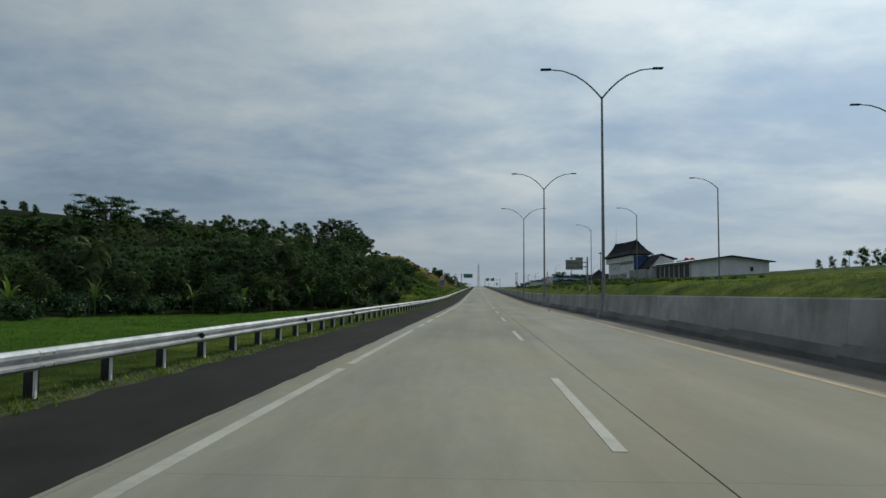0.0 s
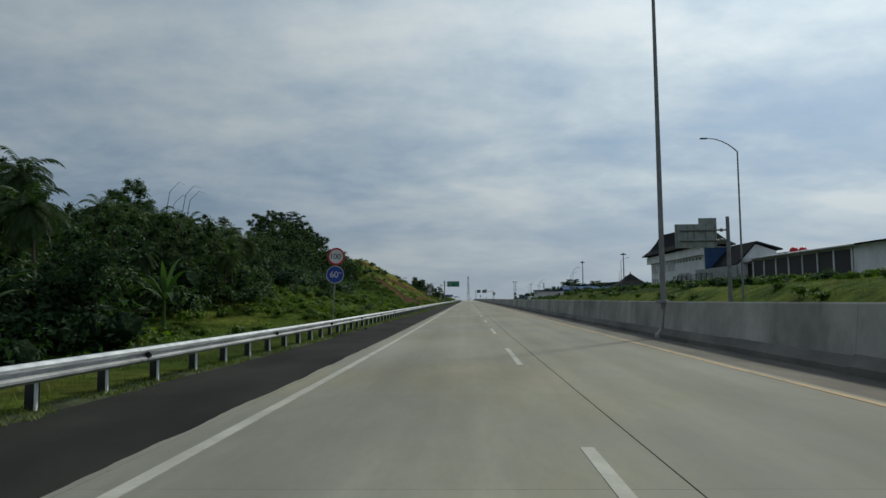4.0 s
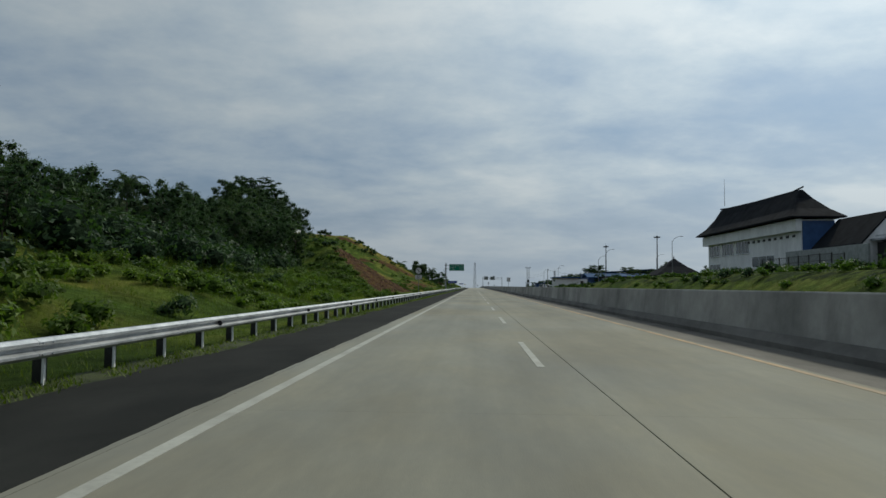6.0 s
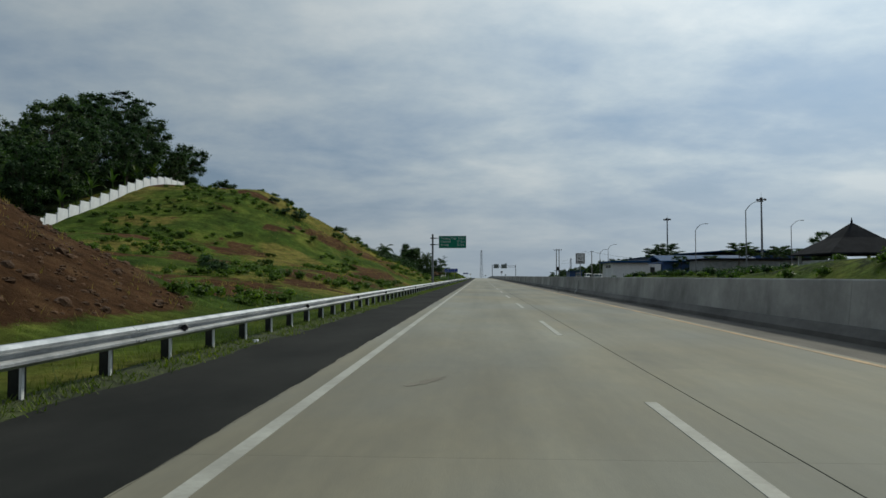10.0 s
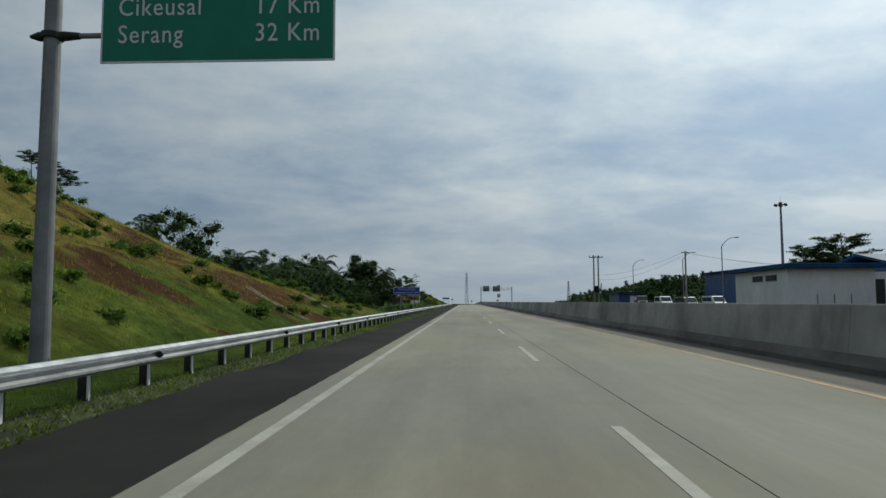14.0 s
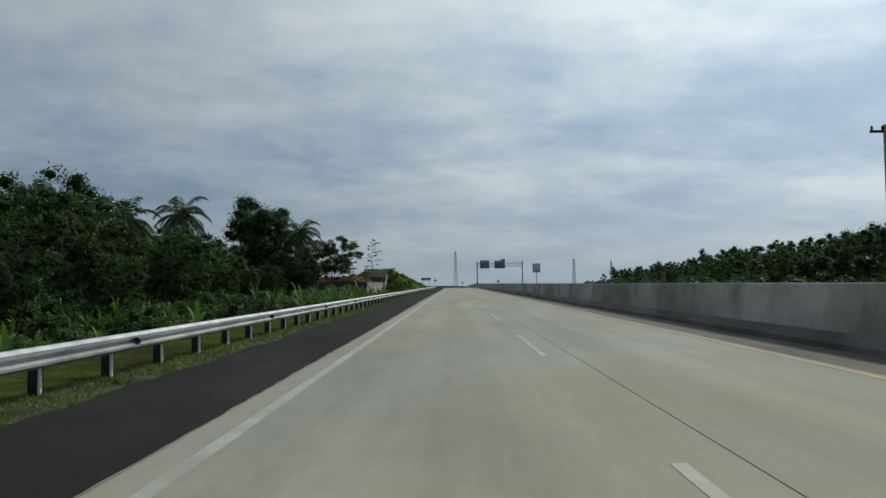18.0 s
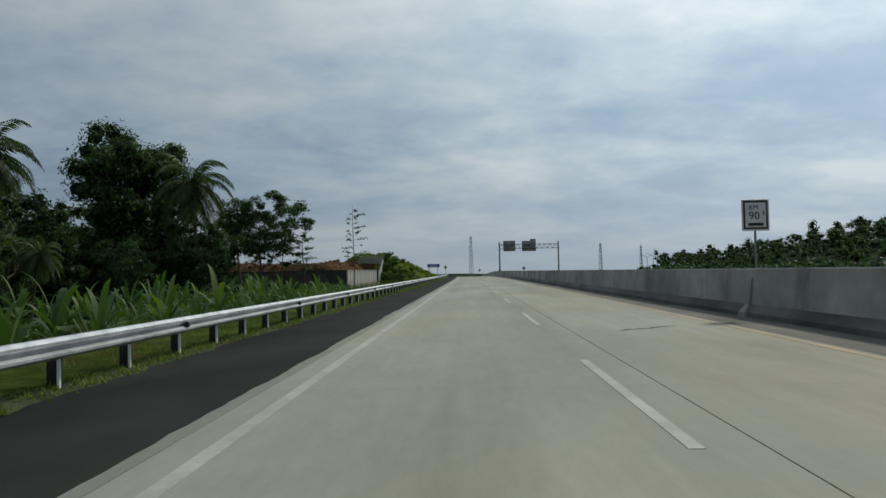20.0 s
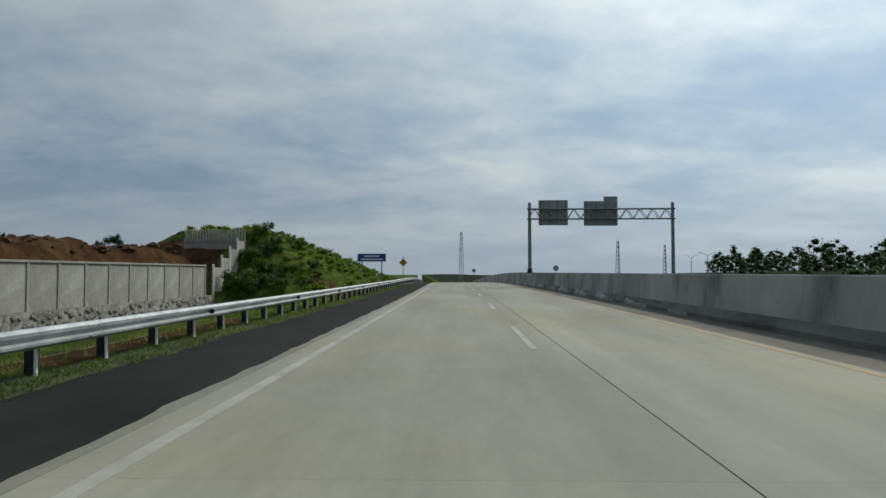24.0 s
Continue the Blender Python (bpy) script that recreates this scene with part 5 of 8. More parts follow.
# main hall with a swept dark roof
s = thing("service_hall", "two-storey white hall with a swept dark roof and upturned ridge ends", "building", (0, 0, 0), 0)
g = Mesh()
g.box(54.9, 244.0, 2.5, 60.4, 289.0, 12.9)
part("body", g.data("body", M_PLASTER), s, "white plastered walls")
g = Mesh()
g.box(53.9, 243.6, 10.9, 54.87, 290.0, 12.9, bevel=0.03)
g.box(54.3, 289.03, 10.9, 60.4, 290.0, 12.9, bevel=0.03)
part("upper_band", g.data("upper_band", M_PLASTER), s)
rings = [rect_ring(52.8, 61.8, 242.6, 291.4, 13.1), rect_ring(52.8, 61.8, 242.6, 291.4, 13.3), rect_ring(54.4, 60.2, 245.0, 289.0, 14.8), rect_ring(55.9, 58.7, 247.6, 287.4, 16.9),
         [(57.1, 248.6, 18.5), (57.5, 248.6, 18.5), (57.5, 286.6, 19.1), (57.1, 286.6, 19.1)]]
part("roof", loft(rings, M_ROOF, "roof"), s, "dark sheet roof with flared eaves")
g = Mesh()
g.tube([(57.3, 248.0, 18.9), (57.3, 252, 18.55), (57.3, 268, 18.7), (57.3, 283, 19.1), (57.3, 287.4, 19.4)], 0.16, 6)
part("ridge", g.data("ridge", M_ROOF), s)
for ya in (281.4, 273.4, 265.4):
    window(s, 54.85, ya, ya + 6.6, 8.1, 10.8, panes=4)
window(s, 54.85, 281.5, 288, 4.6, 6.6, panes=3)
window(s, 54.85, 254, 264, 5.2, 7.4, panes=3)
for k in range(9):
    g = Mesh()
    g.box(54.78, 246.0 + 2.4 * k, 10.0, 54.92, 246.9 + 2.4 * k, 10.45)
    part("vent", g.data("vent", M_DARK), s)
g = Mesh()
g.box(55.1, 243.7, 6.5, 60.3, 243.97, 12.6)
part("blue_end_wall", g.data("blue_end_wall", M_BLUEWALL), s, "blue panelled end wall")
part("aerial", pole_mesh(26.0, 0.06, 0.03, M_POLE, "aerial", base=19.9), s, at=pose(57.3, 285, 0))
g = Mesh()
g.box(52.5, 252, 4.0, 54.2, 268, 4.25, bevel=0.02)
for k in range(4):
    g.box(52.6, 252.2 + 5.1 * k, 3.0, 52.9, 252.5 + 5.1 * k, 4.0)
part("porch", g.data("porch", M_PLASTER), s)

# annexe with a steep single pitch
s = thing("annexe", "white annexe with a steep dark single-pitch roof beside the hall", "building", (0, 0, 0), 0)
g = Mesh()
g.extrude([(57.0, 3.5), (65.0, 3.5), (65.0, 10.7), (60.7, 12.25), (57.0, 8.0)], 229.6, 242.6)
part("body", g.data("body", M_PLASTER), s, "white plastered walls")
g = Mesh()
g.extrude([(56.2, 7.6), (60.7, 12.45), (60.7, 12.8), (56.2, 7.95)], 228.8, 243.3)
part("roof", g.data("roof", M_ROOF), s, "dark steep roof slope")
g = Mesh()
g.extrude([(60.72, 12.45), (66.0, 10.9), (66.0, 11.2), (60.72, 12.8)], 228.8, 243.3)
part("rear_roof", g.data("rear_roof", M_ROOF), s)
g = Mesh()
g.box(54.5, 224.0, 3.0, 54.8, 248.8, 7.6, bevel=0.03)
part("yard_wall", g.data("yard_wall", M_ALU), s)
s = thing("upper_block", "small grey flat-roofed block behind the annexe", "building", (0, 0, 0), 0)
g = Mesh()
g.box(70.5, 236.0, 4.0, 78.0, 244.0, 10.6, bevel=0.05)
part("body", g.data("body", M_ALU), s)
g = Mesh()
g.box(70.0, 235.5, 10.604, 78.5, 244.5, 10.9, bevel=0.03)
part("roof", g.data("roof", M_ROOF), s)

# low canopy with red tanks
s = thing("long_canopy", "long low grey canopy roof on posts", "building", (0, 0, 0), 0)
g = Mesh()
g.extrude([(58.0, 8.3), (78.5, 9.1), (78.5, 9.45), (58.0, 8.6)], 226.0, 240.0)
part("roof", g.data("roof", M_ZINC), s, "pale sheet roof")
g = Mesh()
g.box(59.0, 227.0, 3.5, 78.0, 239.0, 8.1)
part("body", g.data("body", M_DARK), s, "dark closed body below the roof")
for dx in (0.0, 1.9):
    zt = 9.3
    t = thing("water_tank", "red plastic water tank on a small steel stand", "water tank", (70.2 + dx, 233.0, zt), 0, group="water tanks")
    g = Mesh()
    g.tube([(0, 0, 0.9), (0, 0, 1.0), (0, 0, 1.9), (0, 0, 2.25), (0, 0, 2.4)], [0.75, 0.85, 0.85, 0.55, 0.2], 16)
    part("tank", g.data("tank", M_RED, smooth=False), t)
    for a in range(4):
        g = Mesh()
        g.tube([(0.6 * (1 if a % 2 else -1), 0.6 * (1 if a > 1 else -1), -0.2), (0.6 * (1 if a % 2 else -1), 0.6 * (1 if a > 1 else -1), 0.92)], 0.05, 6)
        part("leg", g.data("leg", M_POLE), t)

# white workshop shed
s = thing("workshop_shed", "long white shed with a low pale sheet gable roof", "building", (0, 0, 0), 0)
g = Mesh()
g.extrude([(57.6, 3.8), (78.0, 3.8), (78.0, 8.75), (67.8, 10.15), (57.6, 8.75)], 187.0, 224.0)
part("body", g.data("body", M_PLASTER), s, "white plastered walls")
g = Mesh()
g.extrude([(56.4, 8.62), (67.8, 10.2), (79.2, 8.62), (79.2, 8.82), (67.8, 10.42), (56.4, 8.82)], 185.6, 225.5)
part("roof", g.data("roof", M_ZINC), s, "pale sheet roof with a dark rim")
g = Mesh()
g.extrude([(56.4, 8.6), (67.8, 10.18), (79.2, 8.6), (79.2, 8.86), (67.8, 10.46), (56.4, 8.86)], 185.4, 185.58)
part("verge_board", g.data("verge_board", M_ROOF), s)
# Dark sheet over the side wall, standing for the shade there.
g = Mesh()
g.box(57.5, 188.0, 4.2, 57.58, 223.4, 8.3)
part("open_side", g.data("open_side", M_DARK), s, "flat dark sheet standing for the shaded side")
for k in range(8):
    g = Mesh()
    g.box(57.36, 188.0 + 5.0 * k, 3.6, 57.5, 188.3 + 5.0 * k, 8.6)
    part("side_post", g.data("side_post", M_PLASTER), s)
g = Mesh()
g.box(73.0, 186.9, 6.2, 73.8, 187.02, 7.4)
part("small_window", g.data("small_window", M_GLASS), s)

# pavilion with a pyramid roof
zb = on_land(56.5, 322)
s = thing("pavilion", "open pavilion with a dark pyramid roof and a finial", "building", (56.6, 322.5, 0), 0)
part("roof", loft([rect_ring(-6.5, 6.5, -6.5, 6.5, 4.5), rect_ring(-6.5, 6.5, -6.5, 6.5, 4.7), rect_ring(-2.8, 2.8, -2.8, 2.8, 7.1), rect_ring(-0.1, 0.1, -0.1, 0.1, 9.45)], M_ROOF, "roof"), s, "dark hipped roof")
for a in (-1, 1):
    for b in (-1, 1):
        g = Mesh()
        g.box(a * 5.4 - 0.2, b * 5.4 - 0.2, zb - 0.8, a * 5.4 + 0.2, b * 5.4 + 0.2, 4.55, bevel=0.03)
        part("post", g.data("post", M_PLASTER), s)
g = Mesh()
g.box(-5.1, -5.1, zb - 0.8, 5.1, 5.1, 3.7, bevel=0.05)
part("low_wall", g.data("low_wall", M_PLASTER), s)
g = Mesh()
g.tube([(0, 0, 9.4), (0, 0, 9.7), (0, 0, 10.3)], [0.12, 0.16, 0.02], 8)
part("finial", g.data("finial", M_ROOF), s)

# flat kiosk building with a blue rim
s = thing("flat_roofed_shop", "white flat-roofed shop with a blue roof rim and small high windows", "building", (0, 0, 0), 0)
g = Mesh()
g.box(29.2, 369.0, -0.6, 37.0, 381.0, 4.25)
part("body", g.data("body", M_PLASTER), s, "white plastered walls, stained")
g = Mesh()
g.box(28.6, 368.2, 4.254, 37.6, 381.8, 4.68, bevel=0.03)
part("roof", g.data("roof", M_BLUEROOF), s, "dark blue sheet roof rim")
for k in range(2):
    g = Mesh()
    g.box(29.12, 371.2 + 3.0 * k, 3.2, 29.26, 373.4 + 3.0 * k, 3.75)
    part("high_window", g.data("high_window", M_DARK), s)
g = Mesh()
g.box(37.1, 371.0, -0.6, 40.4, 381.0, 4.0)
part("rear_body", g.data("rear_body", M_PLASTER), s)
g = Mesh()
g.box(38.0, 370.9, -0.4, 39.0, 371.02, 3.3)
part("doorway", g.data("doorway", M_DARK), s)
for k in range(3):
    g = Mesh()
    g.tube([(31.6 + 1.5 * k, 368.6, -0.5), (31.6 + 1.5 * k, 368.6, 1.9)], 0.04, 6)
    part("pipe", g.data("pipe", M_POST), s)
s = thing("blue_roofed_store", "long low store with a dark blue pitched roof", "building", (0, 0, 0), 0)
g = Mesh()
g.box(41.0, 372.0, -0.6, 62.0, 384.0, 4.6)
part("body", g.data("body", M_BLUEWALL), s)
g = Mesh()
g.extrude([(371.0, 4.5), (378.0, 5.9), (385.0, 4.5), (385.0, 4.75), (378.0, 6.15), (371.0, 4.75)], 40.4, 62.6, axis="x")
part("roof", g.data("roof", M_BLUEROOF), s)
s = thing("long_blue_hall", "long dark blue sheet-clad hall", "building", (0, 0, 0), 0)
g = Mesh()
g.box(50.6, 404.0, -0.6, 92.0, 452.0, 6.9)
part("body", g.data("body", M_BLUEWALL), s, "dark blue sheet cladding")
g = Mesh()
g.extrude([(49.8, 6.9), (71.0, 8.3), (92.8, 6.9), (92.8, 7.15), (71.0, 8.6), (49.8, 7.15)], 403.2, 452.8)
part("roof", g.data("roof", M_BLUEROOF), s)
s = thing("low_annex_shop", "low pale shop row with a dark flat roof", "building", (0, 0, 0), 0)
g = Mesh()
g.box(44.0, 352.0, -0.3, 66.0, 362.0, 4.4)
part("body", g.data("body", M_ALU), s)
g = Mesh()
g.box(43.4, 351.4, 4.404, 66.6, 362.6, 4.8, bevel=0.03)
part("roof", g.data("roof", M_ROOF), s)
s = thing("blue_kiosk", "small blue sheet-roofed kiosk with a pale hatch", "kiosk", (0, 0, 0), 0)
g = Mesh()
g.box(28.0, 432.0, -0.4, 31.8, 440.4, 2.75)
part("body", g.data("body", M_BLUEWALL), s, "teal blue walls")
g = Mesh()
g.extrude([(27.4, 2.70), (32.4, 2.95), (32.4, 3.12), (27.4, 2.88)], 431.2, 441.2)
part("roof", g.data("roof", M_BLUEROOF), s)
g = Mesh()
g.box(30.0, 431.9, 0.9, 31.5, 432.02, 2.3)
part("hatch", g.data("hatch", M_PLASTER), s)


# parked vans
def van(x, y, turn, colour, label):
    s = thing("parked_van", label, "car", (x, y, on_land(x, y)), turn, group="parked cars")
    g = Mesh()
    side = [(-2.1, 0.35), (-2.15, 0.9), (-1.75, 1.05), (-1.1, 1.75), (-0.8, 1.86), (1.9, 1.86), (2.12, 1.7), (2.15, 0.4)]
    g.extrude([(a, b) for a, b in side], -0.82, 0.82, axis="y")
    part("body", g.data("body", colour), s)
    for dy in (-0.825, 0.825):
        g = Mesh()
        g.extrude([(-1.05, 1.1), (-0.75, 1.68), (1.95, 1.68), (1.98, 1.1)], dy - 0.006, dy + 0.006, axis="y")
        part("side_window", g.data("side_window", M_GLASS), s)
    g = Mesh()
    g.add([(-1.74, -0.74, 1.07), (-1.74, 0.74, 1.07), (-1.13, 0.7, 1.74), (-1.13, -0.7, 1.74), (-1.70, -0.74, 1.05), (-1.70, 0.74, 1.05), (-1.09, 0.7, 1.72), (-1.09, -0.7, 1.72)], [(0, 1, 2, 3), (7, 6, 5, 4), (0, 4, 5, 1), (1, 5, 6, 2), (2, 6, 7, 3), (3, 7, 4, 0)])
    part("windscreen", g.data("windscreen", M_GLASS), s)
    for dx in (-1.4, 1.35):
        for dy in (-0.8, 0.8):
            g = Mesh()
            g.tube([(dx, dy - 0.1, 0.33), (dx, dy + 0.1, 0.33)], 0.33, 16)
            w = part("wheel", g.data("wheel", M_RUBBER), s)
            g = Mesh()
            g.tube([(dx, dy - 0.112, 0.33), (dx, dy + 0.112, 0.33)], 0.19, 12)
            part("rim", g.data("rim", M_STEEL), w)
    for dy in (-0.6, 0.6):
        g = Mesh()
        g.box(-2.19, dy - 0.16, 0.72, -2.08, dy + 0.16, 0.9, bevel=0.02)
        part("headlight", g.data("headlight", M_SIGNWHITE), s)


van(31.0, 414.5, 90, M_WHITE, "white parked van with a raised roof")
van(33.6, 411.0, 75, M_WHITE, "white parked van beside the shop")
van(31.2, 404.0, 100, M_ALU, "grey parked car beside the shop")
van(34.4, 402.0, 95, M_WHITE, "white parked car near the power pole")
van(28.9, 420.0, 84, M_DARK, "dark parked car near the kiosk")

# gate frame and wire panels by the hall
s = thing("yard_fence", "dark steel yard fence of posts and mesh panels", "fence", (0, 0, 0), 0)
for k in range(9):
    y = 214.0 + 3.0 * k
    z = on_land(46, y)
    g = Mesh()
    g.box(45.95, y - 0.06, z - 0.3, 46.07, y + 0.06, z + 2.1, bevel=0.01)
    part("post", g.data("post", M_POST), s)
    if k < 8:
        g = Mesh()
        for dz in (0.25, 1.1, 1.95):
            g.box(45.98, y + 0.06, z + dz, 46.04, y + 2.94, z + dz + 0.06)
        for q in range(9):
            g.box(46.0, y + 0.3 + 0.3 * q, z + 0.3, 46.02, y + 0.32 + 0.3 * q, z + 1.95)
        part("panel", g.data("panel", M_POST), s)

# ---- walls and fences on the left ----
M_BLOCK = surface("grey_block_panel", (0.24, 0.235, 0.215), (0.37, 0.36, 0.33), scale=0.6, rough=0.9, bump=0.006, bump_scale=12, grain=0.18, grain_scale=4.0, vary=0.1)
M_RUBBLE = surface("rubble_stone", (0.10, 0.097, 0.088), (0.29, 0.28, 0.255), scale=3.2, rough=0.95, bump=0.05, bump_scale=4.5, grain=0.3, grain_scale=12.0, spread=(0.38, 0.6))
s = thing("panel_wall", "grey precast concrete panel wall on a rubble stone foot", "wall", (0, 0, 0), 0)
g = Mesh()
g.box(-0.045, 0.09, -0.45, 0.045, 2.31, 1.78, bevel=0.01)
wall_panel = g.data("panel", M_BLOCK)
g = Mesh()
g.box(-0.10, -0.09, -2.2, 0.10, 0.09, 1.86, bevel=0.015)
wall_post = g.data("wall_post", M_BLOCK)
g = Mesh()
g.box(-0.13, -0.02, 1.784, 0.13, 2.42, 1.90, bevel=0.015)
wall_cap = g.data("coping", M_BLOCK)
# Darker copy of the block panel: shade of the face turned from the sun.
M_SHADED_PANEL = surface("shaded_side_panel", (0.024, 0.024, 0.022), (0.055, 0.054, 0.049), scale=0.6, rough=0.92, bump=0.006, bump_scale=12, grain=0.25, grain_scale=4.0, vary=0.1)
LONG = 15
for k in range(LONG):
    y = 549.0 + 2.4 * k
    part("wall_post", wall_post, s, at=pose(-19.4, y, 0))
    if k < LONG - 1:
        part("panel", wall_panel, s, at=pose(-19.4, y, 0))
        part("coping", wall_cap, s, at=pose(-19.4, y, 0))
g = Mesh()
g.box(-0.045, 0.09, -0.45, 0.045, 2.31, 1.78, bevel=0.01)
shaded_panel = g.data("panel", M_SHADED_PANEL)
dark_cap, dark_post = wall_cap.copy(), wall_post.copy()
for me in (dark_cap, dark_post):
    me.materials[0] = M_SHADED_PANEL
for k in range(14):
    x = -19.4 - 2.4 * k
    part("panel", shaded_panel, s, "panel of the side away from the sun, shade in its colour", pose(x, 549.0, 0, 0, 0, 90))
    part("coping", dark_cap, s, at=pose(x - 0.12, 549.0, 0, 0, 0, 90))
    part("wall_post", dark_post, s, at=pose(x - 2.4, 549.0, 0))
g = Mesh()
foot = [(-19.85, -2.4), (-18.55, -2.4), (-18.95, -0.45), (-19.75, -0.45)]
g.extrude(foot, 548.6, 583.4)
part("rubble_foot", g.data("rubble_foot", M_RUBBLE), s, "rough mortared rubble stone foot")
random.seed(5)
stone_meshes = []
for k in range(6):
    bm = bmesh.new()
    bmesh.ops.create_icosphere(bm, subdivisions=1, radius=1.0)
    for v in bm.verts:
        v.co = Vector((v.co.x * 0.45, v.co.y, v.co.z * 0.72)) * (0.8 + 0.35 * random.random())
    me = bpy.data.meshes.new("stone")
    bm.to_mesh(me)
    bm.free()
    me.materials.append(M_RUBBLE)
    stone_meshes.append(me)
for k in range(230):
    z = random.uniform(-1.9, -0.55)
    part("stone", random.choice(stone_meshes), s, at=Matrix.Translation((-18.95 + 0.40 * (-0.45 - z) / 1.95 + 0.02, random.uniform(549, 583), z)) @ Matrix.Rotation(random.uniform(-0.4, 0.4), 4, "X") @ Matrix.Scale(random.uniform(0.14, 0.26), 4))
drain = thing("drain_kerb", "pale concrete drain kerb behind the guard rail", "kerb", (0, 0, 0), 0)
for k in range(12):
    g = Mesh()
    g.box(-9.0, 534.0 + 4.1 * k, -2.4, -8.7, 538.06 + 4.1 * k, -0.52, bevel=0.02)
    part("kerb_length", g.data("kerb_length", M_BARRIER_NEW), drain)
g = Mesh()
g.tube([(-18.7, 552.2, -0.95), (-18.35, 552.2, -0.97)], 0.19, 14)
part("drain_pipe", g.data("drain_pipe", M_RUBBER), s, "dark drain pipe mouth")

# stepped fence climbing the last hill, then a picket row
s = thing("stepped_fence", "white concrete fence stepping up a grassy hill", "fence", (0, 0, 0), 0)
for k in range(4):
    y = 583.2 + 1.9 * k
    z = 1.7 + 0.78 * k
    g = Mesh()
    g.box(-19.0, y, z - 1.9, -18.9, y + 1.8, z, bevel=0.01)
    part("panel", g.data("panel", M_BLOCK), s)
    g = Mesh()
    g.box(-19.02, y - 0.06, z - 2.3, -18.88, y + 0.06, z + 0.25, bevel=0.02)
    part("post", g.data("post", M_PLASTER), s)
s = thing("picket_fence", "row of grey concrete pickets along the hilltop", "fence", (0, 0, 0), 0)
g = Mesh()
g.box(-24.4, 590.9, 3.0, -18.9, 591.0, 4.35, bevel=0.01)
part("base_panel", g.data("base_panel", M_BLOCK), s)
g = Mesh()
g.extrude([(-0.07, 0), (0.07, 0), (0.07, 1.0), (0.0, 1.18), (-0.07, 1.0)], -0.035, 0.035)
picket = g.data("picket", M_BLOCK)
for k in range(22):
    part("picket", picket, s, at=pose(-24.2 + 0.25 * k, 590.85, 4.0))

# white stepped fence on the high hill
s = thing("hilltop_fence", "white concrete fence stepping down a wooded hillside", "fence", (0, 0, 0), 0)
for k in range(30):
    y = 331.0 - 2.3 * k
    x = -52.0 - 0.04 * k
    z = on_land(x, y)
    g = Mesh()
    g.box(-0.05, -2.2, -1.2, 0.05, -0.1, 1.0, bevel=0.01)
    part("panel", g.data("panel", M_PLASTER), s, at=pose(x, y, z))
    g = Mesh()
    g.box(-0.11, -0.1, -1.0, 0.11, 0.1, 1.25, bevel=0.02)
    part("post", g.data("post", M_PLASTER), s, at=pose(x, y, z))

# split poles lying down the slope
M_BAMBOO = surface("dry_bamboo", (0.30, 0.24, 0.15), (0.50, 0.43, 0.31), scale=2.0, rough=0.7, grain=0.15, stretch=(1, 1, 1))
for k, (y0, x0, x1, dy) in enumerate(((344.6, -9.2, -13.5, 2.6), (345.3, -9.2, -13.5, 2.7), (357.0, -9.2, -13.2, 3.6), (357.6, -9.2, -13.2, 3.7))):
    g = Mesh()
    pts = []
    for t in range(9):
        x = x0 + (x1 - x0) * t / 8
        y = y0 + dy * t / 8
        pts.append((x, y, on_land(x, y) + 0.13))
    g.tube(pts, 0.04, 6)
    tagged(new("slope_pole", g.data("slope_pole", M_BAMBOO)), "long pale bamboo pole lying down the bare slope", "pole", group="poles on the slope")

# low pale wall of the ditch where the gardens begin
ditch_wall = thing("ditch_wall", "low pale concrete ditch wall among weeds", "wall", (-9.6, 395.4, 0), 4)
for k in range(4):
    g = Mesh()
    g.box(-2.18, -0.07, -1.6, -0.02, 0.07, -0.15 - 0.02 * (k % 2), bevel=0.012)
    part("panel", g.data("panel", M_BARRIER_NEW), ditch_wall, at=pose(-2.2 * k, 0, 0))
    g = Mesh()
    g.tube([(0, 0, -1.4), (0.02, 0, -0.1), (0.01, 0, 0.12 + 0.1 * (k % 2))], [0.05, 0.045, 0.04], 6)
    part("stake", g.data("stake", M_POLE), ditch_wall, at=pose(-2.2 * k - 1.3, -0.13, 0))

# ---- cracks, stains and litter on the road ----
M_TAR = surface("tar_and_grime", (0.045, 0.042, 0.036), (0.10, 0.095, 0.082), scale=3.0, rough=0.9, grain=0.3, coords="World")
M_RUSTSTAIN = surface("brown_grime", (0.145, 0.130, 0.100), (0.185, 0.170, 0.135), scale=1.0, rough=0.9, grain=0.2, coords="World")


def ribbon(name, a, c, width, mat, label, seed):
    """A thin ragged streak on the concrete."""
    g = Mesh()
    n = 24
    v, f = [], []
    d = Vector((c[0] - a[0], c[1] - a[1]))
    side = Vector((-d.y, d.x)).normalized()
    for i in range(n + 1):
        t = i / n
        q = Vector(a) + d * t + side * 0.5 * width * bump(t * 8, 0.3, 1.0, seed)
        w = width * (0.15 + 0.85 * math.sin(math.pi * t) ** 0.5) * (0.55 + 0.6 * abs(bump(t * 14, 0.7, 1.0, seed + 3)))
        for s in (-1, 1):
            v.append((q.x + side.x * w * s * 0.5 + bend(q.y), q.y + side.y * w * s * 0.5, 0.004 + 0.0002 * i / n + grade(q.y + side.y * w * s * 0.5)))
        if i:
            f.append((2 * i - 2, 2 * i - 1, 2 * i + 1, 2 * i))
    return setting(name, g.add(v, f).data(name, mat), label, "road stain")


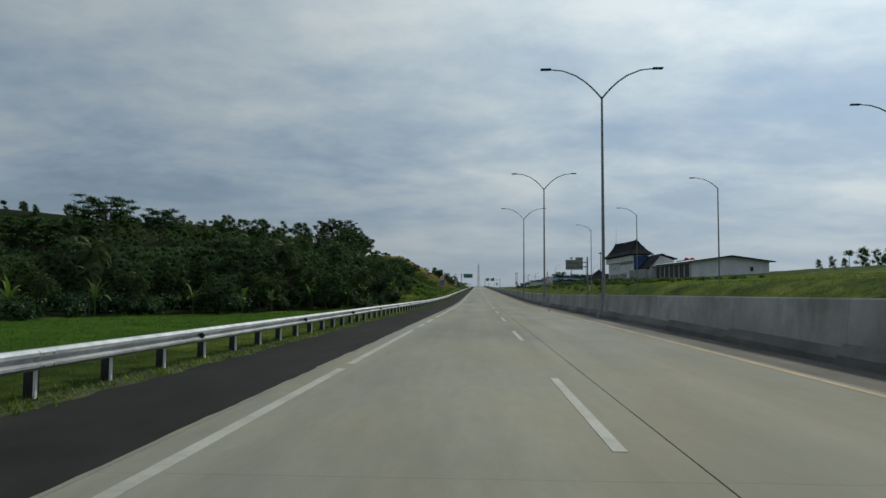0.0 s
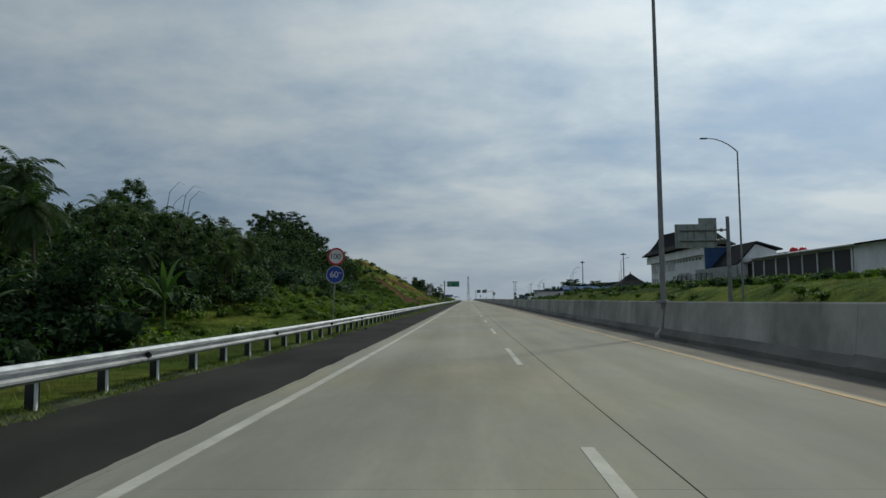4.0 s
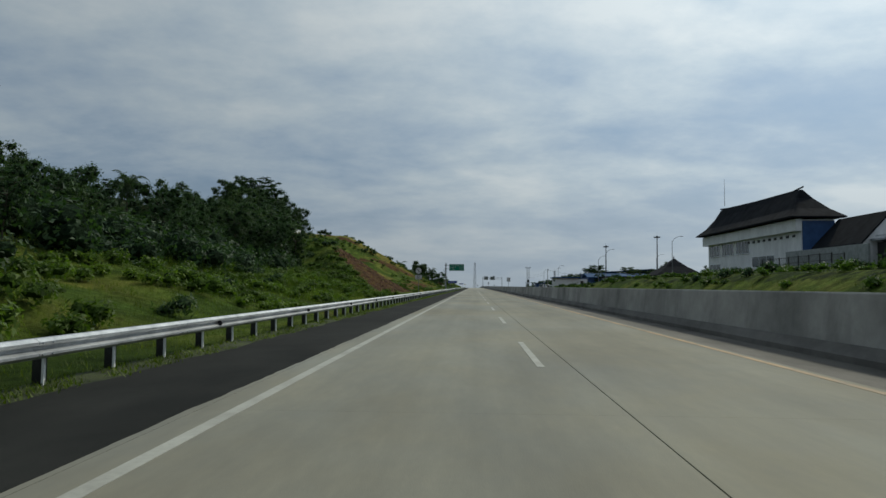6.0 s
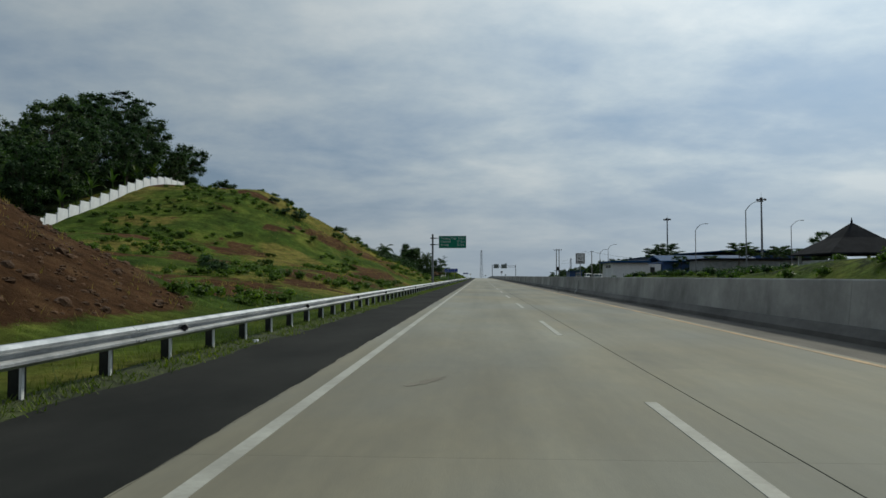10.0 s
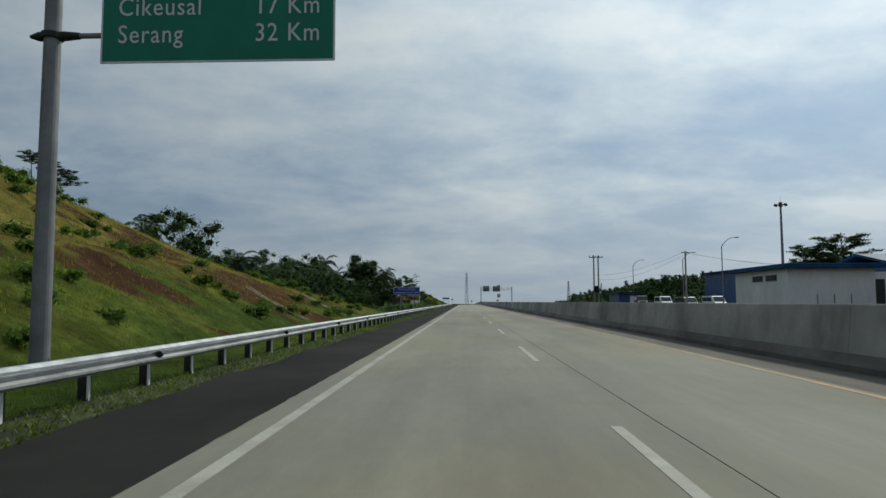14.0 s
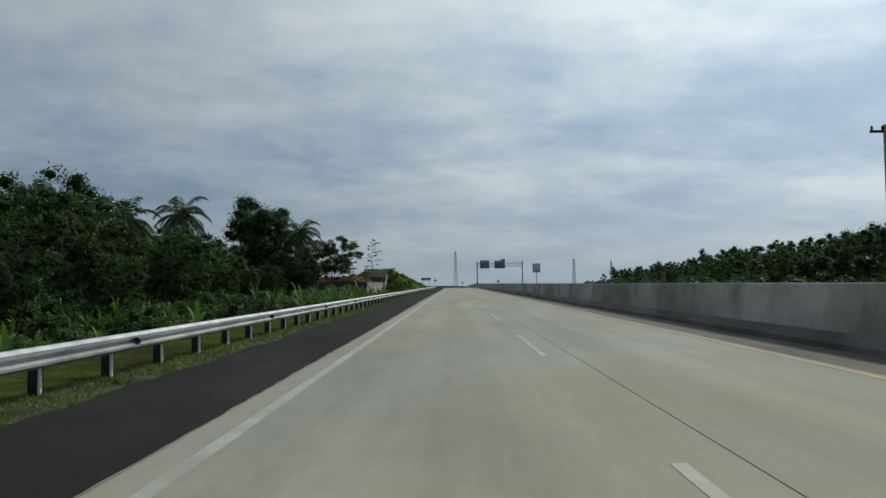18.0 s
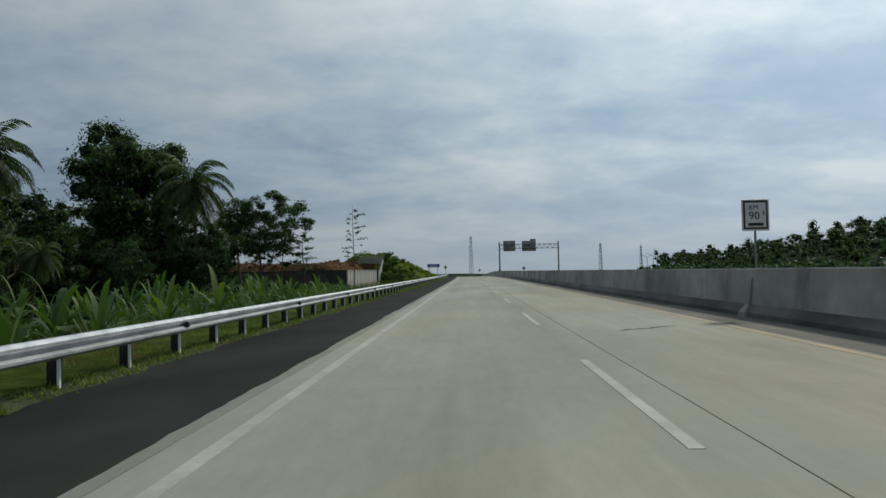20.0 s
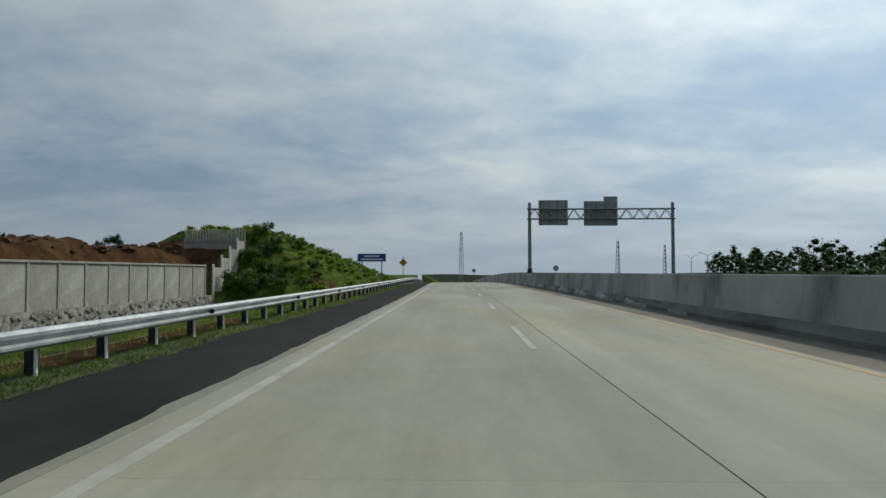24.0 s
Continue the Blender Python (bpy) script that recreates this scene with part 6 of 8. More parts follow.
ribbon("road_crack", (2.5, 35.0), (5.4, 37.8), 0.10, M_TAR, "dark crooked crack across the concrete lane", 1.0)
ribbon("road_crack", (2.95, 456.8), (4.5, 457.9), 0.22, M_TAR, "dark streak on the concrete lane", 2.0)
ribbon("road_crack", (2.05, 495.2), (5.3, 495.6), 0.07, M_TAR, "dark joint crack across the concrete lane", 3.0)
ribbon("road_crack", (3.2, 500.9), (5.7, 502.3), 0.12, M_TAR, "dark streak across the concrete lane", 4.0)
ribbon("road_stain", (-1.6, 200.0), (-2.0, 201.5), 0.35, M_TAR, "dark oil patch beside the edge line", 6.0)
ribbon("road_stain", (-1.2, 223.2), (-0.8, 224.0), 0.25, M_RUSTSTAIN, "brown patch beside the edge line", 7.0)
ribbon("road_crack", (-1.9, 24.4), (1.2, 24.6), 0.03, M_TAR, "hairline crack across the concrete lane", 8.0)
ribbon("road_crack", (-1.9, 158.2), (1.0, 158.4), 0.03, M_TAR, "hairline crack across the concrete lane", 9.0)
for x, y, r, mat, label in ((-4.67, 118.55, 0.09, M_DARK, "dark scrap of litter on the shoulder"), (-4.81, 228.45, 0.07, M_PLASTER, "pale scrap of litter on the shoulder"), (5.51, 52.55, 0.08, M_DARK, "dark broken brick beside the orange line"), (2.9, 200.3, 0.03, M_DARK, "small dark stone on the concrete"), (6.3, 273.4, 0.10, M_BARRIER_NEW, "pale lump of concrete at the wall foot"), (6.7, 168.6, 0.09, M_BARRIER_NEW, "pale lump of concrete at the wall foot")):
    bm = bmesh.new()
    bmesh.ops.create_icosphere(bm, subdivisions=2, radius=r)
    for v in bm.verts:
        v.co *= 0.75 + 0.5 * noise.noise(v.co * (2.0 / r) + Vector((x, y, 0)))
        v.co.z *= 0.7
    me = bpy.data.meshes.new("litter")
    bm.to_mesh(me)
    bm.free()
    me.materials.append(mat)
    ob = tagged(new("litter", me), label, "litter", group="litter on the road")
    ob.matrix_basis = pose(x + bend(y), y, r * 0.45 + grade(y))

# ---- plants ----
M_BARK = surface("bark", (0.045, 0.036, 0.028), (0.10, 0.085, 0.066), scale=2.0, rough=0.95, bump=0.02, bump_scale=12, grain=0.25, stretch=(1, 1, 0.3))
M_LEAF = leaf_material("broad_leaves", (0.020, 0.043, 0.020), (0.064, 0.108, 0.044), 0.3)
# Lumps inside the leaves, coloured darker to stand for inner shade.
M_CORE = surface("shaded_crown_core", (0.009, 0.019, 0.010), (0.028, 0.048, 0.022), scale=1.4, rough=0.8, bump=0.25, bump_scale=5.0, grain=0.75, grain_scale=7.0, vary=0.2, spread=(0.3, 0.7), coords="World")
M_CORE_LIGHT = surface("shaded_weed_core", (0.026, 0.050, 0.008), (0.064, 0.104, 0.019), scale=1.1, rough=0.85, bump=0.15, bump_scale=9.0, grain=0.7, grain_scale=12.0, spread=(0.3, 0.7), coords="World")
M_LEAF_LIGHT = leaf_material("light_leaves", (0.035, 0.068, 0.014), (0.085, 0.135, 0.032), 0.3)
M_MIDLEAF = leaf_material("weed_leaves", (0.050, 0.090, 0.014), (0.112, 0.170, 0.030), 0.35, 0.5)
M_BRIGHT = leaf_material("bright_weed_leaves", (0.080, 0.140, 0.020), (0.170, 0.235, 0.042), 0.35, 0.4)
M_PALM = leaf_material("palm_leaves", (0.017, 0.036, 0.013), (0.052, 0.085, 0.030), 0.25)
M_BANANA = leaf_material("banana_leaves", (0.034, 0.068, 0.022), (0.092, 0.145, 0.050), 0.3)
M_GRASS = leaf_material("grass_blades", (0.062, 0.100, 0.015), (0.125, 0.165, 0.028), 0.45, 0.5)
M_DRYGRASS = leaf_material("dry_grass_blades", (0.17, 0.145, 0.045), (0.30, 0.26, 0.09), 0.42, 0.3)
M_RICE = leaf_material("rice_shoots", (0.042, 0.09, 0.011), (0.08, 0.15, 0.02), 0.4, 0.4)
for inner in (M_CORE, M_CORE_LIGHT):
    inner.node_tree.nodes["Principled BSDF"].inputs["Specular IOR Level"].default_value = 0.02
rng = np.random.default_rng(7)


def leaf_cloud(points, size, up=0.35, narrow=0.5, outward=None):
    """One small pointed leaf at every point, turned at random."""
    n = len(points)
    face = rng.normal(size=(n, 3)) * 0.55
    if outward is not None:
        face += outward
    face[:, 2] += up + (0.0 if outward is not None else 0.5)
    face /= np.linalg.norm(face, axis=1)[:, None]
    side = np.cross(face, rng.normal(size=(n, 3)))
    side /= np.linalg.norm(side, axis=1)[:, None]
    d = np.cross(side, face)
    s = size * rng.uniform(0.6, 1.35, size=(n, 1))
    w = s * narrow
    v = np.stack([points + side * w * 0.5, points + d * s, points - side * w * 0.5 + d * s * 0.15], 1)
    return v.reshape(-1, 3)


def corners(n):
    return np.arange(3 * n).reshape(-1, 3)


def leaf_mesh(name, verts, mat):
    return raw(name, verts.tolist(), corners(len(verts) // 3).tolist(), mat)


PHI = (1 + 5 ** 0.5) / 2
ICO = np.array([(-1, PHI, 0), (1, PHI, 0), (-1, -PHI, 0), (1, -PHI, 0), (0, -1, PHI), (0, 1, PHI), (0, -1, -PHI), (0, 1, -PHI), (PHI, 0, -1), (PHI, 0, 1), (-PHI, 0, -1), (-PHI, 0, 1)]) / (1 + PHI * PHI) ** 0.5
ICO_FACES = np.array([(0, 11, 5), (0, 5, 1), (0, 1, 7), (0, 7, 10), (0, 10, 11), (1, 5, 9), (5, 11, 4), (11, 10, 2), (10, 7, 6), (7, 1, 8), (3, 9, 4), (3, 4, 2), (3, 2, 6), (3, 6, 8), (3, 8, 9), (4, 9, 5), (2, 4, 11), (6, 2, 10), (8, 6, 7), (9, 8, 1)])


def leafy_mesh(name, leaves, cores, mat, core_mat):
    """Leaves round lumps coloured as the shade inside; cores are rows of a centre and three radii."""
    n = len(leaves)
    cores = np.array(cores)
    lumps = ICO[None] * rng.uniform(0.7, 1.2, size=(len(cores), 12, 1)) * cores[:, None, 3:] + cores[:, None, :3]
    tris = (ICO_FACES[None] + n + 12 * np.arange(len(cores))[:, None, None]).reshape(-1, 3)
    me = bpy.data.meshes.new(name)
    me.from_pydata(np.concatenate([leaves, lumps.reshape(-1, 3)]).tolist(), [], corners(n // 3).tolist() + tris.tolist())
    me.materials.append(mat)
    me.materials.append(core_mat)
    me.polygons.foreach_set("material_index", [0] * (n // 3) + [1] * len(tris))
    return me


def shell_points(centre, radii, n, fill=0.45):
    d = rng.normal(size=(n, 3))
    d /= np.linalg.norm(d, axis=1)[:, None]
    r = 1 - fill * rng.random((n, 1)) ** 1.6
    r *= 1 + 0.18 * np.sin(d[:, :1] * 7 + d[:, 1:2] * 5 + centre[0])
    return np.array(centre) + d * r * np.array(radii), d


def broadleaf(height, spread, lobes, per_lobe, leaf, clear=0.35, flat=0.7, mat=M_LEAF, seed=0, trunk=0.03, clumps=8, core=0.5, fat=1.15):
    """Trunk, limbs and a crown of leaf clumps; returns the two meshes."""
    r = random.Random(seed)
    g = Mesh()
    lean = (r.uniform(-0.06, 0.06) * height, r.uniform(-0.06, 0.06) * height)
    top = 0.78 * height
    spine = [(lean[0] * t * t + 0.012 * height * math.sin(5 * t + seed), lean[1] * t * t, top * t - 0.4 * (t == 0)) for t in (0, 0.2, 0.4, 0.6, 0.8, 1.0)]
    tr = trunk * height
    g.tube(spine, [tr * 0.62, tr * 0.48, tr * 0.40, tr * 0.30, tr * 0.2, tr * 0.08], 7)
    pts, outs, cores = [], [], []
    for k in range(lobes):
        a = 2.4 * k + r.uniform(-0.5, 0.5)
        t = clear + (1 - clear) * (k + 0.6) / lobes
        reach = spread / fat * (0.35 + 0.65 * math.sin(math.pi * min(1, 0.25 + 0.75 * (1 - (t - clear) / (1 - clear + 1e-6))))) * r.uniform(0.6, 1.0)
        start = Vector(spine[min(5, int(t * 5))])
        end = Vector((start.x + math.cos(a) * reach, start.y + math.sin(a) * reach, height * (0.12 + 0.80 * t) + r.uniform(-0.03, 0.03) * height))
        mid = start.lerp(end, 0.5) + Vector((0, 0, -0.04 * height))
        start.z = min(start.z, end.z - 0.05 * height)
        g.tube([start, mid, end], [tr * 0.24, tr * 0.15, tr * 0.05], 5)
        lobe_r = spread * fat * r.uniform(0.36, 0.52)
        for c in range(clumps):
            q = Vector((r.gauss(0, 1), r.gauss(0, 1), r.gauss(0, 0.75))).normalized() * lobe_r * r.uniform(0.45, 1.0)
            cr = lobe_r * r.uniform(0.30, 0.56)
            if core:
                cores.append((end.x + q.x, end.y + q.y, end.z + q.z * flat, cr * core, cr * core, cr * core * flat))
            p, o = shell_points((end.x + q.x, end.y + q.y, end.z + q.z * flat), (cr, cr, cr * flat), per_lobe // clumps, 0.4)
            pts.append(p)
            outs.append(o)
            if c % 3 == 0:
                g.tube([end.lerp(mid, 0.3), end + Vector((q.x, q.y, q.z * flat))], [tr * 0.06, tr * 0.025], 4, caps=False)
    verts = leaf_cloud(np.concatenate(pts), leaf, 0.2, 0.55, np.concatenate(outs))
    if not core:
        return g.data("trunk", M_BARK), leaf_mesh("crown", verts, mat)
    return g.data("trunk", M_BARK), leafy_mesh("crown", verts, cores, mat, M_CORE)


def umbrella_tree(height, spread, seed, leaf=0.4, tiers=4):
    """A flat-topped tree with open, layered sprays."""
    r = random.Random(seed)
    g = Mesh()
    tr = 0.018 * height
    spine = [(0.02 * height * math.sin(3 * t + seed), 0.02 * height * math.cos(2 * t), height * 0.94 * t - 0.4 * (t == 0)) for t in (0, 0.25, 0.5, 0.75, 1.0)]
    g.tube(spine, [tr, tr * 0.8, tr * 0.62, tr * 0.42, tr * 0.15], 7)
    pts, cores = [], []
    for k in range(tiers * 4):
        t = 0.70 + 0.30 * (k // 4 + 0.35 * r.random()) / tiers
        a = 1.7 * k + r.uniform(-0.4, 0.4)
        reach = spread * (1.15 - 0.5 * (t - 0.70) / 0.30) * r.uniform(0.6, 1.0)
        base = Vector((spine[2][0], spine[2][1], height * (t - 0.10)))
        end = Vector((math.cos(a) * reach, math.sin(a) * reach, height * t + 0.06 * reach))
        g.tube([base, base.lerp(end, 0.5) + Vector((0, 0, 0.03 * height)), end], [tr * 0.3, tr * 0.18, tr * 0.05], 5)
        for c in range(5):
            q = base.lerp(end, 0.45 + 0.14 * c)
            rad = spread * r.uniform(0.16, 0.28)
            p, _ = shell_points((q.x + r.uniform(-0.2, 0.2) * spread, q.y + r.uniform(-0.2, 0.2) * spread, q.z + 0.02 * height), (rad, rad, rad * 0.16), 80, 0.9)
            pts.append(p)
            cores.append((*p.mean(0), rad * 0.6, rad * 0.6, rad * 0.07))
    verts = leaf_cloud(np.concatenate(pts), leaf, 0.05, 0.5)
    return g.data("trunk", M_BARK), leafy_mesh("crown", verts, cores, M_LEAF, M_CORE)


def palm(height, seed, fronds=27, length=3.9):
    r = random.Random(seed)
    g = Mesh()
    lean = r.uniform(-0.12, 0.12) * height
    spine = [(lean * t ** 1.6, 0.3 * lean * t * t, height * t - 0.4 * (t == 0)) for t in (0, 0.1, 0.3, 0.5, 0.7, 0.9, 1.0)]
    g.tube(spine, [0.24, 0.17, 0.14, 0.13, 0.12, 0.13, 0.16], 8)
    top = Vector(spine[-1])
    v, f = [], []
    m = Mesh()
    for k in range(fronds):
        a = 2.399 * k + r.uniform(-0.2, 0.2)
        lift = 1.3 - 2.0 * (k / fronds) + r.uniform(-0.12, 0.12)
        L = length * r.uniform(0.82, 1.08)
        n = 14
        p, d = top.copy(), Vector((math.cos(a) * math.cos(lift), math.sin(a) * math.cos(lift), math.sin(lift)))
        line = [p.copy()]
        for i in range(n):
            d.z -= 0.105 + 0.012 * i
            d.normalize()
            p = p + d * (L / n)
            line.append(p.copy())
        m.tube(line, [0.045 * (1 - 0.9 * i / n) for i in range(n + 1)], 3, caps=False)
        across = Vector((-math.sin(a), math.cos(a), 0))
        for i in range(1, n + 1):
            q = line[i]
            way = (line[i] - line[i - 1]).normalized()
            fall = 0.75 * math.sin(math.pi * min(1.0, (i + 1.5) / (n + 1.5))) + 0.12
            for sub in (0.0, 0.5):
                for s in (-1, 1):
                    b = q - way * (L / n) * sub
                    tip = b + (across * s * 0.82 + way * 0.55 + Vector((0, 0, -0.42 - 0.3 * r.random()))) * fall
                    w = way * 0.06
                    mid = b.lerp(tip, 0.45) + Vector((0, 0, 0.05))
                    o = len(v)
                    v += [b - w, mid - w * 1.2, tip, mid + w * 1.2]
                    f.append((o, o + 1, o + 2, o + 3))
    o = len(m.v)
    verts = m.v + [tuple(q) for q in v]
    faces = m.f + [tuple(i + o for i in q) for q in f]
    return g.data("trunk", M_BARK), raw("crown", verts, faces, M_PALM)


def banana(height, seed):
    r = random.Random(seed)
    g = Mesh()
    g.tube([(0, 0, -0.3), (0.02, 0, height * 0.25), (0.03, 0.02, height * 0.5)], [0.14, 0.11, 0.07], 7)
    v, f = [], []
    for k in range(9):
        a = 2.399 * k + r.uniform(-0.3, 0.3)
        lift = 1.45 - 0.12 * k + r.uniform(-0.12, 0.12)
        L = height * r.uniform(0.55, 0.80)
        n = 7
        p = Vector((0.03, 0.02, height * 0.46))
        d = Vector((math.cos(a) * math.cos(lift), math.sin(a) * math.cos(lift), math.sin(lift)))
        across = Vector((-math.sin(a), math.cos(a), 0))
        rows = []
        for i in range(n + 1):
            t = i / n
            w = 0.16 * height / 3.2 * math.sin(math.pi * min(1, 0.12 + 0.86 * t)) ** 0.7 if t > 0.12 else 0.03
            rows.append((p - across * w + Vector((0, 0, 0.10 * w)), p.copy(), p + across * w + Vector((0, 0, 0.10 * w))))
            d.z -= 0.03 + 0.06 * i
            d.normalize()
            p = p + d * (L / n)
        o = len(v)
        for row in rows:
            v += [tuple(q) for q in row]
        for i in range(n):
            b = o + 3 * i
            f += [(b, b + 1, b + 4, b + 3), (b + 1, b + 2, b + 5, b + 4)]
    return g.data("stem", M_LEAF_LIGHT), raw("leaves", v, f, M_BANANA)


def bush_mesh(radius, height, n, leaf, seed, mat=M_LEAF_LIGHT):
    r = random.Random(seed)
    pts, outs, cores = [], [], []
    for k in range(12):
        a = r.uniform(0, 6.28)
        q = radius * math.sqrt(r.random()) * 0.8
        rr = radius * r.uniform(0.2, 0.42)
        c = (math.cos(a) * q, math.sin(a) * q, height * r.uniform(0.2, 0.75))
        h = height * r.uniform(0.16, 0.3)
        p, o = shell_points(c, (rr, rr, h), n // 12, 0.35)
        pts.append(p)
        outs.append(o)
        cores.append((*c, rr * 0.55, rr * 0.55, h * 0.55))
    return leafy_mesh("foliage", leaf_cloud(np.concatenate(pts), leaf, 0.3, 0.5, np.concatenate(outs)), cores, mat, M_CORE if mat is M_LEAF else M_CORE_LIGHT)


def plant(name, meshes, names, label, category, group):
    """A first specimen out of its meshes, kept to be copied; it is the first one placed."""
    ob = new(name)
    ob.empty_display_size = 0.5
    tagged(ob, label, category, group)
    for me, nm in zip(meshes, names):
        part(nm, me, ob)
    return ob


class Stock:
    """The first call of put() places the specimen itself, later calls place copies."""

    def __init__(self, *specimens):
        self.s = [[o, None] for o in specimens]
        self.k = 0

    def put(self, x, y, z=None, scale=1.0, turn=0.0, which=None, tall=1.0):
        i = self.k % len(self.s) if which is None else which
        self.k += 1
        ob, used = self.s[i]
        z = on_land(x, y) - 0.05 if z is None else z
        m = pose(x, y, z, 0, 0, turn) @ Matrix.Diagonal((scale, scale, scale * tall, 1))
        if used:
            ob.scale = (1, 1, 1)
            c = copy_thing(ob, m)
            ob.scale = used
            return c
        ob.matrix_basis = m
        self.s[i][1] = tuple(ob.scale)
        return ob


TREE = ("trunk", "crown")
wood = Stock(*[plant("tree", broadleaf(12, 4.2, 11, 560, 0.36, 0.12, 0.8, M_LEAF, k), TREE, "dense dark green broadleaf tree of the wooded slope", "tree", "trees of the wood") for k in range(4)])
tall_wood = Stock(plant("tree", broadleaf(16, 4.0, 9, 560, 0.38, 0.5, 0.7, M_LEAF, 21, 0.022), TREE, "tall dark tree with a high open crown", "tree", "trees of the wood"),
                  plant("tree", broadleaf(15, 3.4, 8, 560, 0.36, 0.55, 0.75, M_LEAF, 22, 0.02), TREE, "tall slender dark tree with a ragged crown", "tree", "trees of the wood"))
umbrella = Stock(plant("tree", umbrella_tree(16, 6.0, 3), TREE, "flat-topped tree with layered feathery sprays", "tree", "trees of the wood"),
                 plant("tree", umbrella_tree(14, 5.0, 5, tiers=3), TREE, "flat-topped dark tree with open layers", "tree", "trees of the wood"))
palms = Stock(*[plant("coconut_palm", palm(9.0, 31 + k), TREE, "coconut palm with drooping green fronds", "palm tree", "coconut palms") for k in range(2)])
bananas = Stock(*[plant("banana_plant", banana(3.4, 41 + k), ("stem", "leaves"), "banana plant with broad bright green leaves", "banana plant", "banana plants") for k in range(3)])
bushes = Stock(*[plant("bush", (bush_mesh(1.5, 1.9, 1100, 0.25, 51 + k),), ("foliage",), "leafy green bush on the bank", "bush", "bushes") for k in range(3)])
dark_bushes = Stock(*[plant("bush", (bush_mesh(2.2, 3.0, 1500, 0.28, 61 + k, M_LEAF),), ("foliage",), "dense dark green undergrowth bush", "bush", "undergrowth") for k in range(2)])


def scatter(x0, x1, y0, y1, gap, seed, keep=lambda x, y: True, tries=4000):
    r = random.Random(seed)
    cells, out = {}, []
    for _ in range(tries):
        x, y = r.uniform(x0, x1), r.uniform(y0, y1)
        c = (int(x // gap), int(y // gap))
        if not keep(x, y):
            continue
        if any((x - a) ** 2 + (y - b) ** 2 < gap * gap for i in (-1, 0, 1) for j in (-1, 0, 1) for a, b in cells.get((c[0] + i, c[1] + j), ())):
            continue
        cells.setdefault(c, []).append((x, y))
        out.append((x, y, r.random()))
    return out


def in_wood(x, y):
    return -x > wood_edge(y) and not (y > 286 and -x < 54)


random.seed(11)
for x, y, r in scatter(-78, -16, 34, 346, 8.2, 1, in_wood, 3600):
    if -x > wood_edge(y) + 24 and y > 128 and int(x * 7 + y * 3) % 3 != 0:
        continue
    if y < 128:
        inward = -x - wood_edge(y)
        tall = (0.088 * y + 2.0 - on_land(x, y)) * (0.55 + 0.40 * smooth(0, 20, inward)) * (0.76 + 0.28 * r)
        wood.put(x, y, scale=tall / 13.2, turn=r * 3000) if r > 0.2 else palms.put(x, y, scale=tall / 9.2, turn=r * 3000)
        continue
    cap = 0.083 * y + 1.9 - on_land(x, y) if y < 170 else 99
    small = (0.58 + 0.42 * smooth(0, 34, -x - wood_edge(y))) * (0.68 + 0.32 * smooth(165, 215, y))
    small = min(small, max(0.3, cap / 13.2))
    if 122 < y < 152 and -x < 25:
        palms.put(x, y, scale=0.38 + 0.1 * r, turn=r * 3000)
        continue
    if r < 0.14 and not (200 < y < 245 and -x < 42):
        palms.put(x, y, scale=(0.75 + 0.4 * random.random()) * (0.4 + 0.6 * small), turn=r * 3000)
    elif r < 0.22:
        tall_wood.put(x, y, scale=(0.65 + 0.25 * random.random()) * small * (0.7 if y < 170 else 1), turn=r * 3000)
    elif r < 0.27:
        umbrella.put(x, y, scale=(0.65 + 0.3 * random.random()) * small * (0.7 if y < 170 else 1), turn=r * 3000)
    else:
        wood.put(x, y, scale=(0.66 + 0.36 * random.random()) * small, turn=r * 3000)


for x, y, r in scatter(-76, -16, 34, 126, 5.4, 91, lambda x, y: wood_edge(y) + 3 < -x < wood_edge(y) + 34, 2600):
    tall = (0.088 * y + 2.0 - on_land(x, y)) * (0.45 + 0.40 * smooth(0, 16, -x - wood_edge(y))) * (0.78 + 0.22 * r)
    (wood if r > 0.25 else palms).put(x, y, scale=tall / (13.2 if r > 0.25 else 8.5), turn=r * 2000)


def lobe_cloud(r, height, spread, n, leaf, flat=False):
    """Leaves and shade-coloured lumps of one far tree about its own foot."""
    pts, cores = [], []
    for k in range(8):
        a = 2.4 * k + r.uniform(-0.5, 0.5)
        t = 0.14 + 0.8 * k / 7 if not flat else 0.72 + 0.25 * k / 7
        reach = spread * r.uniform(0.3, 0.75) * (1.15 - t * 0.6)
        rad = spread * r.uniform(0.3, 0.55)
        c = (math.cos(a) * reach, math.sin(a) * reach, height * t)
        h = rad * (0.25 if flat else 0.8)
        p, _ = shell_points(c, (rad, rad, h), n // 8, 0.35)
        pts.append(p)
        cores.append((*c, rad * 0.62, rad * 0.62, h * 0.62))
    return leaf_cloud(np.concatenate(pts), leaf, 0.2, 0.6), np.array(cores)


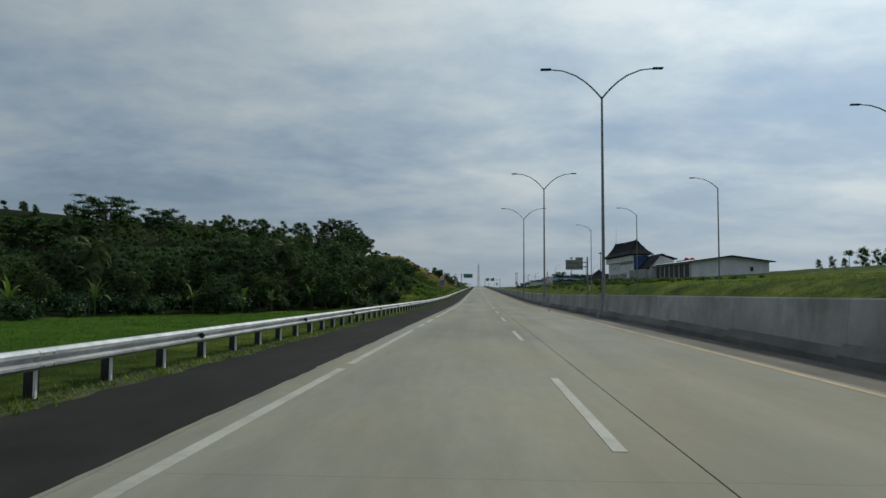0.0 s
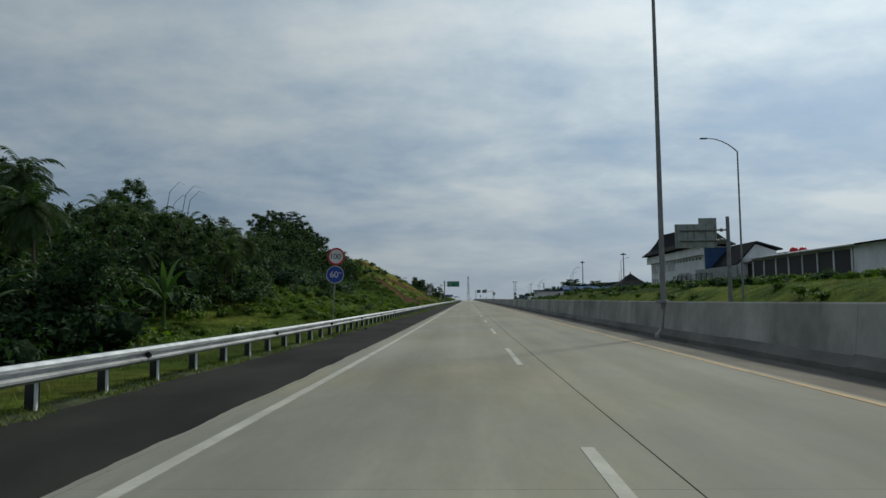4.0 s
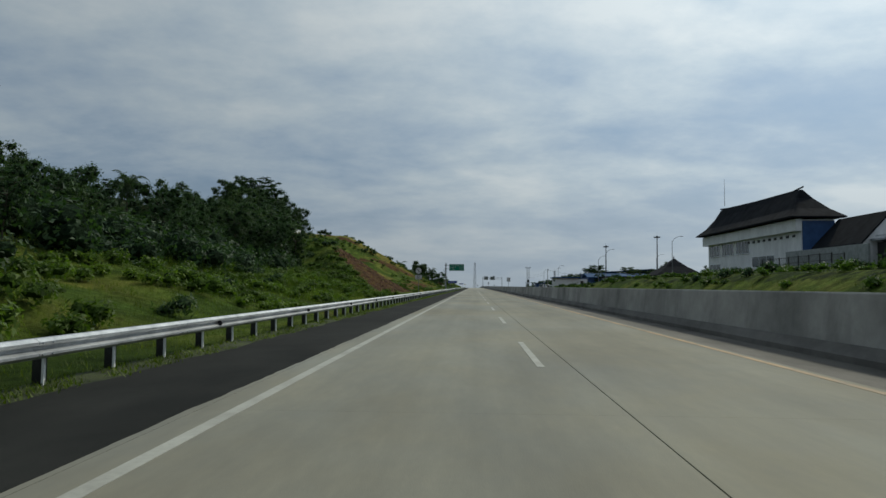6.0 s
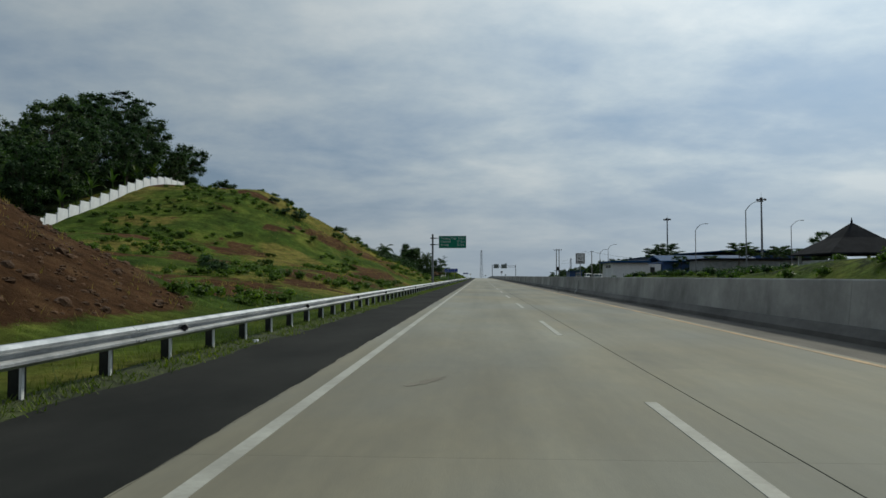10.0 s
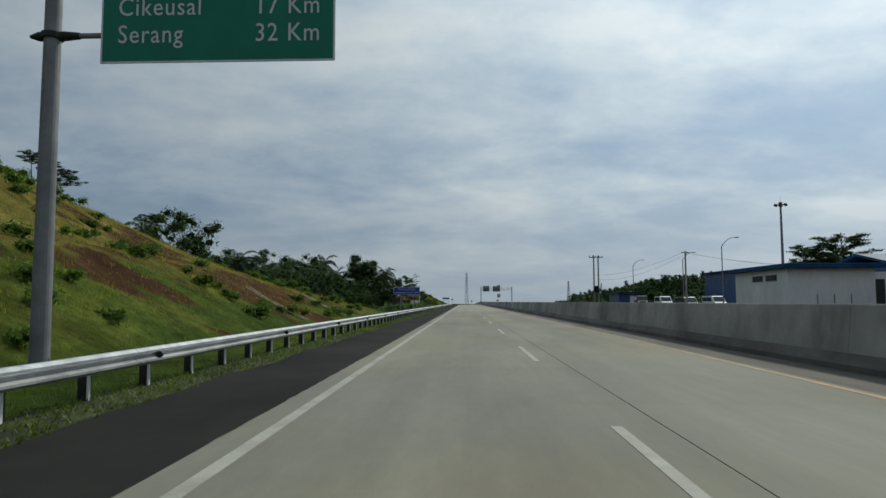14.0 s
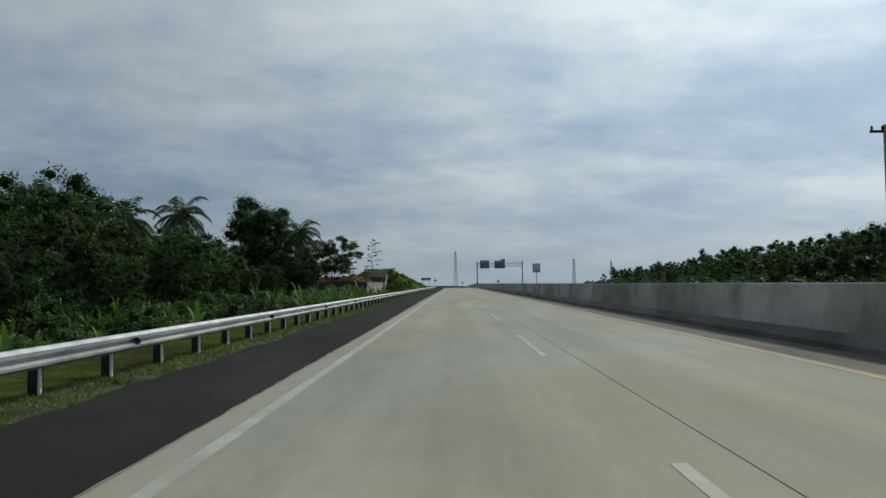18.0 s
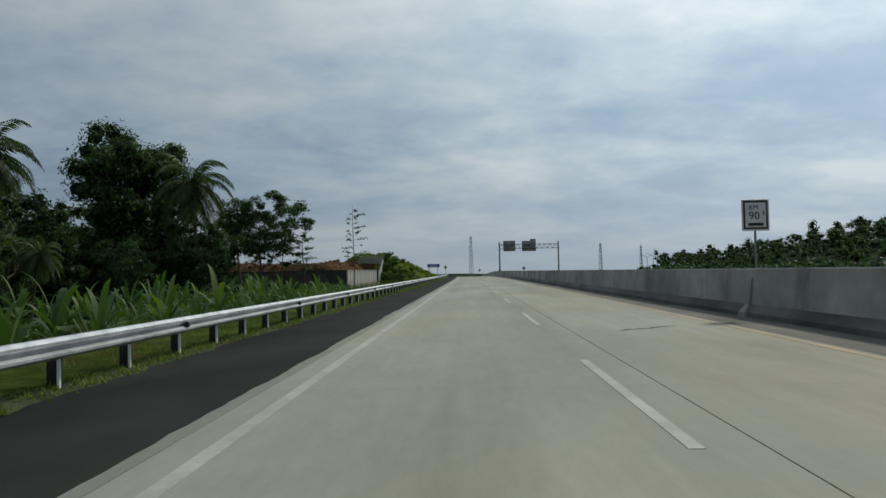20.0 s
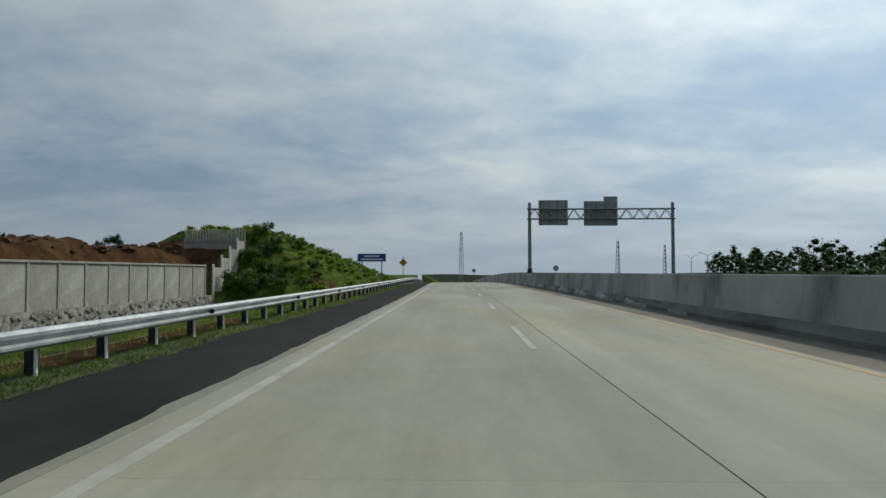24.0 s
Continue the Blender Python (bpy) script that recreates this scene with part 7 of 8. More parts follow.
def far_wood(name, places, label, mat, height=11.0, n=420, leaf=0.95, limit=99):
    """Many far trees that nobody could count, as one mesh of foliage and one of stems."""
    r = random.Random(len(places))
    leaves, cores, g = [], [], Mesh()
    for x, y, q in places:
        h = max(3.2, min(height * r.uniform(0.55, 1.28), (limit * y - on_land(x, y)) * r.uniform(0.8, 0.95)))
        v, c = lobe_cloud(r, h, 0.40 * h, int(n * 0.9), leaf * 0.6, q < 0.25)
        z = on_land(x, y) - 0.1
        foot = np.array([x + bend(y) * (y > 600), y, z])
        leaves.append(v + foot)
        c[:, :3] += foot
        cores.append(c)
        g.tube([(foot[0], y, z - 0.3), (foot[0] + 0.2, y, z + 0.8 * h)], [0.03 * h, 0.008 * h], 5)
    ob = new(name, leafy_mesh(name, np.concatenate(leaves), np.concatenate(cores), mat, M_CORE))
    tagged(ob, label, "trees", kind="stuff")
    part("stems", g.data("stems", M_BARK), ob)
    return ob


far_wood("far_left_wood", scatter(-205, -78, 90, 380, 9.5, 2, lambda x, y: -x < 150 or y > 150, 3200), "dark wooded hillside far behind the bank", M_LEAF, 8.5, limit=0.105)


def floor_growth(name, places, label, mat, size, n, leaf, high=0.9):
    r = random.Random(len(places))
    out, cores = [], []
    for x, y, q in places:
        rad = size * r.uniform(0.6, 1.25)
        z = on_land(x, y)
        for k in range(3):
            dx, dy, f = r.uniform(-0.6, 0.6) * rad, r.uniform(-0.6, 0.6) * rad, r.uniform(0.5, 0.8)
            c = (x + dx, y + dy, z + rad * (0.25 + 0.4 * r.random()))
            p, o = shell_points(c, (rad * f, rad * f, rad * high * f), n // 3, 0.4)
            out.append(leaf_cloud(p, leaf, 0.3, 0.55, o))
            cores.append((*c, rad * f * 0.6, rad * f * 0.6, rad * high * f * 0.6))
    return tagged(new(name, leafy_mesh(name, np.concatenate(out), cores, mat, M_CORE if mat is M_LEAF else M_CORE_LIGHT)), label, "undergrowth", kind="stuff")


floor_growth("wood_undergrowth", scatter(-92, -15, 34, 346, 3.8, 41, lambda x, y: wood_edge(y) + 5 < -x < wood_edge(y) + 28 and not (y > 290 and -x < 54), 6000), "dense dark undergrowth beneath the wood", M_LEAF, 3.0, 450, 0.30)
# front edge of the wood: low dark growth that hides the trunks
edge_growth = []
for x, y, r in scatter(-62, -14, 36, 262, 3.6, 3, lambda x, y: wood_edge(y) - 1.0 < -x < wood_edge(y) + 4.5, 4500):
    if r < 0.36 and y < 128:
        bananas.put(x, y, scale=0.9 + 0.5 * random.random(), turn=r * 3000)
    else:
        edge_growth.append((x, y, r))
        edge_growth.append((x - 1.5, y + 1.4, r))
floor_growth("wood_edge_growth", edge_growth, "low dark growth along the wood's edge", M_LEAF, 2.1, 330, 0.3)
# palms close to the paddy's end and the sign
for x, y, h in ((-16.5, 129.5, 0.36), (-19.0, 132.0, 0.42), (-22.5, 128.0, 0.46), (-17.2, 122.0, 0.34), (-23.0, 139.0, 0.44), (-21.0, 112.0, 0.5), (-19.0, 104.0, 0.42), (-26.0, 134.0, 0.5)):
    palms.put(x, y, scale=h, turn=x * 40)
for x, y, h in ((-15.3, 130.0, 0.36), (-16.2, 134.0, 0.40), (-14.8, 127.0, 0.33), (-17.0, 139.5, 0.38), (-18.6, 131.5, 0.42), (-21.0, 135.0, 0.46), (-18.0, 137.0, 0.36), (-20.2, 140.0, 0.38), (-23.5, 137.5, 0.5)):
    palms.put(x, y, scale=h, turn=y * 55)
for x, y, h in ((-18.4, 141.5, 1.0), (-19.6, 143.5, 1.1), (-17.4, 139.0, 0.9), (-16.4, 134.6, 0.95), (-20.6, 146.0, 1.1)):
    bananas.put(x, y, scale=h, turn=y * 55)
for x, y in ((-16.0, 136.5), (-18.4, 134.0), (-19.2, 138.4), (-20.6, 141.4), (-21.0, 133.0), (-14.0, 129.0), (-13.4, 126.4)):
    dark_bushes.put(x, y, scale=0.72 + 0.15 * math.sin(3 * x), turn=x * 60)
for x, y in ((-15.5, 121.5), (-17.5, 119.0), (-19.0, 127.0), (-20.5, 117.5), (-16.2, 126.0), (-22, 122), (-18, 113), (-21, 109), (-23, 115)):
    dark_bushes.put(x, y, scale=0.9 + 0.25 * math.sin(x), turn=x * 60)
for x, y, h in ((-20.0, 204.0, 0.46), (-22.5, 207.5, 0.5), (-24.5, 202.0, 0.56), (-21.5, 199.0, 0.48), (-26.0, 209.5, 0.55), (-28.5, 213.0, 0.55), (-25.0, 213.5, 0.42), (-19.6, 195.5, 0.42), (-23.0, 194.0, 0.5)):
    wood.put(x, y, scale=h, turn=x * 44)
# known crowns of the skyline
umbrella.put(-132, 245, scale=0.75, which=0)
for x, y, top, which in ((-62, 110, 17.0, 0), (-57, 120, 16.0, 0), (-64, 95, 12.3, 1), (-61, 101, 12.6, 1), (-67, 98, 12.4, 0)):
    umbrella.put(x, y, scale=(top - on_land(x, y)) / (16.0, 14.0)[which], which=which, turn=x * 37)
for x, y, top in ((-57, 150, 18.6), (-52, 160, 18.4), (-47, 178, 19.5)):
    tall_wood.put(x, y, scale=(top - on_land(x, y)) / 16.5, which=0, turn=x * 37)
tall_wood.put(-73.4, 335, scale=1.05, which=0, turn=50)
umbrella.put(-66.0, 334, scale=1.02, which=0, turn=120)
tall_wood.put(-79.5, 341, scale=1.08, which=1)
umbrella.put(-60.0, 331, scale=0.8, which=1, turn=200)
for x, y, h in ((-56.0, 341, 0.85), (-55.2, 334, 0.7), (-56.5, 326, 0.85), (-55.5, 318, 0.8), (-57, 311, 0.9), (-56, 303, 0.85), (-57, 296, 0.9), (-61, 290, 0.95), (-56, 286, 0.8), (-61, 330, 1.1), (-63, 321, 1.1), (-64, 312, 1.1), (-65, 303, 1.1), (-60, 344, 0.95)):
    wood.put(x, y, scale=h, turn=x * 70)
for k in range(7):
    bananas.put(-54.5 - 0.4 * (k % 3), 300 + 4.2 * k, scale=1.1, turn=50 * k)
# bamboo wands above the wood
for x, y, h in ((-39, 178, 11.5), (-40.5, 180, 12.5), (-41, 176, 12), (-43, 182, 11)):
    g = Mesh()
    z = on_land(x, y)
    g.tube([(x, y, z), (x + 0.3, y, z + h * 0.6), (x + 0.9, y, z + h * 0.9), (x + 2.3, y - 0.4, z + h), (x + 3.2, y - 0.5, z + h * 0.97)], [0.06, 0.05, 0.04, 0.025, 0.012], 5)
    b = tagged(new("bamboo_stalk", g.data("bamboo_stalk", M_BARK)), "tall arching bamboo stalk above the wood", "bamboo", group="bamboo stalks")

# low growth on the bank and on the hill


def low_growth(name, places, label, mat, size, n=110, leaf=0.2):
    return floor_growth(name, places, label, mat, size * 0.85, int(n * 1.6), leaf * 1.2, 0.62)


low_growth("bank_growth", scatter(-31, -8.4, 101, 205, 1.25, 4, lambda x, y: -x < wood_edge(y) - 0.5 and soil_share(x, y) < 0.3 and bump(x, y, 7.0, 33.0) > -0.22, 6500), "leafy green creepers and weeds covering the bank", M_MIDLEAF, 0.85, 130, 0.14)
low_growth("bank_scrub", scatter(-27, -9.0, 120, 202, 2.0, 54, lambda x, y: -x < wood_edge(y) + 1 and soil_share(x, y) < 0.3 and bump(x, y, 6.0, 55.0) + 0.3 * smooth(12, 18, -x) > 0.42, 1600), "dark green scrub on the bank", M_LEAF, 1.15, 170, 0.15)
low_growth("hill_growth", scatter(-50, -9.5, 236, 372, 1.5, 6, lambda x, y: soil_share(x, y) < 0.45 and -x < 52 and bump(x, y, 8.0, 35.0) > 0.02, 6000), "patches of leafy green weeds on the hill", M_MIDLEAF, 0.72, 100, 0.14)
low_growth("spur_growth", scatter(-42, -10, 182, 236, 1.5, 56, lambda x, y: soil_share(x, y) < 0.3 and bump(x, y, 6.0, 57.0) > -0.2, 3500), "rough weeds over the shoulder of the cut", M_MIDLEAF, 0.8, 110, 0.14)
low_growth("spur_scrub", scatter(-42, -13, 176, 230, 2.4, 58, lambda x, y: soil_share(x, y) < 0.3 and bump(x, y, 7.0, 59.0) > 0.05, 1200), "dark scrub over the shoulder of the cut", M_LEAF, 1.2, 150, 0.16)
for x, y, h in ((-45.8, 331.5, 0.9), (-43.2, 330, 0.55), (-33, 322, 0.5), (-28, 318, 0.75), (-30, 316, 0.6), (-24, 327, 0.45), (-26, 338, 0.5), (-19, 262, 0.6), (-17.5, 259, 0.45), (-34, 333, 0.55), (-22, 333, 0.5)):
    dark_bushes.put(x, y, scale=h, turn=x * 50, tall=0.75)
for x, y, h in ((-44.5, 332.5, 0.35), (-40.5, 334, 0.3), (-36.8, 335, 0.4), (-38, 330, 0.5), (-31.5, 337, 0.45), (-20, 330, 0.5), (-22.5, 321, 0.7), (-18.5, 318, 0.4), (-27, 310, 0.5), (-31, 300, 0.45), (-35, 292, 0.55), (-24, 291, 0.4), (-19.5, 275, 0.5), (-14.5, 264, 0.4), (-21, 266, 0.35)):
    bushes.put(x, y, scale=h, turn=x * 31, tall=0.8)
for x, y, h in ((-29, 352, 0.16), (-27, 347, 0.14), (-26, 361, 0.16), (-38, 368, 0.3)):
    umbrella.put(x, y, scale=h, turn=x * 40)

# gardens past the hill
tall_wood.put(-70.8, 538, scale=1.35, which=0)
palms.put(-53.2, 420.5, scale=1.4, which=0, tall=1.14)
palms.put(-38.0, 422, scale=1.08, which=1, turn=20)
palms.put(-38.7, 497, scale=1.45, which=1)
palms.put(-22.6, 498, scale=1.16, which=0, turn=70)
palms.put(-33.0, 452, scale=1.0, which=1, turn=140)
palms.put(-29.5, 455.5, scale=0.95, which=0, turn=200)
wood.put(-37.5, 460.0, scale=1.15, turn=25)
wood.put(-41.0, 466.0, scale=1.05, turn=125)
wood.put(-35.0, 478.0, scale=0.85, which=0, turn=200)
tall_wood.put(-37.0, 449.0, scale=0.75, which=1, turn=200)
for x, y, h in ((-25.6, 414.0, 0.62), (-28.0, 418.0, 0.70), (-24.0, 417.0, 0.52), (-30.0, 424.0, 0.72), (-33.2, 450.0, 0.9), (-24.5, 501.0, 0.46), (-27.0, 503.5, 0.62), (-26.0, 497.0, 0.44), (-28.4, 508.0, 0.6), (-30.5, 499.0, 0.6), (-21.2, 495.2, 0.50), (-22.6, 497.2, 0.6), (-23.2, 503.0, 0.52), (-22.8, 500.0, 0.44), (-24.2, 499.0, 0.62)):
    wood.put(x, y, scale=h, turn=x * 63)
for x, y, r in scatter(-58, -36, 392, 545, 8.5, 8, lambda x, y: not (y < 432 and -x > 40), 900):
    (palms if r < 0.24 else tall_wood if r < 0.36 else wood).put(x, y, scale=(0.76 if y < 480 else 0.62) + 0.35 * random.random(), turn=r * 3000)
far_wood("garden_wood", scatter(-110, -58, 392, 560, 9.5, 28, lambda x, y: y > 446, 900), "dark trees far behind the gardens", M_LEAF, 11.0)
garden_scrub = []
for x, y, r in scatter(-44, -22, 440, 512, 3.6, 49, lambda x, y: -x > 22 + 0.1 * (512 - y), 900):
    if r < 0.3:
        wood.put(x, y, scale=0.42 + 0.25 * random.random(), turn=r * 3000)
    else:
        garden_scrub.append((x, y, r))
floor_growth("garden_scrub", garden_scrub, "dense dark scrub behind the gardens", M_LEAF, 2.2, 200, 0.3)
for x, y, r in scatter(-36, -24, 396, 492, 6.0, 9, lambda x, y: y > 418 or -x < 27, 600):
    (palms if r < 0.25 else wood).put(x, y, scale=0.45 + 0.3 * random.random(), turn=r * 3000)
for x, y, r in scatter(-27, -9.6, 392, 512, 2.3, 10, lambda x, y: -x > 9.8 + 2 * smooth(500, 512, y), 2600):
    if r < 0.5:
        bananas.put(x, y, scale=(0.34 + 0.3 * random.random()) * (1 - 0.3 * smooth(414, 406, y)), turn=r * 3000)
    elif r < (0.9 if y < 462 else 0.62):
        (bushes if r < 0.7 else dark_bushes).put(x, y, scale=0.5 + 0.45 * random.random(), turn=r * 3000)
for x, y, r in scatter(-18, -9.7, 452, 498, 1.55, 93, lambda x, y: True, 1500):
    if r < 0.72:
        bananas.put(x, y, scale=0.42 + 0.36 * random.random(), turn=r * 3000, tall=1.15)
    else:
        bushes.put(x, y, scale=0.6 + 0.3 * random.random(), turn=r * 3000, tall=1.2)
for x, y, r in scatter(-45, -20, 522, 547, 4.2, 12, lambda x, y: True, 300):
    dark_bushes.put(x, y, scale=(0.45 + 0.4 * random.random()) * (1 + 0.35 * smooth(25, 30, -x)), turn=r * 3000)

# the big dome, the open little tree and the thin bare ones by the panel wall
dome = plant("tree", broadleaf(15.6, 4.4, 18, 1300, 0.34, 0.28, 0.85, M_LEAF, 73, 0.02, 9, 0.6, 1.3), TREE, "big dense dome-crowned tree above the gardens", "tree", "")
dome.matrix_basis = pose(-29.4, 500, -1.5, 0, 0, 10)
p_tree = plant("tree", broadleaf(10.4, 3.5, 24, 640, 0.24, 0.42, 0.55, M_LEAF, 71, 0.018, 8, 0.32, 0.82), TREE, "small dome-crowned tree with feathery open layers beside the rail", "tree", "")
p_tree.matrix_basis = pose(-19.0, 503.5, -1.4, 0, 0, 40)


def thin_tree(height, seed, tiers, label):
    r = random.Random(seed)
    g = Mesh()
    g.tube([(0, 0, -0.4), (0.12, 0, height * 0.3), (-0.05, 0.05, height * 0.65), (-0.1, 0, height)], [0.085, 0.07, 0.05, 0.015], 7)
    pts = []
    for k in range(tiers * 4):
        t = 0.34 + 0.62 * (k + r.random()) / (tiers * 4)
        a = r.choice((0.0, math.pi)) + r.uniform(-0.9, 0.9)
        reach = height * r.uniform(0.05, 0.17) * (1.2 - 0.75 * t)
        z = height * t
        foot = Vector((-0.06 * t, 0, z))
        end = Vector((math.cos(a) * reach, math.sin(a) * reach * 0.7, z + reach * r.uniform(0.0, 0.75)))
        g.tube([foot, foot.lerp(end, 0.5) + Vector((0, 0, -0.04)), end], [0.024, 0.016, 0.007], 4)
        for c in range(r.choice((1, 2, 3))):
            q = foot.lerp(end, r.uniform(0.55, 1.05))
            p, _ = shell_points(tuple(q), (0.26, 0.26, 0.15), 12, 0.9)
            pts.append(p)
    for t in (0.44, 0.60, 0.74, 0.88):
        z = height * t
        reach = height * 0.155 * (1.35 - 0.6 * t)
        end = Vector((reach, 0.2 * reach, z + 0.12 * reach))
        g.tube([(-0.06 * t, 0, z), (reach * 0.5, 0.1 * reach, z - 0.05), end], [0.026, 0.018, 0.008], 4)
        for c in range(5):
            q = Vector((0, 0, z)).lerp(end, 0.35 + 0.16 * c)
            p, _ = shell_points(tuple(q), (0.24, 0.24, 0.10), 9, 0.9)
            pts.append(p)
    return plant("thin_tree", (g.data("trunk", M_BARK), leaf_mesh("crown", leaf_cloud(np.concatenate(pts), 0.26, 0.1, 0.5), M_LEAF)), TREE, label, "tree", "")


t1 = thin_tree(13.3, 81, 6, "tall thin nearly bare sapling before the panel wall")
t1.matrix_basis = pose(-17.95, 546.6, -1.45)
t2 = thin_tree(7.4, 82, 4, "thin bare sapling among low bushes")
t2.matrix_basis = pose(-17.9, 514.4, -1.45)
wood.put(-40.0, 568.0, scale=0.36, turn=15)
leaning = plant("tree", broadleaf(8.5, 3.0, 8, 48, 0.3, 0.4, 0.5, M_LEAF, 77, 0.02, 4), TREE, "half-bare leaning tree above the garden bushes", "tree", "")
leaning.matrix_basis = pose(-21.5, 519.0, -1.45, 0, 0, 75)
palms.put(-26.5, 520.0, scale=0.9, turn=33)

# trees beyond the far carriageway
far_wood("right_hill_wood", scatter(56, 130, 560, 700, 7.0, 14, lambda x, y: x > 56 + (y - 560) * 0.45, 1600), "dark wood on the low hill beyond the far carriageway", M_LEAF, 3.8, 420, 0.8)
far_wood("right_far_wood", scatter(70, 290, 690, 900, 8.5, 24, lambda x, y: x > 0.385 * (y - 530) + 6, 2400), "dark band of trees far beyond the far carriageway", M_LEAF, 7.0, 220, 1.0)
far_wood("service_area_wood", scatter(35, 110, 452, 552, 6.5, 15, lambda x, y: x > 35 + 0.25 * abs(y - 466), 900), "dark trees on the slope behind the service area", M_LEAF, 2.7, 420, 0.8)
far_wood("right_near_wood", scatter(124, 175, 165, 262, 7.5, 16, lambda x, y: True, 700), "dark trees on the rise behind the sheds", M_LEAF, 5.0, 420, 0.8)
for x, y, h in ((41.5, 472, 0.46), (45.0, 475, 0.56), (49.0, 478, 0.60), (38.0, 474, 0.40), (53.5, 476, 0.56), (34.0, 470, 0.36), (31.0, 478, 0.30), (28.5, 488, 0.24)):
    wood.put(x, y, scale=h, turn=x * 47)
far_wood("slope_wood", scatter(33, 76, 488, 604, 4.6, 52, lambda x, y: x > max(31 + 0.12 * (y - 488), 33 + 0.45 * (556 - y)), 1500), "dark dense trees on the slope beyond the far carriageway", M_LEAF, 3.2, 340, 0.42)
low_growth("right_slope_growth", scatter(27, 95, 446, 600, 2.6, 48, lambda x, y: x > 27 + 0.1 * abs(y - 480), 2600), "dark scrub over the slope beyond the far carriageway", M_LEAF, 1.5, 70, 0.45)
for x, y, h in ((54.0, 356, 0.48), (57.5, 353, 0.42), (61, 358, 0.5), (48.5, 362, 0.4), (66, 364, 0.5), (49.5, 349, 0.5), (72, 370, 0.55)):
    umbrella.put(x, y, scale=h, which=1, turn=x * 30)
for x, y, h in ((45.5, 397, 0.62), (47.8, 394, 0.70), (49.0, 399, 0.58)):
    umbrella.put(x, y, scale=h, which=1, turn=x * 50)
for x, y, h in ((58.5, 335, 0.55), (45, 372, 0.5), (52, 375, 0.45), (40, 375, 0.35), (63.5, 341, 0.5), (61, 305, 0.42)):
    wood.put(x, y, scale=h, turn=x * 30)
low_growth("far_bank_growth", scatter(23.5, 50, 120, 350, 2.6, 17, lambda x, y: bump(x, y, 8.0, 37.0) > -0.1, 2500), "low green weeds on the far bank", M_MIDLEAF, 0.8, 80, 0.24)
low_growth("far_bank_scrub", scatter(25, 44, 150, 345, 3.2, 50, lambda x, y: bump(x, y, 14.0, 51.0) > 0.0, 900), "dark scrub on the far bank", M_LEAF, 1.1, 110, 0.24)
far_wood("skyline_wood", scatter(-150, -24, 690, 860, 10, 18, lambda x, y: True, 500), "low trees on the far skyline", M_LEAF, 7.0, 300, 0.9)

far_wood("crest_scrub", scatter(-34, -9, 735, 850, 5, 20, lambda x, y: True, 300), "low dark scrub beyond the crest of the road", M_LEAF, 3.2, 120, 0.5)

# ---- grass ----


def grass(name, points, height, mat, label, blades=4, lean=0.5, width=0.03):
    """Tufts of pointed blades, joined: nobody could count them."""
    pts = np.repeat(np.array(points), blades, 0)
    n = len(pts)
    pts[:, :2] += rng.normal(scale=0.07, size=(n, 2))
    h = height * rng.uniform(0.45, 1.25, size=(n, 1))
    a = rng.uniform(0, 2 * math.pi, size=n)
    flat = np.stack([np.cos(a), np.sin(a), 0 * a], 1)
    side = np.stack([-np.sin(a), np.cos(a), 0 * a], 1) * width * (0.6 + 0.8 * rng.random((n, 1)))
    up = np.array([0, 0, 1.0])
    tip = pts + flat * h * lean * 0.8 + up * h
    verts = np.stack([pts - side, pts + side, tip], 1).reshape(-1, 3)
    faces = (np.arange(n)[:, None] * 3 + np.arange(3)[None, :]).tolist()
    ob = new(name, raw(name, verts.tolist(), faces, mat))
    return tagged(ob, label, "grass", kind="stuff")


def tufts(n, x0, x1, y0, y1, keep, seed):
    r = random.Random(seed)
    out = []
    for _ in range(n):
        x, y = r.uniform(x0, x1), r.uniform(y0, y1)
        if keep(x, y, r):
            out.append((x + bend(y), y, on_land(x, y) - 0.03))
    return out


def mostly_green(x, y, r):
    return r.random() > soil_share(x, y) * 1.25


M_VERGE = leaf_material("verge_blades", (0.040, 0.070, 0.012), (0.120, 0.160, 0.028), 0.35, 0.5)
M_REED = leaf_material("reed_blades", (0.014, 0.036, 0.012), (0.095, 0.160, 0.052), 0.35, 0.4)
grass("verge_grass", tufts(27000, -7.9, -5.10, -8, 640, lambda x, y, r: bump(x, y, 1.6, 21.0) + 0.25 * smooth(5.0, 6.4, -x) > -0.12, 31), 0.15, M_VERGE, "short green grass along the verge under the rail", 4, 0.8, 0.007)
mat_points = []
r = random.Random(97)
for _ in range(38000):
    y = r.uniform(-6, 600)
    x = -5.3 + (0.26 + verge_reach(y)) * r.random()
    if bump(x, y, 1.3, 23.0) > -0.3 - 0.2 * smooth(140, 330, y):
        mat_points.append((x + bend(y), y, verge_height(x, y) - 0.008 + grade(y)))
grass("verge_mat", mat_points, 0.075, M_VERGE, "short matted green grass between the rail and the shoulder", 3, 1.1, 0.012)
grass("bank_grass", tufts(24000, -30, -7.8, 98, 205, mostly_green, 32), 0.20, M_GRASS, "green grass on the bank below the wood", 4, 0.7, 0.008)
grass("hill_grass", tufts(40000, -46, -7.8, 200, 394, mostly_green, 33), 0.17, M_GRASS, "green grass on the cut hill", 4, 0.7, 0.008)
grass("dry_slope_grass", tufts(17000, -30, -8.2, 184, 392, lambda x, y, r: r.random() < 0.15 + 0.6 * soil_share(x, y) * (0.5 + bump(x, y, 3.0, 81.0)), 34), 0.22, M_DRYGRASS, "dry yellow grass tufts on the bare earth", 4, 0.8, 0.008)
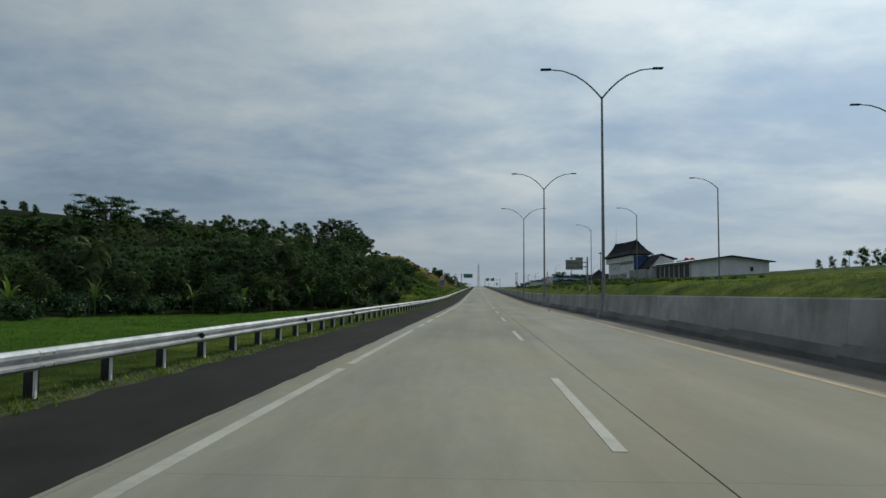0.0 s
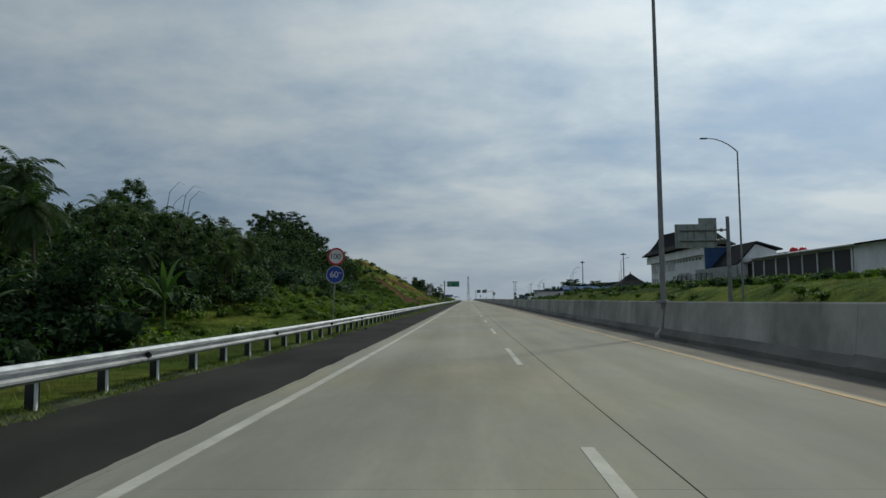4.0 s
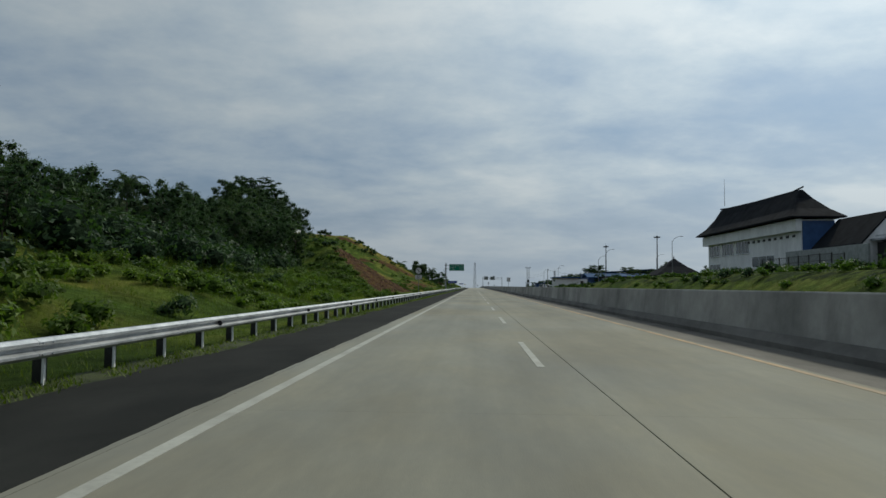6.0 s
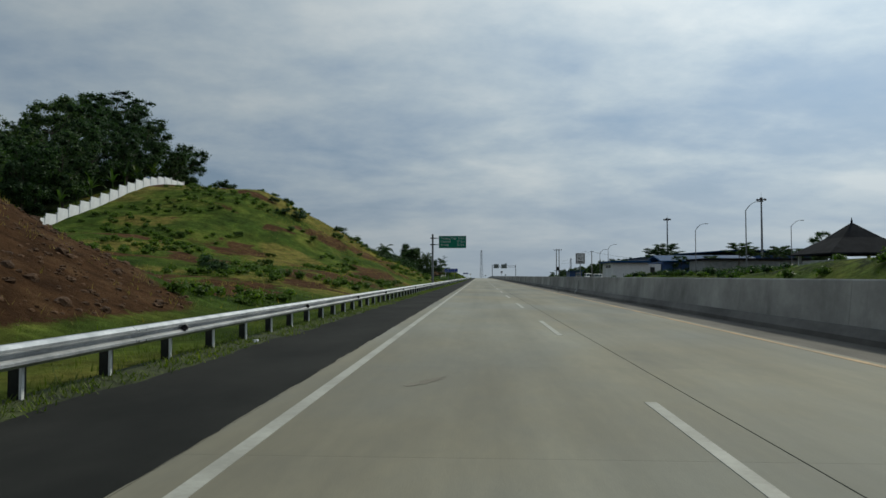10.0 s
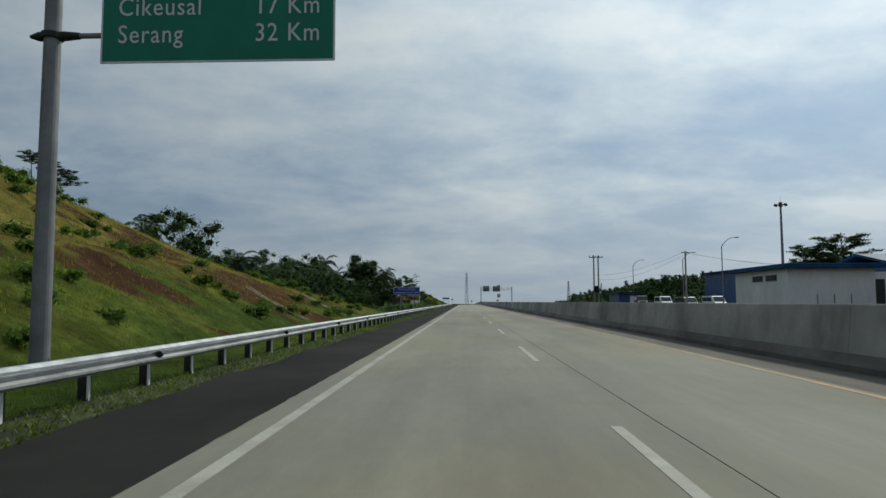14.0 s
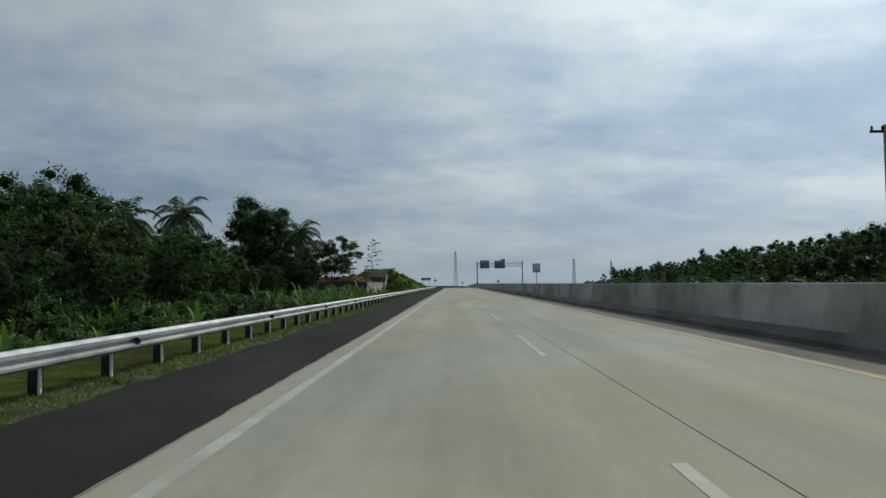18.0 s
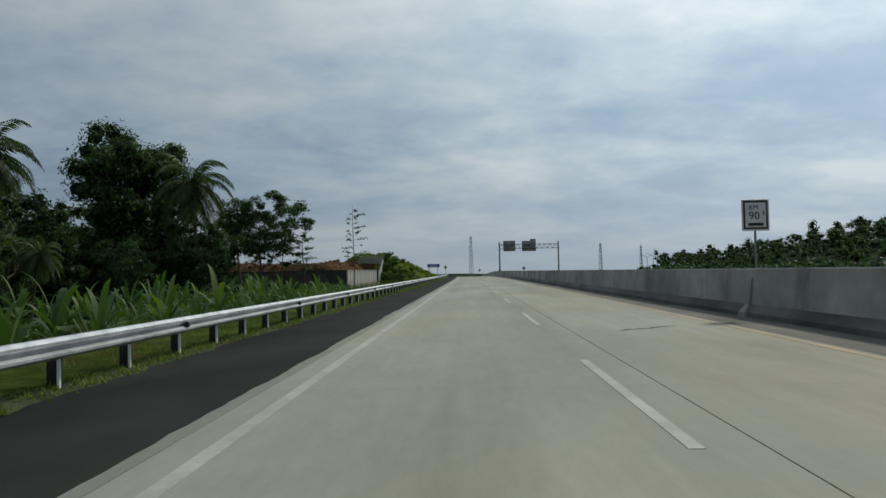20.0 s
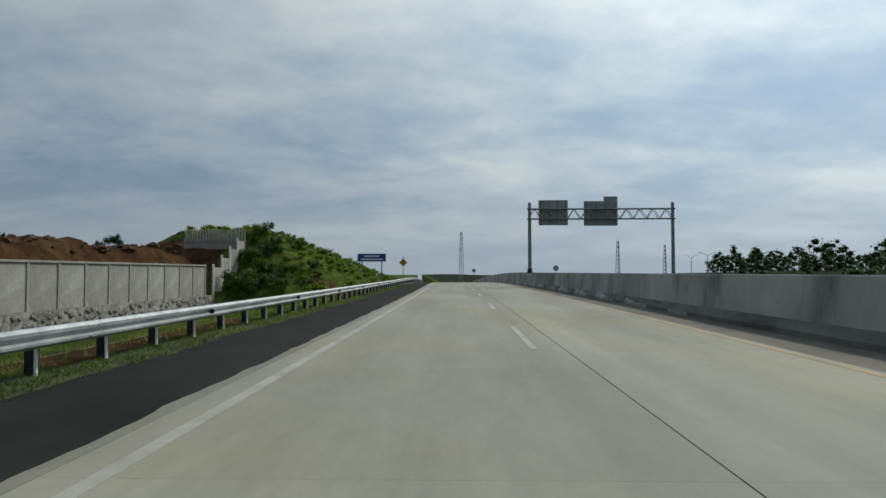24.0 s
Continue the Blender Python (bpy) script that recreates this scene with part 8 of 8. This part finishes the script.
grass("tall_bank_grass", tufts(4200, -20, -9.5, 168, 198, lambda x, y, r: soil_share(x, y) < 0.4 and bump(x, y, 5.0, 75.0) > -0.15, 43), 0.6, M_GRASS, "tall yellow-green grass beside the cut", 5, 0.6, 0.011)
grass("golden_hill_grass", tufts(16000, -34, -10.5, 312, 388, lambda x, y, r: r.random() > 0.5 * soil_share(x, y), 39), 0.2, M_DRYGRASS, "golden dry grass over the upper slope", 4, 0.7, 0.008)
grass("paddy_rice", tufts(15000, -40, -9.6, 4, 92, lambda x, y, r: -x < wood_edge(y) - 1, 35), 0.26, M_RICE, "bright green rice shoots in a flat paddy", 4, 0.4, 0.009)
grass("garden_grass", tufts(12000, -26, -7.6, 388, 582, lambda x, y, r: x > -18.4 and r.random() > 0.85 * smooth(536, 552, y), 36), 0.3, M_GRASS, "green weeds behind the rail", 4, 0.7, 0.010)
grass("last_hill_grass", tufts(9000, -26, -7.6, 582, 668, lambda x, y, r: r.random() > 0.8 * soil_share(x, y), 37), 0.28, M_GRASS, "bright green grass on the last hill", 4, 0.7, 0.011)
grass("far_bank_grass", tufts(20000, 22, 60, 10, 345, lambda x, y, r: y < 150 or r.random() < 0.4, 38), 0.3, M_VERGE, "rough green grass on the far bank", 3, 0.6, 0.012)
grass("garden_reeds", tufts(5000, -20, -9.0, 458, 499, lambda x, y, r: bump(x, y, 4.0, 71.0) > -0.1, 40), 1.35, M_REED, "tall upright reeds behind the rail", 6, 1.0, 0.04)
grass("low_reeds", tufts(4200, -19, -8.8, 497, 521, lambda x, y, r: bump(x, y, 4.0, 71.0) > -0.15, 44), 1.15, M_REED, "low upright reeds behind the rail", 5, 0.6, 0.03)
grass("dry_verge_grass", tufts(7000, -7.6, -5.05, 455, 640, lambda x, y, r: y > 500 + 40 * r.random() and bump(x, y, 2.0, 73.0) > -0.15, 42), 0.10, M_DRYGRASS, "brown dry grass and leaves along the verge", 4, 1.2, 0.010)
for x, y, h in ((-15.4, 586.5, 0.75), (-16.6, 588.5, 0.85), (-14.4, 589.0, 0.6), (-17.6, 590.8, 0.7), (-13.0, 591.5, 0.5), (-16.0, 584.2, 0.5), (-11.8, 600, 0.4), (-17.4, 600.5, 0.5), (-14.8, 605, 0.4)):
    bushes.put(x, y, scale=h, turn=x * 90)
for x, y, h in ((-18.0, 585.6, 1.05), (-17.0, 585.0, 0.85), (-18.4, 589.4, 0.9), (-16.8, 592.0, 0.8), (-18.0, 593.5, 0.9), (-14.2, 586.2, 0.55), (-12.6, 587.0, 0.45), (-15.2, 595.0, 0.6)):
    bushes.put(x, y, scale=h, turn=x * 70)
low_growth("last_hill_growth", scatter(-26, -8.6, 583, 660, 1.2, 46, lambda x, y: soil_share(x, y) < 0.4 and bump(x, y, 5.0, 47.0) > -0.1, 2500), "leafy bright green weeds on the last hill", M_BRIGHT, 0.7, 110, 0.14)

# ---- clods and loose stones ----
M_CLOD = surface("red_clods", (0.038, 0.020, 0.010), (0.110, 0.060, 0.031), scale=1.2, rough=0.98, bump=0.03, bump_scale=6, grain=0.3, grain_scale=10, vary=0.25)
clods = []
random.seed(17)
for k in range(5):
    bm = bmesh.new()
    bmesh.ops.create_icosphere(bm, subdivisions=1 if k == 0 else 2, radius=1.0)
    for v in bm.verts:
        v.co *= 0.72 + 0.5 * noise.noise(v.co * 1.7 + Vector((k * 9, 0, 0))) + 0.25 * random.random()
        v.co.z *= 0.7
    me = bpy.data.meshes.new("clod")
    bm.to_mesh(me)
    bm.free()
    me.materials.append(M_CLOD)
    clods.append(me)
for x, y, h in ((-37.0, 584, 0.42), (-39.5, 587, 0.36), (-28.5, 586, 0.4), (-26.5, 588, 0.32), (-31, 589, 0.3), (-46, 580, 0.5), (-49, 583, 0.45), (-43, 588, 0.35)):
    dark_bushes.put(x, y, scale=h, turn=x * 80)
heap = thing("soil_heap_clods", "rough red-brown clods of earth on the heap behind the panel wall", "earth", kind="stuff")
for k in range(700):
    x = -20.6 - 32 * random.random()
    y = random.uniform(552, 594)
    m = Matrix.Translation((x, y, on_land(x, y) + 0.05)) @ Matrix.Rotation(random.uniform(0, 6.28), 4, "Z") @ Matrix.Scale(0.12 + 0.36 * random.random() ** 1.8, 4)
    part("clod", random.choice(clods), heap, at=m)
spill = thing("cut_slope_clods", "loose red-brown clods and stones on the raw cut", "earth", kind="stuff")
placed = 0
while placed < 420:
    x, y = random.uniform(-30, -8.6), random.uniform(186, 240)
    if soil_share(x, y) > 0.6:
        m = Matrix.Translation((x, y, on_land(x, y) + 0.0)) @ Matrix.Rotation(random.uniform(0, 6.28), 4, "Z") @ Matrix.Scale(0.06 + 0.2 * random.random() ** 2, 4)
        part("clod", random.choice(clods), spill, at=m)
        placed += 1
fine = np.array([tuple(v.co) for v in clods[0].vertices])
tris = np.array([tuple(f.vertices) for f in clods[0].polygons])
r = random.Random(5)
crumb_v, crumb_f = [], []
while len(crumb_v) < 2600:
    x, y = r.uniform(-30, -8.4), r.uniform(184, 244)
    if r.random() < soil_share(x, y):
        a, size = r.uniform(0, 6.28), 0.03 + 0.10 * r.random() ** 2
        c, d = math.cos(a) * size, math.sin(a) * size
        crumb_f.append(tris + len(crumb_v) * len(fine))
        crumb_v.append(np.stack([fine[:, 0] * c - fine[:, 1] * d + x, fine[:, 0] * d + fine[:, 1] * c + y, fine[:, 2] * size + on_land(x, y)], 1))
tagged(new("soil_crumbs", raw("soil_crumbs", np.concatenate(crumb_v).tolist(), np.concatenate(crumb_f).tolist(), M_CLOD)), "small red-brown crumbs of earth on the raw cut", "earth", kind="stuff")
# ---- slabs last: both lanes, each its own piece ----
for x0, darker_slab, paler_slab in lane_meshes:
    for k in range(-5, 124):
        y = SLAB * k
        me = darker_slab if y < 400 else paler_slab
        part("slab", me, road, at=pose(x0 + bend(y), y, grade(y), math.degrees(math.atan((grade(y + 5) - grade(y)) / 5)), 0, math.degrees(-math.atan((bend(y + 5) - bend(y)) / 5))))
for x0, width in ((-2.57, 4.555), (1.991, 3.785)):
    tagged(part("far_slabs", strip(x0, x0 + width, 0.0, 620, FAR_Y).data("far_slabs", M_CONCRETE_PALE), road), kind="stuff")
